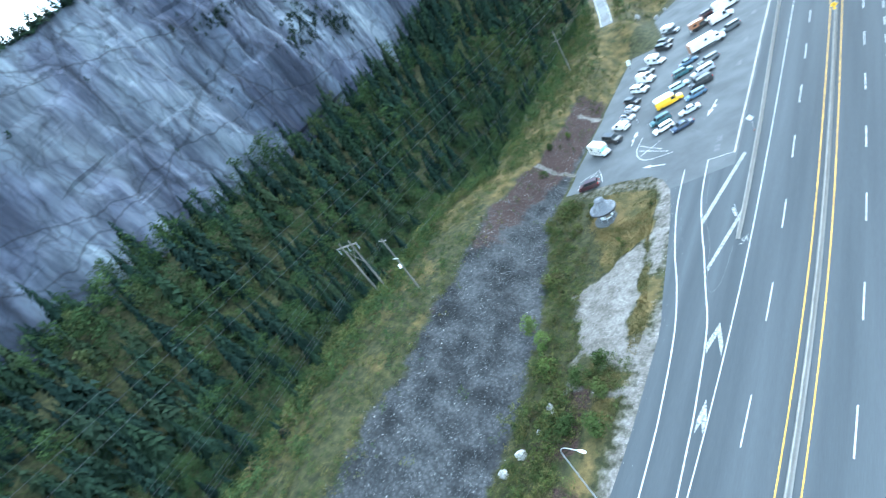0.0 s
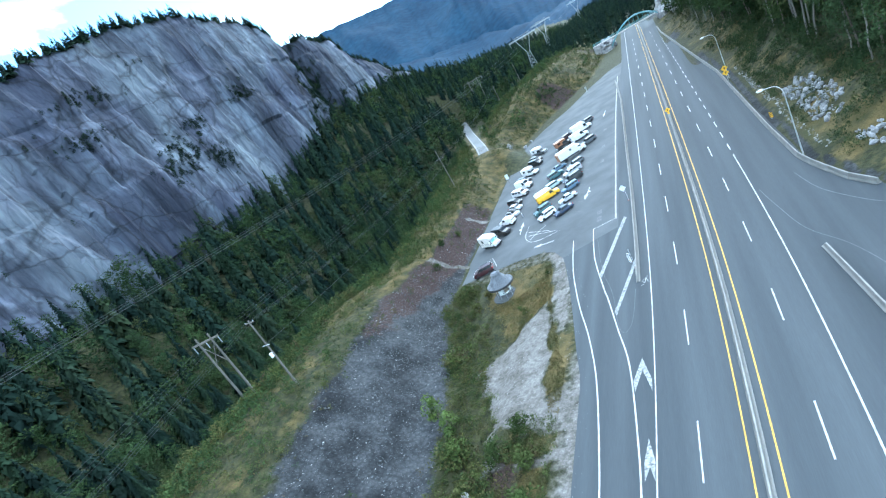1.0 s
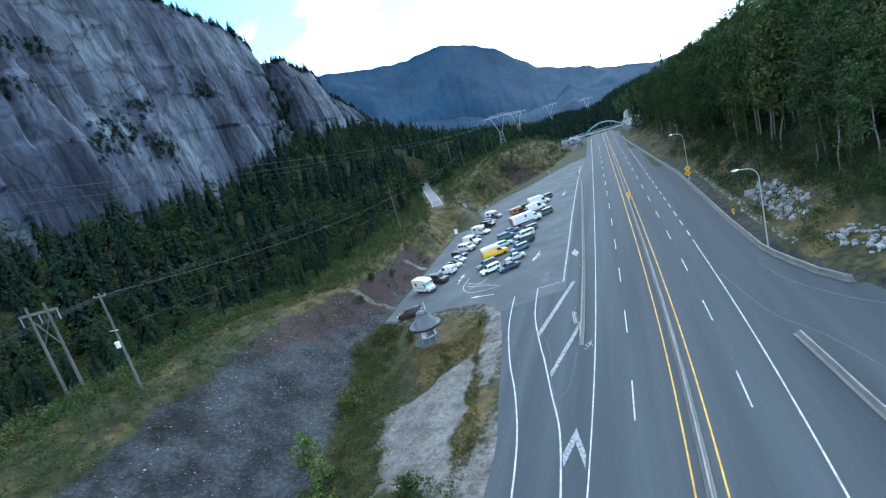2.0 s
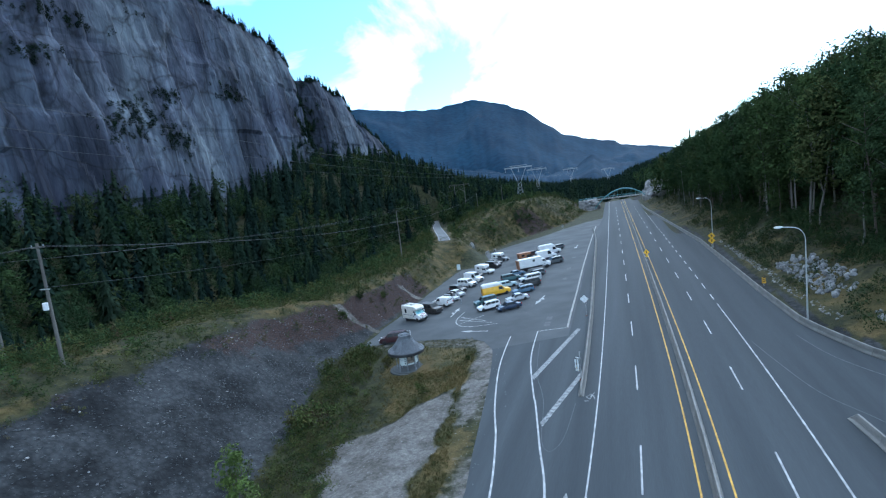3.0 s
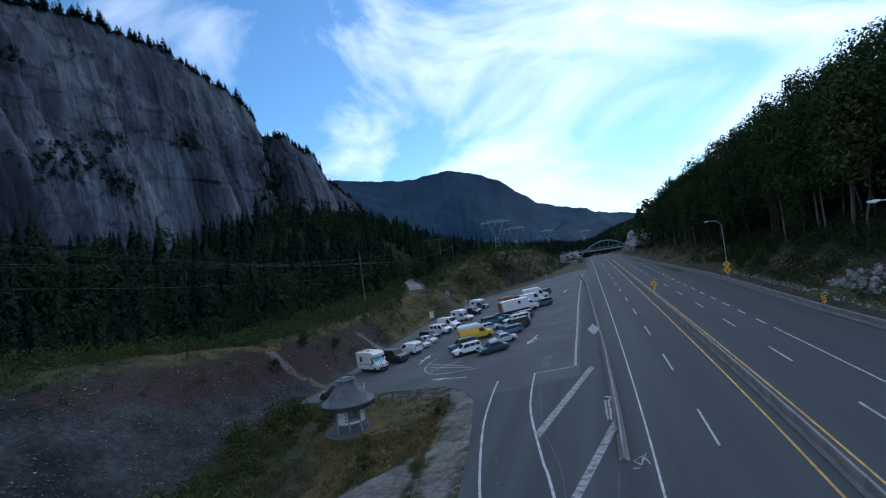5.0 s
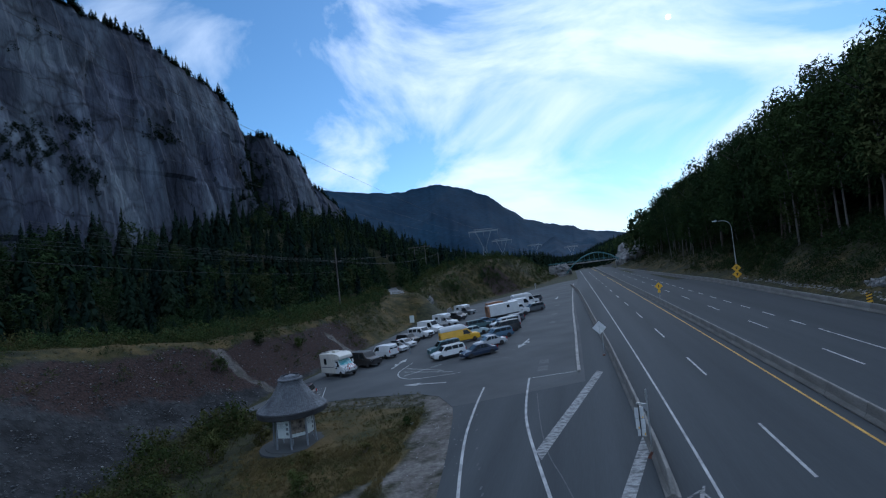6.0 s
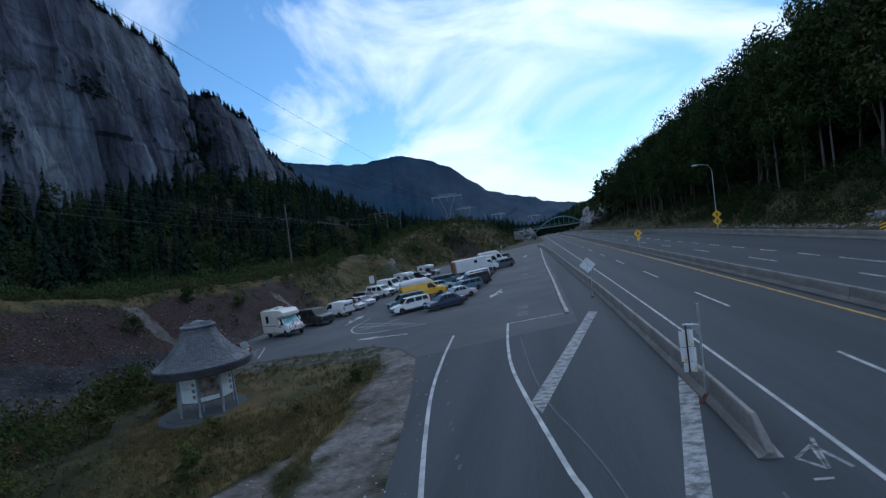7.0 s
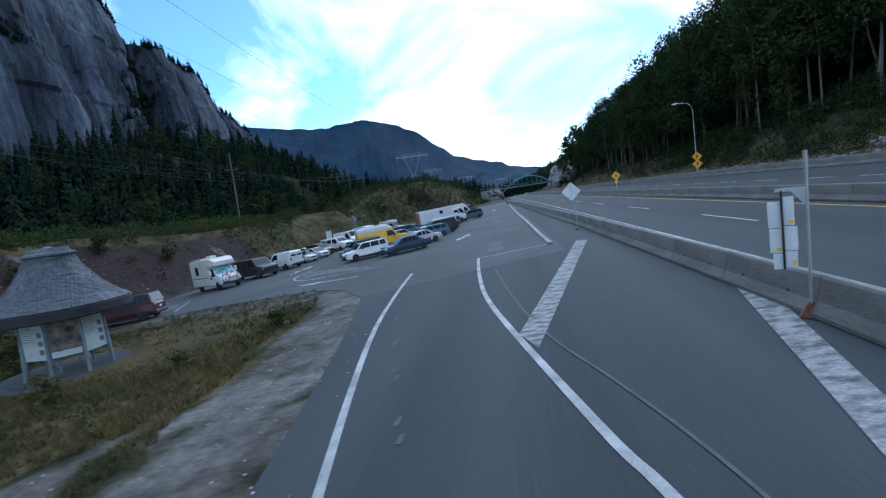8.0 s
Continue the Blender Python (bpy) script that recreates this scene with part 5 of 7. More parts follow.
def low_car(name, colour, label, category, L=4.6, W=1.78, H=1.45, shape="sedan", lower=None, rails=False, box=False):
    ob = thing(name, label, category)
    c, h = CAR_PAINT[colour], W / 2
    f, r = L / 2, -L / 2
    belt = H * 0.63
    hood = belt - 0.06 if shape != "sedan" else belt - 0.08
    deck = belt if shape != "sedan" else belt - 0.03
    st = [(r, ring(h * 0.86, 0.34, 0.5, deck - 0.12)), (r + 0.12, ring(h * 0.96, 0.27, 0.55, deck)), (r + 0.9, ring(h, 0.2, 0.6, deck + 0.01)),
          (0, ring(h, 0.2, 0.6, belt + 0.005)), (f - 1.25, ring(h, 0.2, 0.6, belt)), (f - 0.45, ring(h * 0.97, 0.24, 0.55, hood)), (f - 0.1, ring(h * 0.9, 0.3, 0.5, hood - 0.14)), (f, ring(h * 0.8, 0.36, 0.46, hood - 0.24))]
    part("body", loft(st), c, ob, smooth=False, bevel=0.04)
    if shape == "sedan":
        cabin(ob, c, h, belt, H, (r + 0.75, f - 1.15), (r + 1.45, f - 1.95), rails)
    elif shape == "hatch":
        cabin(ob, c, h, belt, H, (r + 0.15, f - 0.95), (r + 0.75, f - 1.75), rails)
    else:
        cabin(ob, c, h, belt, H, (r + 0.08, f - 1.05), (r + 0.24, f - 1.75), rails)
    for s in (-1, 1):
        block("sill_trim", ob, CAR_PAINT[lower] if lower else TRIM, (r + 0.6, f - 0.6, s * h - 0.02, s * h + 0.015, 0.2, 0.42 if lower else 0.30), "dark lower body trim")
    block("front_bumper", ob, TRIM if lower else c, (f - 0.08, f + 0.05, -h * 0.8, h * 0.8, 0.28, 0.5), "front bumper", 0.03)
    block("grille", ob, TRIM, (f - 0.02, f + 0.035, -h * 0.42, h * 0.42, 0.54, 0.66), "dark grille")
    block("rear_bumper", ob, TRIM if lower else c, (r - 0.07, r + 0.1, -h * 0.86, h * 0.86, 0.3, 0.52), "rear bumper", 0.03)
    lights(ob, f - 0.03, r, h, hood - 0.16, belt - 0.12)
    if box:
        part("roof_box", loft([(-0.9, ring(0.3, H + 0.06, H + 0.16, H + 0.3)), (0.5, ring(0.36, H + 0.06, H + 0.2, H + 0.38)), (1.0, ring(0.2, H + 0.06, H + 0.12, H + 0.2))]), CAR_PAINT["black"], ob, "black roof box")
    wheels(ob, (r + 0.85, f - 0.9), h, 0.33 if H < 1.6 else 0.36)
    return ob


def van(name, colour, label, category, L=5.3, W=2.0, H=2.1, nose=1.1, hightop="", glazed=False):
    ob = thing(name, label, category)
    c, h = CAR_PAINT[colour], W / 2
    f, r = L / 2, -L / 2
    belt = 1.22
    st = [(r, ring(h * 0.97, 0.42, 1.0, H - 0.1, 0.82)), (r + 0.15, ring(h, 0.36, 1.1, H, 0.84)), (f - nose - 0.75, ring(h, 0.32, 1.1, H, 0.84)),
          (f - nose + 0.02, ring(h, 0.32, 1.0, belt + 0.06, 0.92)), (f - 0.18, ring(h * 0.97, 0.36, 0.9, belt - 0.06, 0.93)), (f, ring(h * 0.93, 0.42, 0.8, belt - 0.17, 0.93))]
    part("body", loft(st), c, ob, bevel=0.05)
    xa, xb = f - nose - 0.70, f - nose
    pane("windscreen", ob, [(xb - 0.06, -h * 0.82, belt + 0.14), (xb - 0.06, h * 0.82, belt + 0.14), (xa + 0.04, h * 0.74, H - 0.1), (xa + 0.04, -h * 0.74, H - 0.1)], (0.8, 0, 0.5))
    for s in (-1, 1):
        def p(x, u):
            return (x, s * (h - (h * 0.16) * u), 1.1 + (H - 1.1) * u)
        pane("side_window", ob, [p(xa - 0.75, 0.16), p(xb - 0.28, 0.16), p(xa - 0.08, 0.80), p(xa - 0.75, 0.80)], (0, s, 0.15))
        if glazed:
            for k in range(2):
                x0 = r + 0.35 + k * (xa - 1.2 - r) / 2
                pane("side_window", ob, [p(x0, 0.2), p(x0 + 1.0, 0.2), p(x0 + 1.0, 0.78), p(x0, 0.78)], (0, s, 0.15))
        block("sill_trim", ob, TRIM, (r + 0.5, f - 0.6, s * h - 0.02, s * h + 0.012, 0.33, 0.44), "dark sill trim")
    for s in (-1, 1):
        pane("rear_window", ob, [(r - 0.003, s * 0.08, 1.35), (r - 0.003, s * h * 0.78, 1.35), (r + 0.02, s * h * 0.72, H - 0.3), (r + 0.02, s * 0.08, H - 0.3)], (-1, 0, 0.05))
    block("front_bumper", ob, TRIM, (f - 0.06, f + 0.08, -h * 0.86, h * 0.86, 0.36, 0.58), "dark front bumper", 0.03)
    block("grille", ob, TRIM, (f - 0.04, f + 0.04, -h * 0.55, h * 0.55, 0.64, 0.98), "dark grille")
    block("rear_bumper", ob, TRIM, (r - 0.1, r + 0.02, -h * 0.88, h * 0.88, 0.4, 0.56), "dark rear bumper", 0.02)
    lights(ob, f - 0.02, r - 0.005, h, 0.86, 1.05, 0.2)
    if hightop:
        top = CAR_PAINT[hightop]
        part("raised_roof", loft([(r + 0.05, ring(h * 0.84, H - 0.04, H + 0.3, H + 0.5, 0.86)), (r + 0.6, ring(h * 0.86, H - 0.04, H + 0.4, H + 0.68, 0.86)), (f - nose - 1.3, ring(h * 0.86, H - 0.04, H + 0.4, H + 0.66, 0.86)), (f - nose - 0.55, ring(h * 0.8, H - 0.04, H + 0.05, H + 0.12, 0.86))]), top, ob, "white raised camper roof", bevel=0.05)
        for s in (-1, 1):
            pane("roof_window", ob, [(-0.5, s * h * 0.845, H + 0.14), (0.5, s * h * 0.845, H + 0.14), (0.5, s * h * 0.83, H + 0.42), (-0.5, s * h * 0.83, H + 0.42)], (0, s, 0.1))
    wheels(ob, (r + 1.05, f - 0.95), h, 0.36)
    return ob


BIKE_RED = paint("bicycle_red", (0.50, 0.035, 0.03))


def motorhome(m):
    ob = thing("motorhome", "cream motorhome with a red bicycle on its front rack", "motorhome", m)
    c, w = CAR_PAINT["white"], CAR_PAINT["cream"]
    part("house", loft([(-3.1, ring(1.08, 0.5, 1.4, 2.75, 0.97)), (-3.0, ring(1.12, 0.45, 1.4, 2.85, 0.97)), (0.9, ring(1.12, 0.45, 1.4, 2.85, 0.97)), (0.95, ring(1.1, 0.45, 1.4, 2.75, 0.97))]), w, ob, "cream fibreglass house", bevel=0.06)
    part("overcab", loft([(0.9, ring(1.1, 2.0, 2.3, 2.84, 0.97)), (1.7, ring(1.08, 2.05, 2.35, 2.78, 0.95)), (2.25, ring(1.0, 2.15, 2.3, 2.5, 0.9))]), w, ob, "rounded over-cab bunk", bevel=0.05)
    part("cab", loft([(0.9, ring(1.0, 0.42, 1.1, 2.04, 0.86)), (1.45, ring(1.0, 0.42, 1.1, 2.06, 0.86)), (2.15, ring(1.0, 0.42, 1.0, 1.34, 0.92)), (2.85, ring(0.96, 0.45, 0.9, 1.12, 0.9)), (3.05, ring(0.88, 0.5, 0.8, 0.95, 0.9))]), c, ob, "white van cab", bevel=0.04)
    pane("windscreen", ob, [(2.12, -0.84, 1.40), (2.12, 0.84, 1.40), (1.52, 0.76, 2.0), (1.52, -0.76, 2.0)], (0.8, 0, 0.6), SHADE_FOIL, "windscreen with a turquoise reflective sunshade")
    for s in (-1, 1):
        pane("cab_window", ob, [(1.0, s * 0.985, 1.25), (1.95, s * 0.985, 1.25), (1.48, s * 0.9, 1.9), (1.0, s * 0.9, 1.9)], (0, s, 0.15))
        pane("house_window", ob, [(-1.9, s * 1.115, 1.55), (-1.2, s * 1.115, 1.55), (-1.2, s * 1.10, 2.3), (-1.9, s * 1.10, 2.3)], (0, s, 0))
        block("side_stripe", ob, STRIPE, (-2.8, 0.6, s * 1.122 - 0.012, s * 1.122 + 0.012, 1.18, 1.26), "dark curved side stripe")
        block("mirror", ob, c, (1.55, 1.7, s * 1.22 - 0.1, s * 1.22 + 0.1, 1.4, 1.8), "white door mirror", 0.02)
    pane("entry_door", ob, [(-0.3, -1.122, 0.55), (0.35, -1.122, 0.55), (0.35, -1.11, 2.3), (-0.3, -1.11, 2.3)], (0, -1, 0), w, "cream entry door")
    part("roof_air_conditioner", Mesh().box(-0.9, 0.2, -0.36, 0.36, 2.84, 3.1, 0.1), w, ob, "cream roof air conditioner", bevel=0.04)
    block("roof_vent", ob, w, (-2.2, -1.7, -0.3, 0.3, 2.84, 2.98), "cream roof vent", 0.03)
    rack = Mesh().tube([(-2.9, -0.9, 2.95), (-1.3, -0.9, 2.95), (-1.3, 0.9, 2.95), (-2.9, 0.9, 2.95), (-2.9, -0.9, 2.95)], 0.02, 6)
    part("roof_rack", rack, GALV, ob, "thin metal roof rack")
    block("front_bumper", ob, TRIM, (3.0, 3.14, -0.9, 0.9, 0.42, 0.62), "dark front bumper", 0.03)
    lights(ob, 3.03, -3.1, 1.05, 0.82, 1.0, 0.16)
    bike = Mesh().tube([(3.3, -0.35, 0.95), (3.3, 0.25, 1.0), (3.3, 0.1, 1.45), (3.3, -0.4, 1.4), (3.3, -0.35, 0.95), (3.3, 0.1, 1.45), (3.3, 0.7, 0.98), (3.3, 0.25, 1.0)], 0.034, 6)
    bike_ob = part("bicycle", bike, BIKE_RED, ob, "red mountain bicycle on the front rack")
    part("fork", Mesh().tube([(3.3, -0.3, 1.6), (3.3, -0.42, 1.5), (3.3, -0.64, 0.98)], 0.03, 6), BIKE_RED, bike_ob)
    for y in (-0.64, 0.72):
        t = Mesh()
        t.tube([(3.3, y + 0.33 * math.cos(a * math.tau / 16), 0.98 + 0.33 * math.sin(a * math.tau / 16)) for a in range(17)], 0.03, 6)
        part("bicycle_wheel", t, RUBBER, bike_ob, "thin black bicycle wheel")
    wheels(ob, (-1.9, 2.1), 1.0, 0.38)
    return ob


def box_truck(m):
    ob = thing("box_truck", "long white box truck with a brown wooden rear", "truck", m)
    w = CAR_PAINT["white"]
    part("cargo_box", loft([(-4.0, ring(1.2, 0.95, 2.0, 3.2, 0.99)), (2.1, ring(1.2, 0.95, 2.0, 3.2, 0.99))]), w, ob, "white cargo box", bevel=0.05)
    part("rear_wall", Mesh().box(-4.35, -4.0, -1.2, 1.2, 0.9, 3.05), WOOD_BROWN, ob, "brown plywood rear extension", bevel=0.03)
    part("cab", loft([(2.1, ring(1.05, 0.6, 1.4, 2.5, 0.86)), (2.9, ring(1.05, 0.6, 1.4, 2.5, 0.86)), (3.5, ring(1.02, 0.55, 1.2, 1.6, 0.9)), (4.35, ring(0.95, 0.55, 1.0, 1.35, 0.9))]), w, ob, "white cab", bevel=0.05)
    pane("windscreen", ob, [(3.46, -0.85, 1.7), (3.46, 0.85, 1.7), (2.97, 0.78, 2.4), (2.97, -0.78, 2.4)], (0.8, 0, 0.6))
    for s in (-1, 1):
        pane("cab_window", ob, [(2.25, s * 1.0, 1.6), (3.2, s * 1.0, 1.6), (2.9, s * 0.94, 2.3), (2.25, s * 0.94, 2.3)], (0, s, 0.12))
        pane("box_window", ob, [(-0.4, s * 1.2, 2.2), (0.2, s * 1.2, 2.2), (0.2, s * 1.195, 2.75), (-0.4, s * 1.195, 2.75)], (0, s, 0))
    block("chassis", ob, TRIM, (-4.1, 4.2, -0.5, 0.5, 0.5, 0.92), "dark chassis")
    block("front_bumper", ob, TRIM, (4.3, 4.45, -0.95, 0.95, 0.45, 0.7), "dark front bumper", 0.03)
    lights(ob, 4.34, -4.36, 1.0, 0.9, 1.0)
    wheels(ob, (-2.4, 3.3), 1.05, 0.45)
    return ob


def pickup_camper(name, colour, label, top="white"):
    ob = thing(name, label, "pickup")
    c, w, h = CAR_PAINT[colour], CAR_PAINT[top], 0.97
    part("body", loft([(-2.8, ring(h * 0.97, 0.5, 0.8, 1.12, 0.97)), (-0.6, ring(h, 0.42, 0.8, 1.12, 0.97)), (1.3, ring(h, 0.42, 0.8, 1.14, 0.95)), (2.5, ring(h * 0.96, 0.45, 0.8, 1.06, 0.92)), (2.75, ring(h * 0.9, 0.5, 0.75, 0.9, 0.9))]), c, ob, bevel=0.04)
    cabin(ob, c, h, 1.12, 1.85, (-0.6, 1.35), (-0.5, 0.65))
    part("camper", loft([(-3.0, ring(1.05, 1.1, 1.6, 2.6, 0.97)), (-0.7, ring(1.05, 1.1, 1.6, 2.65, 0.97)), (-0.65, ring(1.05, 1.9, 2.2, 2.65, 0.97)), (0.75, ring(1.0, 1.95, 2.2, 2.5, 0.95))]), w, ob, "white slide-in camper", bevel=0.05)
    for s in (-1, 1):
        pane("camper_window", ob, [(-2.2, s * 1.05, 1.6), (-1.3, s * 1.05, 1.6), (-1.3, s * 1.045, 2.1), (-2.2, s * 1.045, 2.1)], (0, s, 0))
    block("front_bumper", ob, GALV, (2.7, 2.86, -0.9, 0.9, 0.5, 0.68), "bright front bumper", 0.03)
    block("rear_bumper", ob, GALV, (-2.95, -2.78, -0.9, 0.9, 0.5, 0.66), "bright rear bumper", 0.03)
    lights(ob, 2.72, -2.8, h, 0.8, 0.95)
    wheels(ob, (-1.7, 1.85), h, 0.38)
    return ob


def parked(x, y, heading):
    """A pose on the sloping parking area."""
    s = math.atan(FALL)
    tilt = Matrix.Rotation(-s, 4, "Y")
    return Matrix.Translation((x, y, FALL * x + 0.03)) @ tilt @ Matrix.Rotation(radians(heading), 4, "Z")


def place(ob, x, y, heading, group="parked vehicles"):
    ob.matrix_world = parked(x, y, heading)
    tagged(ob, group=group)
    return ob


tagged(motorhome(parked(-39.9, 36.6, -32) @ Matrix.Diagonal((0.93, 1.02, 1.06, 1))), group="parked vehicles")
place(van("van", "brown", "dark brown passenger van parked beside a motorhome", "van", L=5.4, H=2.05, glazed=True), -38.3, 41.2, -30)
place(van("van", "white", "small white cargo van with rear doors", "van", L=4.9, W=1.9, H=1.95), -37.6, 46.3, 152)
place(low_car("hatchback", "silver", "silver hatchback with a black roof box", "car", 4.2, 1.78, 1.48, "hatch", box=True), -37.3, 50.8, -30)
place(low_car("hatchback", "silver", "silver hatchback parked in the west row", "car", 4.2, 1.78, 1.46, "hatch"), -37.2, 54.6, -30)
place(low_car("sport_utility", "brown", "dark brown sport utility parked in the west row", "car", 4.6, 1.85, 1.75, "suv"), -38.2, 58.8, -30)
place(van("camper_van", "white", "white camper van with a low raised roof", "van", L=5.4, H=2.0, glazed=True), -37.6, 64.4, -30)
place(van("van", "white", "tall white cargo van in the west row", "van", L=5.6, H=2.5), -37.4, 69.8, -30)
place(low_car("sport_utility", "black", "black sport utility in the west row", "car", 4.8, 1.9, 1.85, "suv"), -38.6, 75.0, -30)
place(pickup_camper("pickup_camper", "white", "white pickup carrying a white camper"), -37.0, 80.0, -30)
place(low_car("pickup_truck", "black", "black crew-cab truck in the west row", "car", 5.2, 1.95, 1.9, "suv"), -37.0, 88.6, -30)
place(low_car("sport_utility", "brown", "dark brown wagon in the west row", "car", 4.7, 1.85, 1.7, "suv"), -37.6, 93.0, -30)
place(pickup_camper("pickup_camper", "grey", "grey pickup carrying a white camper"), -37.2, 99.8, -30)
place(low_car("sport_utility", "maroon", "maroon sport utility parked beside the information kiosk", "car", 4.7, 1.86, 1.75, "suv", rails=True), -38.2, 22.9, -168)

place(low_car("sedan", "navy", "dark blue sedan at the end of the row", "car", 4.6, 1.78, 1.42, "sedan"), -21.2, 37.6, -146)
place(low_car("station_wagon", "white", "white wagon with dark lower trim and roof rails", "car", 4.5, 1.76, 1.6, "suv", lower="black", rails=True), -25.5, 39.0, -145)
place(low_car("sport_utility", "teal", "dark teal sport utility with red tail lamps", "car", 4.6, 1.85, 1.72, "suv", rails=True), -27.2, 43.2, -148)
place(low_car("sedan", "silver", "pale silver sedan in the east row", "car", 4.5, 1.76, 1.42, "sedan"), -20.9, 43.9, -152)
place(van("camper_van", "yellow", "yellow van with a long white raised roof", "van", L=6.1, W=2.05, H=2.1, hightop="white"), -26.9, 51.0, 27)
place(low_car("station_wagon", "blue", "slate blue wagon with roof rails", "car", 4.6, 1.78, 1.5, "suv", rails=True), -20.9, 50.4, -150)
place(low_car("sport_utility", "black", "large black sport utility in the east row", "car", 5.0, 1.95, 1.85, "suv"), -20.6, 55.6, -150)
place(low_car("station_wagon", "pale", "pale turquoise wagon in the middle row", "car", 4.6, 1.78, 1.5, "suv"), -26.2, 58.2, 28)
place(van("van", "silver", "silver passenger van in the east row", "van", L=5.1, W=1.95, H=1.85, glazed=True), -21.3, 61.2, -150)
place(low_car("sport_utility", "teal", "dark green sport utility in the middle row", "car", 4.6, 1.85, 1.75, "suv"), -26.8, 65.4, 28)
place(low_car("station_wagon", "grey", "grey wagon in the east row", "car", 4.6, 1.8, 1.55, "suv"), -21.0, 67.2, -150)
place(low_car("sedan", "blue", "slate blue sedan in the middle row", "car", 4.5, 1.76, 1.42, "sedan"), -26.6, 71.0, 28)
tagged(box_truck(parked(-23.0, 77.0, 26)), group="parked vehicles")
place(low_car("sport_utility", "grey", "grey sport utility near the box truck", "car", 4.6, 1.85, 1.7, "suv"), -18.4, 82.6, -150)
place(pickup_camper("pickup_truck", "brown", "brown pickup with a rusty load box", top="rust"), -27.4, 93.4, 28)
place(van("van", "white", "white delivery van far along the row", "van", L=5.8, H=2.5), -22.0, 92.5, 26)
place(low_car("sport_utility", "maroon", "dark maroon car far along the row", "car", 4.6, 1.8, 1.6, "suv"), -27.0, 101.5, 28)
place(van("camper_van", "white", "large white camper far along the row", "van", L=6.6, W=2.2, H=2.4, hightop="white"), -22.0, 100.5, 26)
place(low_car("sport_utility", "grey", "dark grey car at the far end of the row", "car", 4.6, 1.8, 1.6, "suv"), -20.8, 108.0, -150)

# ---- concrete barriers ----
def barrier_piece(length, nose=False):
    """A roadside barrier with sloped foot, along +x, with drain and lifting holes as dark recesses."""
    prof = [(-0.30, 0.0), (-0.30, 0.08), (-0.17, 0.30), (-0.09, 0.76), (-0.06, 0.81), (0.06, 0.81), (0.09, 0.76), (0.17, 0.30), (0.30, 0.08), (0.30, 0.0)]
    g = 0.003
    k = 0.18 if nose else 1.0
    st = [(g, [(y, z * k) for y, z in prof]), (g + 0.22, prof), (length - g, prof)]
    return loft(st)


BARRIER_MESH = {}


def barrier(name, points, label, piece=4.0, nose=False, holes=0):
    ob = thing(name, label, "barrier", kind="structure")
    line = [Vector(p) for p in points]
    cum = [0.0]
    for a, b in zip(line, line[1:]):
        cum.append(cum[-1] + (b - a).length)

    def at(d):
        x = np.interp(d, cum, [p.x for p in line])
        y = np.interp(d, cum, [p.y for p in line])
        return Vector((x, y, FALL * x + 0.018))
    n = int(cum[-1] // piece)
    for k in range(n):
        a, b = at(k * piece), at((k + 1) * piece)
        kind = "nose" if nose and k == 0 else "plain"
        if kind not in BARRIER_MESH:
            BARRIER_MESH[kind] = barrier_piece(1.0, kind == "nose").data("barrier_segment", CONCRETE)
        d = b - a
        m = Matrix.Translation(a) @ d.to_track_quat("X", "Z").to_matrix().to_4x4() @ Matrix.Diagonal((d.length, 1, 1, 1))
        seg = part("barrier_segment", BARRIER_MESH[kind], CONCRETE, ob, m=m)
        if k < holes and kind == "plain":
            for u in (0.25, 0.75):
                h = Mesh().rod((u, -0.175, 0.33), (u, -0.12, 0.33), 0.04, n=8)
                hm = part("drain_hole", h, BLACK, seg, "dark round lifting hole")
                hm.matrix_basis = Matrix.Translation((u, 0, 0)) @ Matrix.Diagonal((1 / d.length, 1, 1, 1)) @ Matrix.Translation((-u, 0, 0))
                hm2 = part("drain_hole", h, BLACK, seg, "dark round lifting hole")
                hm2.matrix_basis = Matrix.Translation((u, 0, 0)) @ Matrix.Diagonal((1 / d.length, -1, 1, 1)) @ Matrix.Translation((-u, 0, 0))
    return ob


barrier("parking_barrier", [(-5.40, -1.1), (-5.40, 4), (-5.52, 10), (-6.0, 30), (-6.9, 53), (-8.2, 90), (-9.2, 115), (-12.0, 153)], "grey concrete barrier between the parking and the highway", nose=True, holes=9)
barrier("median_barrier", [(bend(y) + 4.6, y) for y in range(-110, 301, 10)], "grey concrete median barrier between yellow lines", holes=0)
barrier("roadside_barrier", [(interp(y, EAST) - 0.9, y) for y in (2, 6, 11, 16, 24, 32, 58, 85, 112, 140, 175, 206, 235)], "low grey concrete barrier below the hillside")
barrier("side_road_barrier", [(15.1, -6.6), (15.6, -12), (16.2, -19), (17.4, -30), (19.5, -44)], "grey concrete barrier nose beside the side road", nose=True)

kerb = Mesh()
kl = [(-9.1, 22.6), (-9.3, 30), (-9.55, 44), (-10.2, 70), (-10.7, 100), (-11.0, 130), (-11.2, 160)]
for a, b in zip(kl, kl[1:]):
    pts = []
    for x, y in (a, b):
        z = FALL * x
        pts += [(x - 0.15, y, z), (x - 0.14, y, z + 0.16), (x + 0.13, y, z + 0.16), (x + 0.15, y, z)]
    kerb.add(pts, [(0, 1, 5, 4), (1, 2, 6, 5), (2, 3, 7, 6), (3, 2, 1, 0), (4, 5, 6, 7)])
structure("kerb", kerb, KERB, "worn pale concrete kerb beside the parking", "kerb")


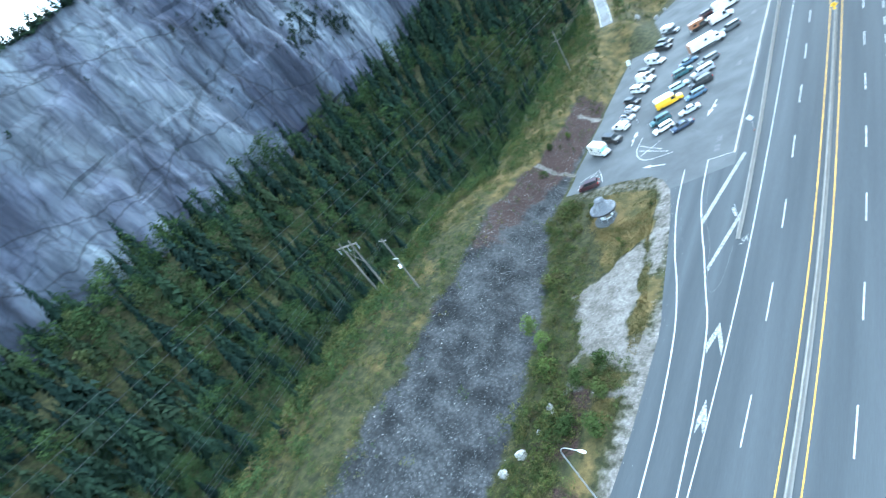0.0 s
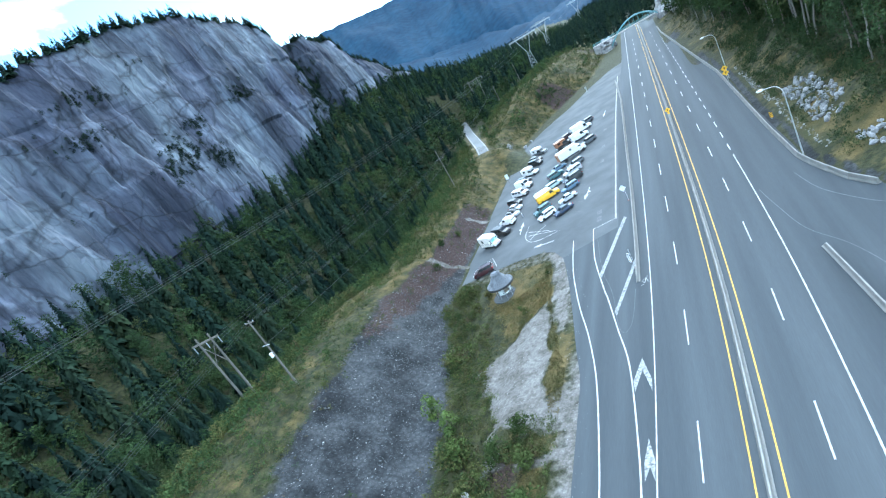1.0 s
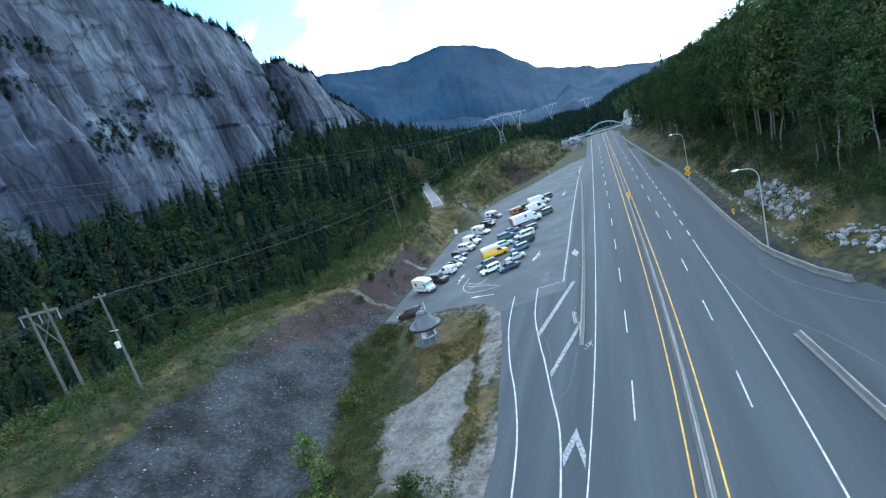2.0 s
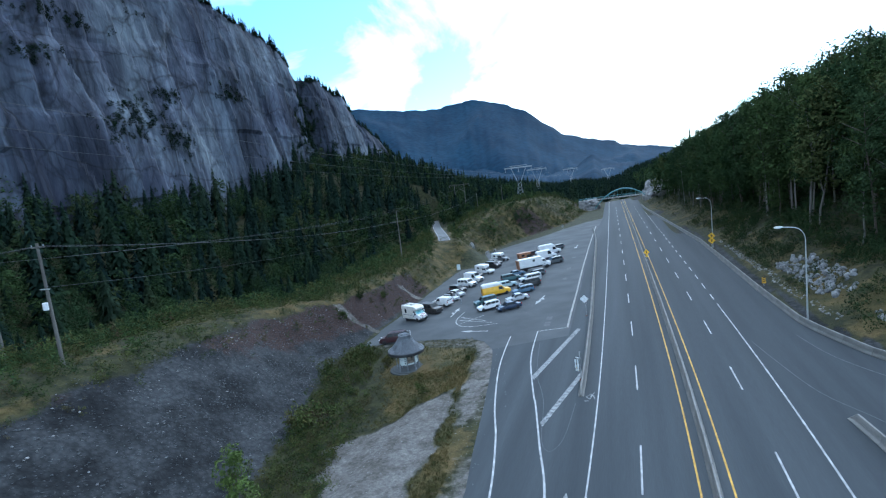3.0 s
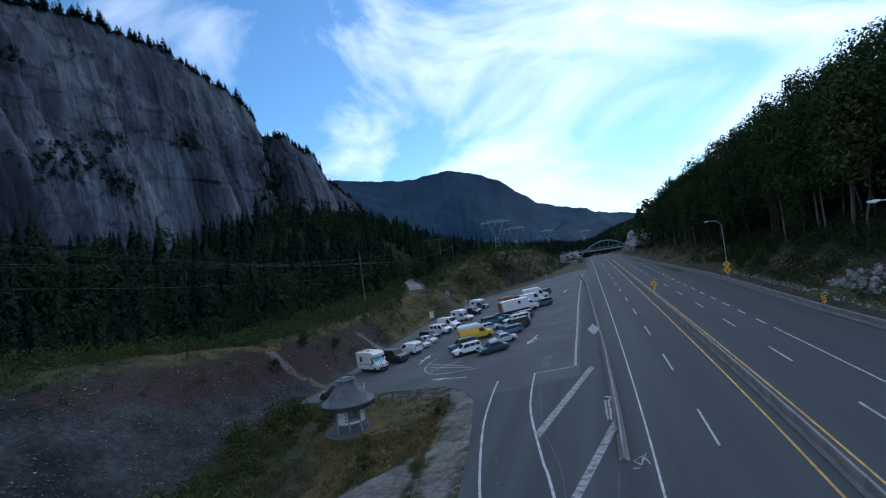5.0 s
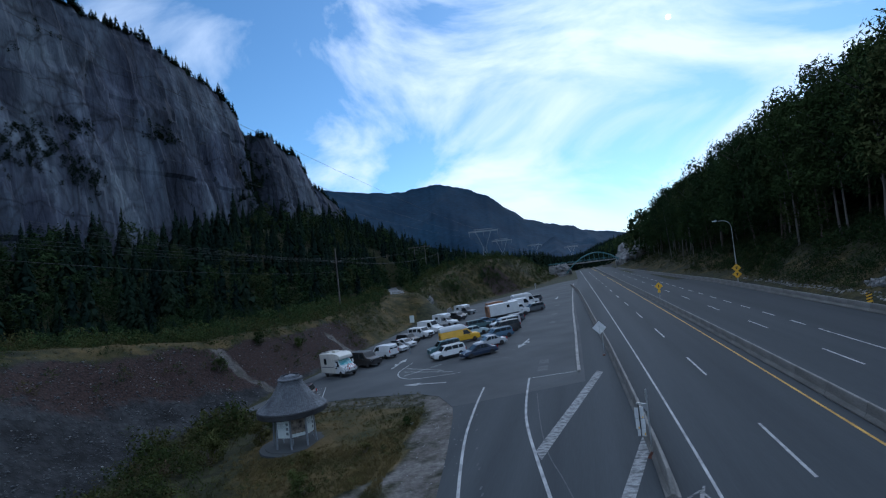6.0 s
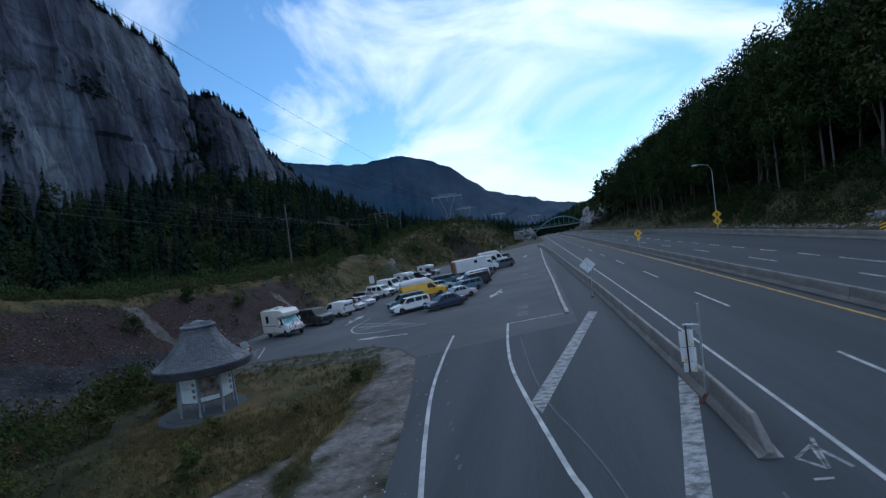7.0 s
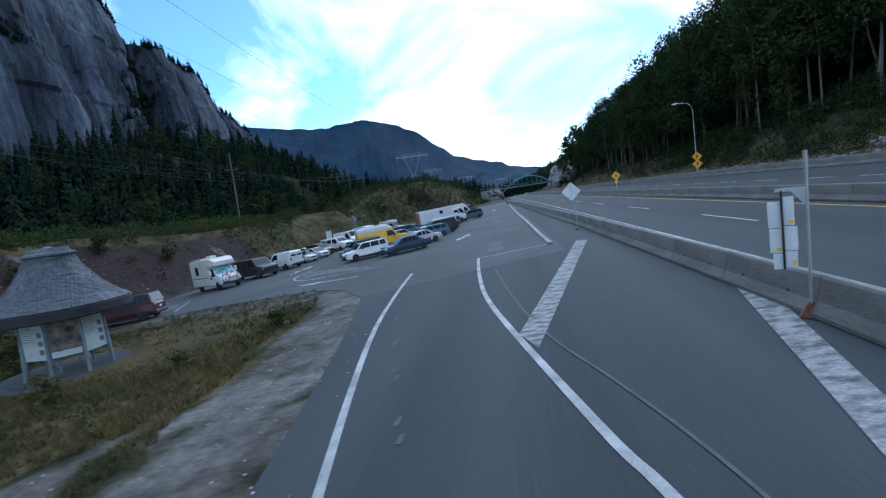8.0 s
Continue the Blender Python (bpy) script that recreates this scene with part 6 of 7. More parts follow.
# ---- information kiosk ----
SHINGLE = surf("cedar_shingle", (0.070, 0.077, 0.088), (0.150, 0.160, 0.178), 0.9, 0.85, 0.4, 12, random_tint=0.38, fine=(0.6, 1.15))
SLATE_DARK = surf("dark_fascia", (0.018, 0.019, 0.021), (0.036, 0.038, 0.041), 2, 0.7, 0.1, 20)
POST_GREY = surf("grey_painted_post", (0.16, 0.18, 0.20), (0.26, 0.28, 0.31), 2, 0.6, 0.1, 20)
PANEL_PALE = surf("pale_information_panel", (0.52, 0.58, 0.58), (0.66, 0.70, 0.69), 2.5, 0.4, 0, 10)
PANEL_PHOTO = surf("dark_photo_panel", (0.008, 0.009, 0.010), (0.26, 0.22, 0.18), 2.6, 0.35, 0, 10)
PANEL_INK = surf("panel_ink", (0.10, 0.12, 0.13), (0.18, 0.20, 0.21), 3, 0.5, 0, 10)
KX, KY = -29.6, 10.0
KZ = FALL * KX
kiosk = thing("information_kiosk", "round information kiosk with a flared shingle roof on grey posts", "kiosk", Matrix.Translation((KX - 0.15, KY, KZ)) @ Matrix.Diagonal((0.95, 0.95, 0.97, 1)))
slab = Mesh().turn([(2.7, -0.5), (2.7, 0.03), (2.66, 0.06), (2.25, 0.07), (2.23, 0.12), (0.05, 0.125)], 48)
part("slab", slab, ASPHALT_PARK, kiosk, "round grey concrete slab")
ROOF = ((0.80, 5.0), (0.95, 4.62), (1.16, 4.25), (1.42, 3.9), (1.72, 3.56), (2.03, 3.26), (2.33, 3.03), (2.60, 2.88))
inner = Mesh().turn([(r - 0.06, z - 0.05) for r, z in reversed(ROOF)] + [(0.05, 4.96)], 48)
part("roof_deck", inner, SLATE_DARK, kiosk, "dark roof boarding")
part("fascia", Mesh().turn([(2.42, 2.52), (2.60, 2.48), (2.67, 2.52), (2.69, 2.86), (2.46, 2.90)], 48), SLATE_DARK, kiosk, "dark curved fascia")
part("roof_cap", Mesh().turn([(0.88, 4.90), (1.0, 4.98), (0.98, 5.06), (0.55, 5.18), (0.42, 5.24), (0.03, 5.36)], 12), SHINGLE, kiosk, "ragged shingle cap with a small peak")


def shingle_mesh(w):
    m = Mesh()
    m.add([(-w / 2, 0, 0.0), (w / 2, 0, 0.0), (w / 2, 0.0, 0.06), (-w / 2, 0.0, 0.06), (-w / 2 * 0.93, 0.42, 0.0), (w / 2 * 0.93, 0.42, 0.0), (w / 2 * 0.93, 0.42, 0.012), (-w / 2 * 0.93, 0.42, 0.012)],
          [(0, 1, 2, 3), (3, 2, 6, 7), (0, 3, 7, 4), (1, 5, 6, 2), (4, 7, 6, 5), (0, 4, 5, 1)])
    return m


roof_len = [0.0]
for a, b in zip(ROOF, ROOF[1:]):
    roof_len.append(roof_len[-1] + math.hypot(b[0] - a[0], b[1] - a[1]))
rng_k = np.random.default_rng(3)
SHINGLES = {w: shingle_mesh(w) for w in (0.12, 0.15, 0.19)}
SHINGLE_DATA = {w: s.data("shingle", SHINGLE) for w, s in SHINGLES.items()}
other_shingles, made_shingles = Mesh(), 0
roof_part = part("roof", Mesh().turn([(r - 0.02, z - 0.02) for r, z in reversed(ROOF)], 48), SHINGLE, kiosk, "weathered grey shingle roof")
courses = 25
for c in range(courses):
    s = roof_len[-1] * (c + 1) / courses
    r = float(np.interp(s, roof_len, [p[0] for p in ROOF]))
    z = float(np.interp(s, roof_len, [p[1] for p in ROOF]))
    s2 = max(0.0, s - 0.26)
    r2 = float(np.interp(s2, roof_len, [p[0] for p in ROOF]))
    z2 = float(np.interp(s2, roof_len, [p[1] for p in ROOF]))
    slope = math.atan2(z2 - z, r - r2)
    n = max(10, round(math.tau * r / 0.152))
    for k in range(n):
        w = (0.12, 0.15, 0.19)[rng_k.integers(3)]
        a = (k + 0.5 * (c % 2) + rng_k.uniform(-0.12, 0.12)) * math.tau / n
        m = Matrix.Rotation(a, 4, "Z") @ Matrix.Translation((r + rng_k.uniform(-0.015, 0.015), 0, z)) @ Matrix.Rotation(radians(90), 4, "Z") @ Matrix.Rotation(slope, 4, "X") @ Matrix.Rotation(radians(rng_k.uniform(-3, 3)), 4, "Z")
        facing = math.cos(a - radians(-45))
        if facing > 0.80 and c > 6 and made_shingles < 300:
            part("shingle", SHINGLE_DATA[w], SHINGLE, roof_part, m=m)
            made_shingles += 1
        else:
            src = SHINGLES[w]
            other_shingles.add([m @ Vector(p) for p in src.v], src.f)
tagged(part("shingles", other_shingles, SHINGLE, roof_part, "weathered grey shingles"), kind="stuff")
for k in range(8):
    a = radians(22.5 + 45 * k - 45)
    part("post", Mesh().rod((1.62 * math.cos(a), 1.62 * math.sin(a), 0.1), (1.48 * math.cos(a), 1.48 * math.sin(a), 3.25), 0.075, 0.065, 10), POST_GREY, kiosk, "grey steel post")
    part("inner_post", Mesh().rod((0.9 * math.cos(a), 0.9 * math.sin(a), 0.2), (0.9 * math.cos(a), 0.9 * math.sin(a), 3.6), 0.05, n=8), POST_GREY, kiosk) if k % 2 else None
for k, (mat_, label) in enumerate(((PANEL_PALE, "pale information panel"), (PANEL_PHOTO, "dark photograph panel above a pale caption strip"), (PANEL_PALE, "white information panel with small dark pictures"), (PANEL_PALE, "pale information panel"))):
    a = radians(-90 + 45 * k)
    m = Matrix.Rotation(a, 4, "Z") @ Matrix.Translation((1.40, 0, 0))
    p = part("information_panel", Mesh().box(-0.03, 0.03, -0.52, 0.52, 0.92, 2.66), mat_, kiosk, label, m=m)
    part("panel_frame", Mesh().box(-0.04, 0.036, -0.55, -0.52, 0.89, 2.69).box(-0.04, 0.036, 0.52, 0.55, 0.89, 2.69).box(-0.04, 0.036, -0.52, 0.52, 0.89, 0.92).box(-0.04, 0.036, -0.52, 0.52, 2.66, 2.69), SLATE_DARK, p, "dark thin frame")
    if k == 1:
        part("caption_strip", Mesh().box(0.03, 0.036, -0.50, 0.50, 0.94, 1.18), PANEL_PALE, p, "pale caption strip")
    else:
        for j in range(9):
            y1 = -0.44 + 0.55 * (0.7 + 0.3 * ((j * 37) % 10) / 10)
            part("text_bar", Mesh().box(0.03, 0.034, -0.44, y1, 2.40 - 0.09 * j, 2.42 - 0.09 * j), PANEL_INK, p, "plain dark bar of small writing")
        for j in range(3):
            part("picture_bar", Mesh().box(0.03, 0.034, 0.22, 0.42, 1.15 + 0.34 * j, 1.35 + 0.34 * j), PANEL_INK, p, "small dark picture")


# ---- poles, lamps and signs ----
def on(x, y, h=0.0):
    return Vector((x, y, land(x, y) + h))


def lamp_post(x, y, reach, label, tall=11.3, turned=180):
    ob = thing("street_lamp", label, "street lamp", Matrix.Translation(on(x, y)) @ Matrix.Rotation(radians(turned), 4, "Z"), group="highway lamps")
    part("base", Mesh().box(-0.24, 0.24, -0.24, 0.24, -0.25, 0.12, 0.03), KERB, ob, "square concrete base")
    part("pole", Mesh().rod((0, 0, 0.1), (0, 0, tall - 1.6), 0.095, 0.06, 12), GALV, ob, "tapered galvanised pole")
    arc = [(reach * 0.55 * (1 - math.cos(a)), 0, tall - 1.6 + 1.5 * math.sin(a)) for a in np.linspace(0, math.pi / 2, 9)] + [(reach, 0, tall - 0.02)]
    part("arm", Mesh().tube(arc, 0.045, 8), GALV, ob, "curved galvanised arm")
    head = loft([(reach - 0.1, ring(0.07, tall - 0.06, tall, tall + 0.06)), (reach + 0.2, ring(0.15, tall - 0.12, tall, tall + 0.1)), (reach + 0.62, ring(0.13, tall - 0.12, tall - 0.02, tall + 0.06)), (reach + 0.78, ring(0.06, tall - 0.08, tall - 0.03, tall + 0.02))])
    h = part("head", head, SIGN_WHITE, ob, "pale lamp head", bevel=0.02)
    part("lens", Mesh().box(reach + 0.12, reach + 0.62, -0.11, 0.11, tall - 0.17, tall - 0.11), LAMP_CLEAR, h, "clear lamp lens")
    return ob


lamp_post(19.1, 16.4, 2.2, "tall grey street lamp behind the roadside barrier", 11.6, 172)
lamp_post(18.4, 75.2, 2.2, "tall grey street lamp farther along the highway", 11.6, 176)
lamp_post(-13.4, -43.0, 2.6, "tall grey street lamp beside the entry lane", 11.8, 0)


def diamond(size, thick=0.01, lean=0.0):
    m = Mesh()
    s = size / math.sqrt(2)
    c = 0.035
    pts = [(0, -s + c, -c), (0, -s + c, c), (0, -c, s - c), (0, c, s - c), (0, s - c, c), (0, s - c, -c), (0, c, -s + c), (0, -c, -s + c)]
    m.add([(thick, y, z) for _, y, z in pts] + [(-thick, y, z) for _, y, z in pts], [tuple(range(7, -1, -1)), tuple(range(8, 16))] + [(k, (k + 1) % 8, 8 + (k + 1) % 8, 8 + k) for k in range(8)])
    return m


def facing(x, y, tx, ty, z=0.0):
    """A pose whose +x axis looks level towards another place."""
    return Matrix.Translation((x, y, z)) @ Matrix.Rotation(math.atan2(ty - y, tx - x), 4, "Z")


warn = thing("warning_sign", "two yellow diamond warning signs stacked on one post", "road sign", facing(17.95, 73.6, 14, -60, FALL * 17.95 + 0.05))
part("post", Mesh().rod((-0.05, 0, -0.3), (-0.05, 0, 3.6), 0.045, n=8), GALV, warn, "galvanised post")
for z in (3.05, 1.95):
    p = part("sign_panel", diamond(1.05), SIGN_YELLOW, warn, "yellow diamond panel", m=Matrix.Translation((0.02, 0, z)))
    part("symbol", Mesh().box(0.012, 0.018, -0.1, 0.1, -0.25, 0.05).box(0.012, 0.018, -0.22, 0.22, 0.08, 0.2), BLACK, p, "black symbol")

med = thing("median_sign", "yellow diamond sign on a post in the median", "road sign", facing(3.9, 64.6, 0, -60, FALL * 3.9 + 0.05))
part("post", Mesh().rod((-0.05, 0, 0.5), (-0.05, 0, 3.1), 0.035, n=8), GALV, med, "galvanised post")
p = part("sign_panel", diamond(0.9), SIGN_YELLOW, med, "yellow diamond panel", m=Matrix.Translation((0.02, 0, 2.75)))
part("symbol", Mesh().box(0.012, 0.018, -0.08, 0.08, -0.22, 0.22), BLACK, p, "black symbol")
part("sign_panel", Mesh().box(-0.01, 0.012, -0.2, 0.2, 1.7, 2.15), SIGN_YELLOW, med, "small yellow plate", m=Matrix.Translation((0.02, 0, 0)))

mark = thing("hazard_marker", "yellow hazard marker with black slanting stripes", "road sign", facing(19.3, 36.2, 0, -60, land(19.3, 36.2)))
part("post", Mesh().rod((-0.03, 0, -0.3), (-0.03, 0, 1.25), 0.03, n=8), GALV, mark, "thin steel post")
mp = part("sign_panel", Mesh().box(-0.01, 0.012, -0.24, 0.24, 0.35, 1.3), SIGN_YELLOW, mark, "yellow panel")
for k in range(3):
    part("stripe", Mesh().add([(0.016, -0.24, 0.45 + 0.3 * k), (0.016, 0.24, 0.68 + 0.3 * k - 0.05), (0.016, 0.24, 0.82 + 0.3 * k - 0.05), (0.016, -0.24, 0.59 + 0.3 * k)], [(0, 1, 2, 3)]), BLACK, mp, "black slanting stripe")

dia = thing("diamond_sign", "pale back of a diamond sign clamped to the barrier", "road sign", facing(-6.45, 28.4, -10.4, -10, FALL * -6.45))
part("post", Mesh().tube([(-0.1, -0.25, 0.05), (-0.1, -0.22, 1.8), (-0.04, -0.1, 2.35)], 0.03, 8), GALV, dia, "bent steel post")
dp = part("sign_panel", diamond(0.95), SIGN_WHITE, dia, "pale aluminium back", m=Matrix.Translation((0.0, -0.42, 2.72)))
part("stiffener", Mesh().box(0.012, 0.03, -0.02, 0.02, -0.6, 0.6), GALV, dp, "thin stiffener bar")
part("bracket", Mesh().box(-0.28, 0.12, -0.4, -0.12, -0.02, 0.1, 0.02), RUST, dia, "dark bracket at the barrier's foot")

board = thing("route_sign", "pale backs of hanging sign plates on a steel post", "road sign", facing(-5.64, 2.95, -11.0, -8.5, FALL * -5.64 + 0.02) @ Matrix.Diagonal((1, 1, 1.05, 1)))
part("post", Mesh().rod((0, 0, 0.0), (0, 0.02, 3.05), 0.032, n=10), GALV, board, "galvanised tube post")
part("post_collar", Mesh().rod((0, 0.018, 2.7), (0, 0.02, 3.12), 0.042, n=10), GALV, board, "pale collar on the post")
part("arm", Mesh().box(-0.03, 0.03, -0.50, 0.0, 2.40, 2.46).add([(-0.02, 0.0, 2.40), (-0.02, -0.26, 2.42), (-0.02, 0.0, 2.1), (0.02, 0.0, 2.40), (0.02, -0.26, 2.42), (0.02, 0.0, 2.1)], [(0, 1, 2), (5, 4, 3), (0, 3, 4, 1), (1, 4, 5, 2), (2, 5, 3, 0)]), GALV, board, "short arm with a gusset")
part("hanger", Mesh().box(0.02, 0.05, -0.42, -0.38, 0.93, 2.42), BLACK, board, "dark hanger bar")
YELLOW_TAG = SIGN_YELLOW
for (y0, y1, z0, z1, tag) in ((0.42, 0.64, 1.72, 2.22, None), (0.20, 0.38, 1.76, 2.30, (0.22, 0.30, 1.79, 1.85)), (0.42, 0.63, 1.24, 1.70, (0.44, 0.52, 1.27, 1.34)), (0.16, 0.38, 1.28, 1.74, None), (0.42, 0.58, 0.92, 1.22, None), (0.18, 0.38, 0.95, 1.26, (0.20, 0.25, 1.0, 1.1))):
    p = part("sign_plate", Mesh().box(-0.008, 0.008, -y1, -y0, z0, z1), SIGN_WHITE, board, "pale aluminium plate", bevel=0.006)
    if tag:
        part("tag", Mesh().box(0.008, 0.012, -tag[1], -tag[0], tag[2], tag[3]), YELLOW_TAG, p, "small yellow tag")
part("bracket", Mesh().add([(-0.1, -0.22, 0.0), (0.14, -0.22, 0.0), (0.14, 0.24, 0.0), (-0.1, 0.24, 0.0), (0.0, 0.0, 0.34)], [(3, 2, 1, 0), (0, 1, 4), (1, 2, 4), (2, 3, 4), (3, 0, 4)]), RUST, board, "rusty triangular foot bracket")

bollard = thing("bollard", "short grey post at the tip of the painted island", "bollard", Matrix.Translation((-33.6, 46.6, FALL * -33.6)))
part("post", Mesh().rod((0, 0, 0.0), (0, 0, 1.05), 0.09, 0.09, 12), POST_GREY, bollard, "grey tube")
part("cap", Mesh().turn([(0.095, 0), (0.09, 0.05), (0.03, 0.08)], 12, (0, 0, 1.05)), SIGN_WHITE, bollard, "pale cap")
info = thing("parking_sign", "pale parking sign board on a post by the bank", "road sign", facing(-46.2, 84.0, -20, 20, land(-46.2, 84)))
part("post", Mesh().rod((0, 0, -0.3), (0, 0, 2.4), 0.05, n=8), WOOD_POLE, info, "wooden post")
part("sign_panel", Mesh().box(0.05, 0.08, -0.5, 0.5, 1.5, 3.1), PANEL_PALE, info, "pale blue board")
meter = thing("exit_sign", "small yellow square sign where the parking ends", "road sign", facing(-25.2, 166, -15, 40, land(-25.2, 166)))
part("post", Mesh().rod((0, 0, -0.3), (0, 0, 1.8), 0.05, n=8), GALV, meter, "steel post")
part("sign_panel", Mesh().box(0.05, 0.07, -0.4, 0.4, 1.4, 2.2), LINE_WHITE, meter, "pale board")


# ---- power line ----
def pole(x, y, tall, label, arms=(), name="utility_pole", gear=False, turned=0):
    ob = thing(name, label, "utility pole", Matrix.Translation(on(x, y)) @ Matrix.Rotation(radians(turned), 4, "Z"), group="utility poles")
    part("shaft", Mesh().rod((0, 0, -0.8), (0, 0, tall), 0.19, 0.12, 10), WOOD_POLE, ob, "weathered wooden shaft")
    for z, w in arms:
        part("crossarm", Mesh().box(-w, w, -0.07, 0.07, tall - z - 0.07, tall - z + 0.07), WOOD_POLE, ob, "wooden crossarm")
        for s in (-0.9, 0.9):
            part("insulator", Mesh().turn([(0.03, 0), (0.07, 0.04), (0.03, 0.1), (0.06, 0.15), (0.02, 0.2)], 8, (s * w, 0, tall - z + 0.07)), POST_GREY, ob, "grey insulator")
    if gear:
        part("transformer", Mesh().turn([(0.2, 0), (0.24, 0.03), (0.24, 0.72), (0.2, 0.76)], 14, (0.0, -0.42, tall - 6.6)), SIGN_WHITE, ob, "pale transformer can")
        part("switch", Mesh().box(-0.7, 0.7, -0.2, -0.1, tall - 4.6, tall - 4.5), GALV, ob, "pale switch gear")
    return ob


def h_frame(x, y, tall, label, gap=4.2, turned=0):
    ob = thing("h_frame_pole", label, "utility pole", Matrix.Translation(on(x, y)) @ Matrix.Rotation(radians(turned), 4, "Z"), group="utility poles")
    for s in (-1, 1):
        part("shaft", Mesh().rod((s * gap / 2, 0, -1.5), (s * gap / 2, 0, tall), 0.22, 0.14, 10), WOOD_POLE, ob, "weathered wooden shaft")
    part("crossarm", Mesh().box(-gap * 1.05, gap * 1.05, -0.1, 0.1, tall - 1.2, tall - 0.9), WOOD_POLE, ob, "long wooden crossarm")
    for a, b in ((-1, 1), (1, -1)):
        part("brace", Mesh().rod((a * gap / 2, 0.16 * a, tall - 1.4), (b * gap / 2, 0.16 * a, tall - 5.4), 0.06, n=6), WOOD_POLE, ob, "diagonal brace")
    for s in (-1, 0, 1):
        part("insulator", Mesh().rod((s * gap, 0, tall - 2.4), (s * gap, 0, tall - 1.2), 0.07, n=8), POST_GREY, ob, "hanging insulator string")
    return ob


pole(-63.2, 82.8, 14.2, "weathered wooden utility pole above the bank", arms=((3.2, 1.3),))
pole(-53.6, -18.6, 12.6, "weathered wooden utility pole with a transformer", arms=((0.4, 1.0),), gear=True)
h_frame(-66.0, -18.0, 14.0, "two-legged wooden power pole on the bank", 2.6, 14)
h_frame(-93.6, 240.0, 23.8 - land(-93.6, 240), "two-legged wooden power pole above the scrub", 6.0, 10)
pole(-71.7, 200.0, 17.3 - land(-71.7, 200), "plain wooden utility pole above the scrub")
pole(-71.0, 255.0, 19.5 - land(-71, 255), "plain wooden utility pole on the mound")


def tower(x, y, tall, label, wide=7.0, turned=0):
    ob = thing("lattice_tower", label, "power pylon", Matrix.Translation(on(x, y)) @ Matrix.Rotation(radians(turned), 4, "Z"), group="lattice towers")
    waist = tall * 0.55
    for s in (-1, 1):
        for d in (-1, 1):
            part("leg", Mesh().tube([(s * wide * 0.30, d * 1.6, -2), (s * wide * 0.10, d * 0.6, waist), (s * wide * 0.52, d * 0.5, tall * 0.93)], 0.15, 5), STEEL_TOWER, ob)
    lace = Mesh()
    for k in range(6):
        t0, t1 = k / 6, (k + 1) / 6
        for s in (-1, 1):
            for d in (-1, 1):
                x0, x1 = wide * (0.30 - 0.20 * t0), wide * (0.30 - 0.20 * t1)
                lace.rod((s * x0, d * (1.6 - t0), waist * t0), (-s * x1, d * (1.6 - t1), waist * t1), 0.07, n=4)
                u0, u1 = wide * (0.10 + 0.42 * t0), wide * (0.10 + 0.42 * t1)
                h0, h1 = waist + (tall * 0.93 - waist) * t0, waist + (tall * 0.93 - waist) * t1
                lace.rod((s * u0, d * 0.6, h0), (s * u1, -d * 0.5, h1), 0.06, n=4)
    tagged(part("lacing", lace, STEEL_TOWER, ob, "grey lattice bracing"), kind="stuff")
    part("crossarm", Mesh().box(-wide, wide, -0.35, 0.35, tall * 0.93, tall * 0.96).box(-wide * 0.62, wide * 0.62, -0.2, 0.2, tall * 0.99, tall), STEEL_TOWER, ob, "long lattice crossarm")
    for s in (-0.95, 0.0, 0.95):
        part("insulator", Mesh().rod((s * wide, 0, tall * 0.83), (s * wide, 0, tall * 0.93), 0.12, n=6), POST_GREY, ob, "insulator string")
    return ob


tower(-62.5, 272, 24.0, "grey steel lattice power tower on the mound", 9.0, 12)
tower(-74, 420, 26.0, "grey steel lattice power tower farther down the valley", 9.0, 12)
tower(-62, 620, 26.0, "distant grey steel lattice power tower", 9.0, 8)
tower(-18, 700, 24.0, "distant grey steel lattice power tower", 9.0, 0)


def cable(name, a, b, sag, r, label):
    a, b = Vector(a), Vector(b)
    path = [a.lerp(b, t) - Vector((0, 0, 4 * sag * t * (1 - t))) for t in np.linspace(0, 1, 25)]
    pts = [p + Vector((r * math.cos(k * 1.2566), 0, r * math.sin(k * 1.2566))) for p in path for k in range(5)]
    faces = [(i * 5 + k, i * 5 + (k + 1) % 5, i * 5 + 5 + (k + 1) % 5, i * 5 + 5 + k) for i in range(len(path) - 1) for k in range(5)]
    single(name, Mesh().add(pts, faces), WIRE, label, "power line", group="power lines")


for dx in (-2.7, 0.0, 2.7):
    cable("power_cable", (-66.0 + dx * 0.9, -18.0, land(-66, -18) + 12.2), (-93.6 + dx * 2, 240.0, 21.4), 5.0, 0.015, "thin power cable strung along the bank")
    cable("power_cable", (-66.0 + dx * 0.9, -18.0, land(-66, -18) + 12.2), (-60.0 + dx, -150.0, 24), 2.5, 0.015, "thin power cable strung along the bank")
for dx in (-1.0, 0.0, 1.0):
    cable("power_cable", (-53.6 + dx, -18.6, land(-53.6, -18.6) + 12.3), (-63.2 + dx, 82.8, land(-63.2, 82.8) + 11.2), 1.6, 0.013, "thin service cable between wooden poles")
    cable("power_cable", (-63.2 + dx, 82.8, land(-63.2, 82.8) + 11.2), (-71.7 + dx * 0.3, 200.0, 16.9), 2.2, 0.013, "thin service cable between wooden poles")
    cable("power_cable", (-53.6 + dx, -18.6, land(-53.6, -18.6) + 12.3), (-44 + dx, -130.0, 22), 1.8, 0.013, "thin service cable between wooden poles")
cable("power_cable", (-53.6, -18.6, land(-53.6, -18.6) + 8.2), (-63.2, 82.8, land(-63.2, 82.8) + 8.6), 1.5, 0.017, "thicker telephone cable between wooden poles")
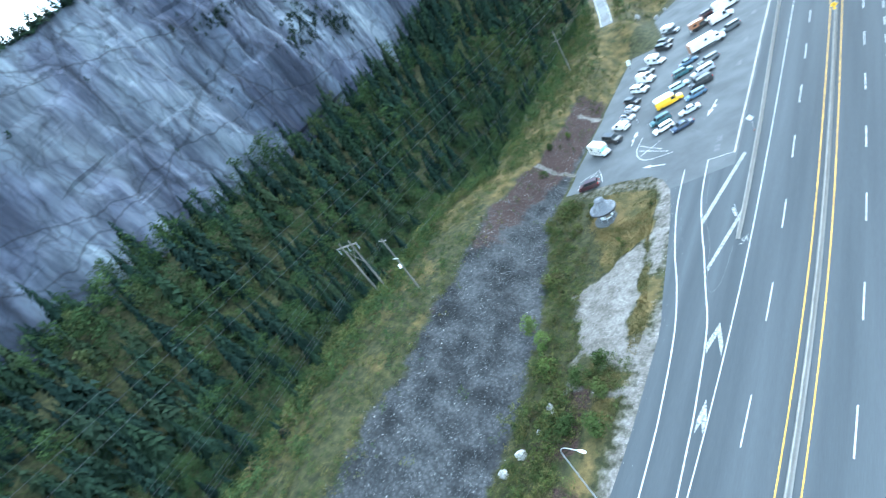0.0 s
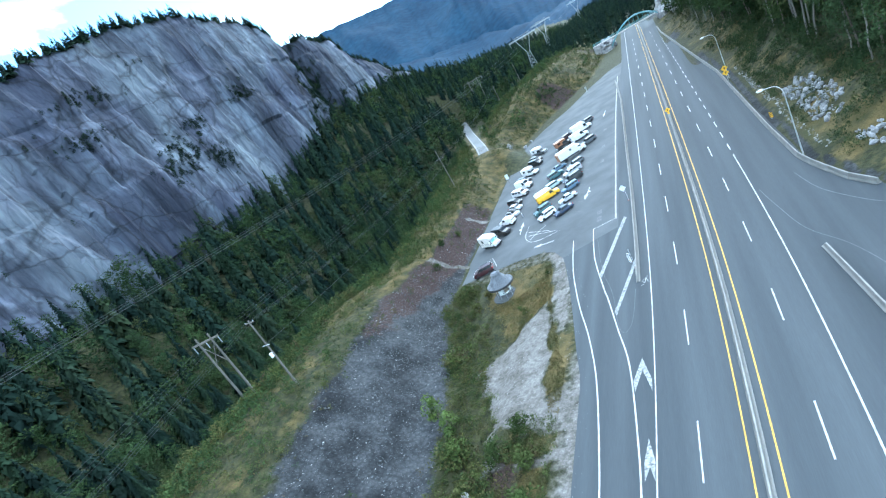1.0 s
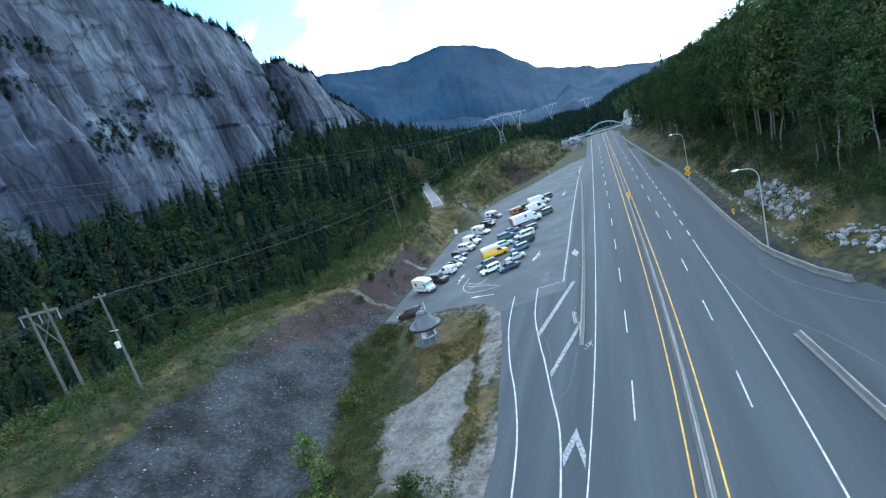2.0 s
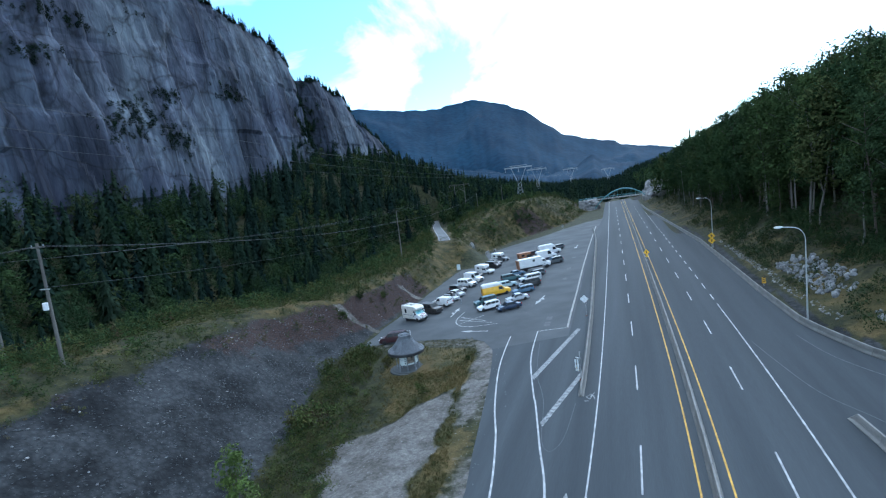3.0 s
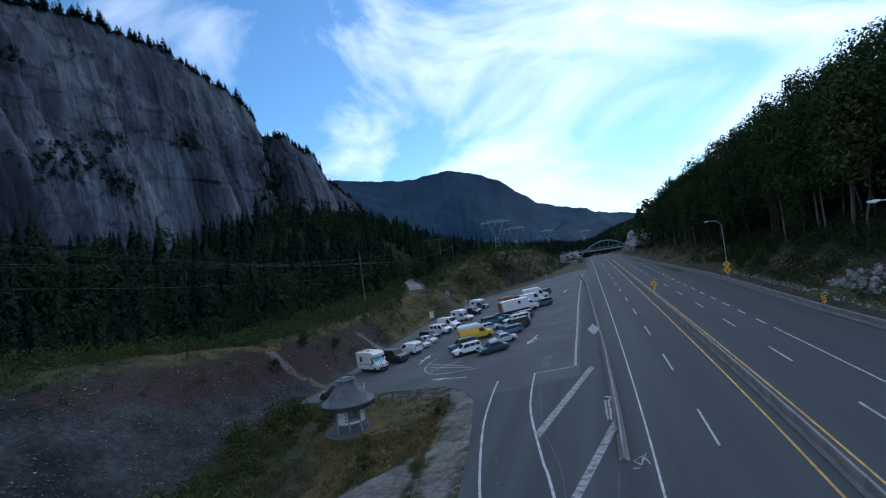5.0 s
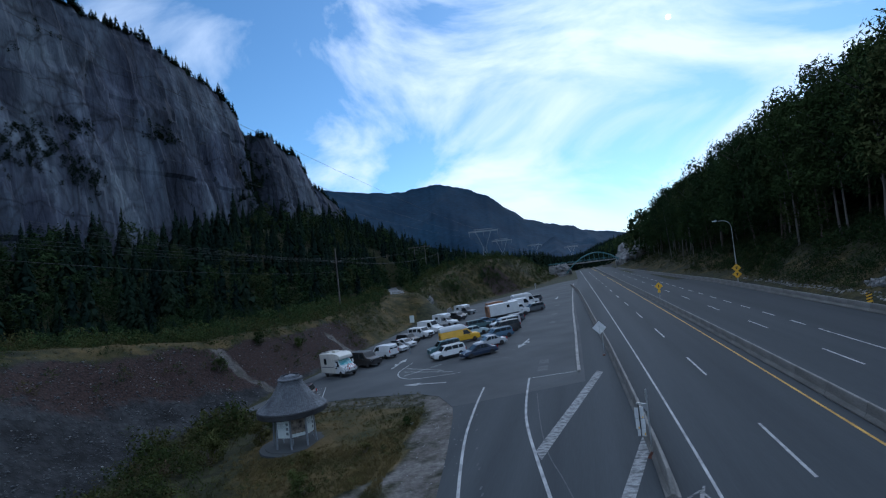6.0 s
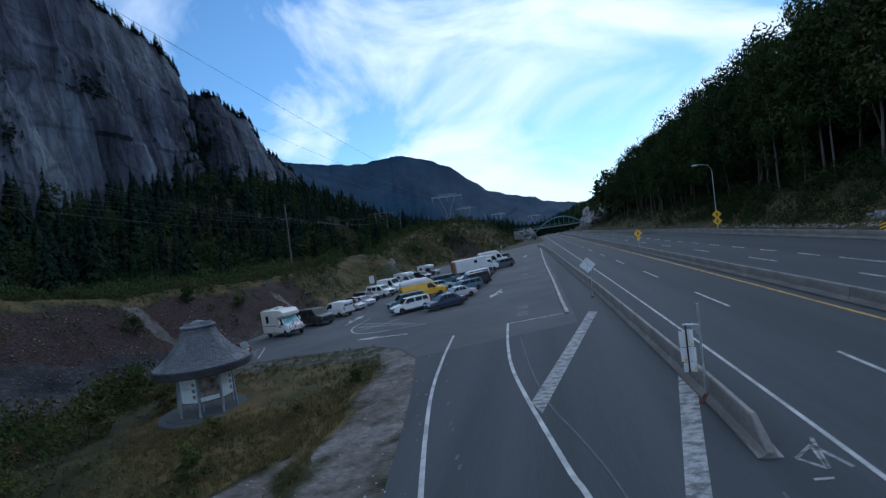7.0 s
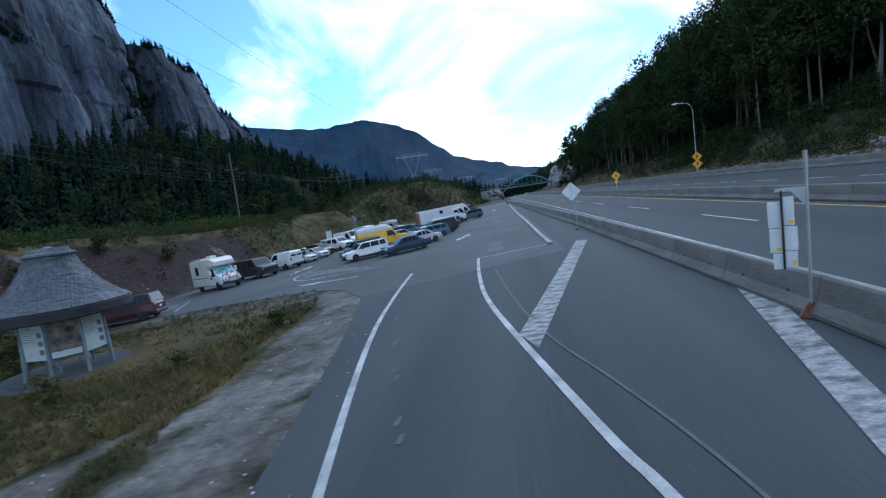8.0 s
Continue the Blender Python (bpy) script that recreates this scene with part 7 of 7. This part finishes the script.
for dx, dz in ((-8.5, 0.0), (0.0, 0.0), (8.5, 0.0)):
    cable("transmission_cable", (-62.5 + dx, 272, land(-62.5, 272) + 20), (-48 + dx, -160, 44 + dz), 7.0, 0.02, "high transmission cable above the parking")
    cable("transmission_cable", (-62.5 + dx, 272, land(-62.5, 272) + 20), (-74 + dx, 420, land(-74, 420) + 21), 3.0, 0.035, "high transmission cable down the valley")
    cable("transmission_cable", (-74 + dx, 420, land(-74, 420) + 21), (-62 + dx, 620, land(-62, 620) + 21), 4.0, 0.035, "high transmission cable down the valley")


# ---- footbridge ----
bridge = thing("footbridge", "teal steel arch footbridge across the highway", "bridge", Matrix.Translation((-0.5, 256, FALL * -0.5)))
span, crown = 16.5, 9.6
for d in (-1.6, 1.6):
    arc = [(-span + 2 * span * t, d, -0.5 + (crown + 0.5) * 4 * t * (1 - t) + (2 * t - 1) * FALL * span) for t in np.linspace(0, 1, 25)]
    part("arch", Mesh().tube(arc, 0.28, 8), TEAL_STEEL, bridge, "teal tubular arch")
    for t in np.linspace(0.2, 0.8, 9):
        z = -0.5 + (crown + 0.5) * 4 * t * (1 - t) + (2 * t - 1) * FALL * span
        part("hanger", Mesh().rod((-span + 2 * span * t, d, 5.2), (-span + 2 * span * t, d, z), 0.06, n=5), TEAL_STEEL, bridge)
    part("railing", Mesh().tube([(-span - 8, d, 5.6), (span + 8, d, 6.9)], 0.07, 6).tube([(-span - 8, d, 5.1), (span + 8, d, 6.4)], 0.05, 6), TEAL_STEEL, bridge, "teal railing")
deck = Mesh()
deck.add([(-span - 8, -1.6, 4.0), (-span - 8, 1.6, 4.0), (span + 8, 1.6, 5.3), (span + 8, -1.6, 5.3), (-span - 8, -1.6, 4.5), (-span - 8, 1.6, 4.5), (span + 8, 1.6, 5.8), (span + 8, -1.6, 5.8)], [(0, 1, 2, 3), (7, 6, 5, 4), (0, 4, 5, 1), (2, 6, 7, 3), (1, 5, 6, 2), (0, 3, 7, 4)])
part("deck", deck, KERB, bridge, "pale bridge deck")
for x in (-span - 6, span + 6):
    part("abutment", Mesh().box(x - 2, x + 2, -2, 2, -3, 4.2 + (1.0 if x > 0 else 0)), KERB, bridge, "concrete abutment")


# ---- rocks ----
def rock_mesh(seed, material, cuts=2):
    bm = bmesh.new()
    bmesh.ops.create_icosphere(bm, subdivisions=cuts, radius=0.5)
    r = np.random.default_rng(seed)
    off = r.uniform(0, 50, 3)
    planes = [Vector(p).normalized() for p in r.normal(size=(7, 3))]
    for v in bm.verts:
        d = v.co.normalized()
        k = 0.5
        for p in planes:
            c = d.dot(p)
            if c > 0.2:
                k = min(k, 0.36 / c)
        v.co = d * k * (1 + 0.12 * noise.noise(d * 2 + Vector(off)))
        v.co.z *= 0.75
    me = bpy.data.meshes.new("rock")
    bm.to_mesh(me)
    bm.free()
    me.materials.append(material)
    return me


ROCKS = [rock_mesh(60 + s, BOULDER) for s in range(7)]
BROKEN_ROCKS = [rock_mesh(160 + s, RIPRAP, 1) for s in range(7)]
riprap = thing("riprap", "heap of broken pale boulders at the foot of the hillside", "rocks", kind="")
rr = np.random.default_rng(11)
for (ya, yb, d0, d1, n) in ((22.5, 45, 4.0, 9.5, 230), (6, 15, 4.4, 8.5, 68)):
    for _ in range(n):
        y = rr.uniform(ya, yb)
        d = d0 + (d1 - d0) * rr.random() * (0.5 + 0.5 * math.sin(math.pi * (y - ya) / (yb - ya)))
        x = interp(y, EAST) + d
        s = 0.45 + 0.75 * rr.random() ** 2
        m = Matrix.Translation((x, y, land(x, y) + 0.12 * s)) @ Euler(rr.uniform(0, 6.28, 3)).to_matrix().to_4x4() @ Matrix.Diagonal((s * rr.uniform(0.8, 1.3), s, s * rr.uniform(0.7, 1.1), 1))
        part("boulder", BROKEN_ROCKS[rr.integers(7)], RIPRAP, riprap, m=m)
for (x, y, s) in ((-24.6, -32.6, 2.0), (-26.1, -39.8, 1.7), (-27.4, -42.9, 1.4), (-25.2, -36.0, 0.9), (-21.2, 12.0, 0.25), (-47.6, 122, 1.6), (-46.0, 127, 1.2), (-52, 118, 2.4)):
    single("boulder", ROCKS[int(abs(x * 7)) % 7], BOULDER, "large pale boulder beside the ditch" if y < 0 else "pale boulder on the bank", "boulder",
           m=Matrix.Translation((x, y, land(x, y) + 0.25 * s)) @ Euler((x, y, 0.5)).to_matrix().to_4x4() @ Matrix.Diagonal((s * 1.2, s, s, 1)))
for (cx, cy, w, d, h, s) in ((19.5, 262, 9, 16, 8.5, 1), (24.5, 240, 9, 18, 7.0, 2), (-19.0, 262, 6, 11, 6.0, 3)):
    bm = bmesh.new()
    bmesh.ops.create_icosphere(bm, subdivisions=4, radius=1.0)
    for v in bm.verts:
        q = v.co.copy()
        v.co *= 1 + 0.20 * noise.noise(q * 1.7 + Vector((s, 0, 0))) + 0.14 * noise.cell(q * 2.6 + Vector((0, s, 0))) + 0.05 * noise.noise(q * 7)
        v.co = Vector((v.co.x * w, v.co.y * d, v.co.z * h))
    me = bpy.data.meshes.new("outcrop")
    bm.to_mesh(me)
    bm.free()
    me.materials.append(BOULDER)
    single("rock_outcrop", me, BOULDER, "pale blasted rock outcrop beside the highway", "rock", m=Matrix.Translation((cx, cy, land(cx, cy) + 0.5)))

# loose stones on the cut bank
STONES = []
for s in range(4):
    bm = bmesh.new()
    bmesh.ops.create_icosphere(bm, subdivisions=1, radius=0.5)
    r = np.random.default_rng(80 + s)
    for v in bm.verts:
        v.co *= r.uniform(0.6, 1.1)
    v = np.array([tuple(q.co) for q in bm.verts])
    f = np.array([[w.index for w in face.verts] + [face.verts[-1].index] for face in bm.faces])
    f[:, 3] = f[:, 2]
    STONES.append((v, f))
    bm.free()


def tri_mesh(name, kinds, places, material):
    """Many small three-sided pieces in one mesh."""
    vs, fs, k = [], [], 0
    for x, y, z, sx, sz, a, kind in places:
        v, f = kinds[int(kind)]
        c, s = math.cos(a), math.sin(a)
        w = np.stack([(v[:, 0] * c - v[:, 1] * s) * sx + x, (v[:, 0] * s + v[:, 1] * c) * sx * 0.8 + y, v[:, 2] * sz + z], 1)
        vs.append(w)
        fs.append(f[:, :3] + k)
        k += len(v)
    v, f = np.concatenate(vs), np.concatenate(fs)
    me = bpy.data.meshes.new(name)
    me.from_pydata(v.tolist(), [], f.tolist())
    me.materials.append(material)
    return me


scree, pale_stones = [], []
rs = np.random.default_rng(21)
while len(scree) < 12500:
    py = rs.uniform(-80, 75)
    t = rs.uniform(-0.05, 1.05)
    px = interp(py, TOE) - t * interp(py, CREST)
    if rs.random() < cover(px, py)[0] * (0.35 if py > 25 else 1):
        s = 0.07 + 0.16 * rs.random() + 0.25 * rs.random() ** 8
        row = (px, py, land(px, py) + 0.02, s, s * 0.45, rs.uniform(0, 6.28), rs.integers(4))
        (pale_stones if rs.random() < (0.16 if t > 0.62 else 0.06) else scree).append(row)
for _ in range(2600):
    py = rs.uniform(-40, 20)
    px = rs.uniform(-34, -11)
    if cover(px, py)[1] > 0.4:
        s = rs.uniform(0.04, 0.14)
        pale_stones.append((px, py, land(px, py), s, s * 0.7, rs.uniform(0, 6.28), rs.integers(4)))
for _ in range(420):
    py = rs.uniform(16, 82)
    px = interp(py, EAST) + 2.0 + 0.9 * rs.random() ** 2 + 0.5 * nz(0, py, 6, 78)
    if nz(px, py, 5, 79) > -0.15:
        s = 0.14 + 0.34 * rs.random() ** 2
        pale_stones.append((px, py, land(px, py) + 0.02, s, s * 0.7, rs.uniform(0, 6.28), rs.integers(4)))
single("scree_stones", tri_mesh("scree_stones", STONES, scree, STONE), None, "loose grey stones on the cut bank", "stones", kind="stuff")
single("pale_stones", tri_mesh("pale_stones", STONES, pale_stones, BOULDER), None, "pale stones scattered on the bank and gravel", "stones", kind="stuff")


# dry grass
def tuft_arrays(seed, blades=12):
    r = np.random.default_rng(seed)
    v, f = [], []
    for k in range(blades):
        a, l, w = r.uniform(0, 6.28), r.uniform(0.15, 0.6), r.uniform(0.018, 0.036)
        ca, sa = math.cos(a), math.sin(a)
        x0, y0 = r.uniform(-0.3, 0.3), r.uniform(-0.3, 0.3)
        i = len(v)
        v += [(x0 - w * sa, y0 + w * ca, 0), (x0 + w * sa, y0 - w * ca, 0), (x0 + l * ca, y0 + l * sa, r.uniform(0.5, 1.0))]
        f += [(i, i + 1, i + 2)]
    return np.array(v), np.array(f)


TUFTS = [tuft_arrays(s) for s in range(5)]
tufts = []
rg = np.random.default_rng(31)
while len(tufts) < 19000:
    zone = rg.random()
    if zone < 0.68:
        px, py = rg.uniform(-36, -15), rg.uniform(-34, 22)
    elif zone < 0.90:
        py = rg.uniform(-60, 130)
        px = crest_x(py) + rg.uniform(-8, 9)
    else:
        py = rg.uniform(5, 240)
        px = interp(py, EAST) + rg.uniform(1, 13)
    s, p, so, dr = cover(px, py)
    short = step01(7.5, 4.5, math.hypot(px - KX - 1.5, py - KY - 3.0))
    if rg.random() < dr * (1 - 0.85 * short) * (0.35 + 0.65 * step01(-0.3, 0.2, nz(px, py, 3.5, 61))) and math.hypot(px - KX, py - KY) > 2.9:
        tufts.append((px, py, land(px, py) - 0.02, rg.uniform(0.25, 0.55), rg.uniform(0.12, 0.36), rg.uniform(0, 6.28), rg.integers(5)))
single("dry_grass", tri_mesh("dry_grass", TUFTS, tufts, GRASS), None, "dry yellow-green roadside grass", "grass", kind="stuff")

# low weeds among the grass
weeds = []
for _ in range(1800):
    px, py = rg.uniform(-35, -16), rg.uniform(-36, 21)
    if rg.random() < cover(px, py)[3] * step01(-0.1, 0.35, nz(px, py, 4.5, 62)) and math.hypot(px - KX, py - KY) > 3.6:
        weeds.append((px, py, land(px, py) - 0.05, rg.uniform(0.2, 0.5), rg.uniform(0.8, 1.6), rg.uniform(0, 6.28), rg.integers(5)))
single("weeds", scatter_mesh("weeds", BUSHES, weeds, LEAF_BUSH), None, "low dark green weeds among dry grass", "weeds", kind="stuff")

# single shrubs that stand out
SHRUBS = [scatter_mesh("foliage", [leafy_arrays(90 + s, 700, 0.12, 0.5, 8, 0.05)], [(0, 0, 0, 1.0, 1.0, 0, 0)], LEAF_YELLOW if s < 2 else LEAF_BUSH) for s in range(4)]
STEM_DATA = [Mesh().rod((0, 0, -0.05), (0.25 * math.cos(k * 1.3), 0.25 * math.sin(k * 1.3), 0.55), 0.02, 0.008, 5).data("stem", BARK) for k in range(5)]
for (x, y, h, w, kind, label) in (
        (-33.4, -19.0, 3.6, 0.8, 0, "yellow-green sapling on the stony bank"), (-30.5, -21.0, 2.8, 1.0, 1, "yellow-green shrub on the stony bank"), (-35.8, -8.0, 1.7, 1.0, 2, "lone dark shrub on the stony bank"),
        (-28.0, -26, 2.4, 1.2, 0, "yellow-green shrub below the bank"), (-25.4, 3.0, 0.8, 1.4, 3, "low green shrub in the dry grass"), (-22.6, 6.8, 0.7, 1.5, 3, "low green shrub in the dry grass"), (-21.4, 11.6, 0.7, 1.4, 2, "low green shrub in the dry grass"),
        (-26.0, 5.4, 0.9, 1.3, 2, "low green shrub in the dry grass"), (-23.8, 1.4, 1.0, 1.2, 3, "low green shrub in the dry grass"), (-19.6, -24, 2.0, 1.5, 2, "dense green shrub beside the entry lane"), (-21.6, -27, 2.3, 1.5, 3, "dense green shrub beside the entry lane"),
        (-18.0, -29, 2.0, 1.6, 2, "dense green shrub beside the entry lane"), (-17.0, -34, 2.4, 1.5, 3, "dense green shrub beside the entry lane"), (-20.5, -35, 2.6, 1.4, 2, "dense green shrub beside the entry lane"),
        (-33.5, 11.0, 1.6, 1.2, 2, "green shrub behind the kiosk"), (-35.2, 7.4, 1.8, 1.2, 3, "green shrub behind the kiosk"), (-34.6, 14.4, 1.3, 1.3, 2, "green shrub behind the kiosk"),
        (-49.8, 26.0, 1.6, 1.3, 3, "green shrub on the bank"), (-51.5, 36.0, 1.5, 1.4, 2, "green shrub on the bank"), (-50.5, 44.0, 1.4, 1.4, 3, "green shrub on the bank")):
    ob = thing("shrub", label, "shrub", Matrix.Translation((x, y, land(x, y))) @ Matrix.Rotation(x * 3, 4, "Z") @ Matrix.Diagonal((h * w, h * w, h, 1)), group="roadside shrubs")
    part("foliage", SHRUBS[kind], LEAF_BUSH, ob)
    for stem in STEM_DATA:
        part("stem", stem, BARK, ob, "thin brown stem")


# nearest hillside trees stand as trees of their own
CROWNS = [scatter_mesh("crown", [leafy_arrays(120 + s, 2600, (0.36, 0.44, 0.16, 0.22)[s], 0.135, 26, 0.0088)], [(0, 0, 0, 1.0, 1.0, 0, 0)], LEAF) for s in range(4)]
TRUNKS = []
for s in range(4):
    t = Mesh()
    r = np.random.default_rng(140 + s)
    p = [Vector((0, 0, -0.03))]
    for k in range(7):
        p.append(Vector((p[-1].x + r.uniform(-0.012, 0.012), p[-1].y + r.uniform(-0.012, 0.012), 0.13 * (k + 1))))
    for k in range(7):
        t.rod(p[k], p[k + 1], 0.0070 * (1 - 0.115 * k), 0.0070 * (1 - 0.115 * (k + 1)), 7)
    for k in range(9):
        z = r.uniform(0.4, 0.85)
        a = r.uniform(0, 6.28)
        o = p[min(7, int(z / 0.13))]
        t.rod((o.x, o.y, z), (o.x + 0.11 * math.cos(a), o.y + 0.11 * math.sin(a), z + 0.09), 0.003, 0.001, 5)
    TRUNKS.append(t.data("trunk", BARK_PALE if s < 2 else BARK))
rt = np.random.default_rng(51)
for k in range(88):
    y = 24 + 2.1 * k + rt.uniform(-1.2, 1.2)
    d = rt.uniform(12, 25) if y < 95 else rt.uniform(10, 20)
    x = interp(y, EAST) + d
    h = hill_tall(y) * rt.uniform(0.84, 1.08)
    s = rt.integers(2) if rt.random() < 0.52 else 2 + rt.integers(2)
    pale = s < 2
    lean = Matrix.Rotation(rt.normal() * 0.05, 4, "X") @ Matrix.Rotation(rt.normal() * 0.05, 4, "Y")
    label = "tall slender leafy tree with a bare pale trunk on the hillside" if pale else "tall leafy tree with low dark boughs on the hillside"
    ob = thing("tree", label, "tree", Matrix.Translation((x, y, land(x, y) - 0.2)) @ lean @ Matrix.Rotation(rt.uniform(0, 6.28), 4, "Z") @ Matrix.Diagonal((h, h, h, 1)), group="hillside trees")
    part("trunk", TRUNKS[s], BARK_PALE if pale else BARK, ob, "slender pale trunk" if pale else "dark trunk")
    part("crown", CROWNS[s], LEAF, ob)

# ---- the moon in the evening sky ----
MOON = bpy.data.materials.new("moonlit_disc")
MOON.use_nodes = True
MOON.node_tree.nodes["Principled BSDF"].inputs["Emission Color"].default_value = (1, 0.98, 0.95, 1)
MOON.node_tree.nodes["Principled BSDF"].inputs["Emission Strength"].default_value = 1.6
moon_way = Vector((0.1873, 0.9023, 0.3883)).normalized()
moon_mesh = bpy.data.meshes.new("moon")
bm = bmesh.new()
bmesh.ops.create_icosphere(bm, subdivisions=3, radius=20)
bm.to_mesh(moon_mesh)
bm.free()
moon_mesh.materials.append(MOON)
single("moon", moon_mesh, MOON, "small pale moon high in the evening sky", "moon", kind="structure", m=Matrix.Translation(moon_way * 4200))
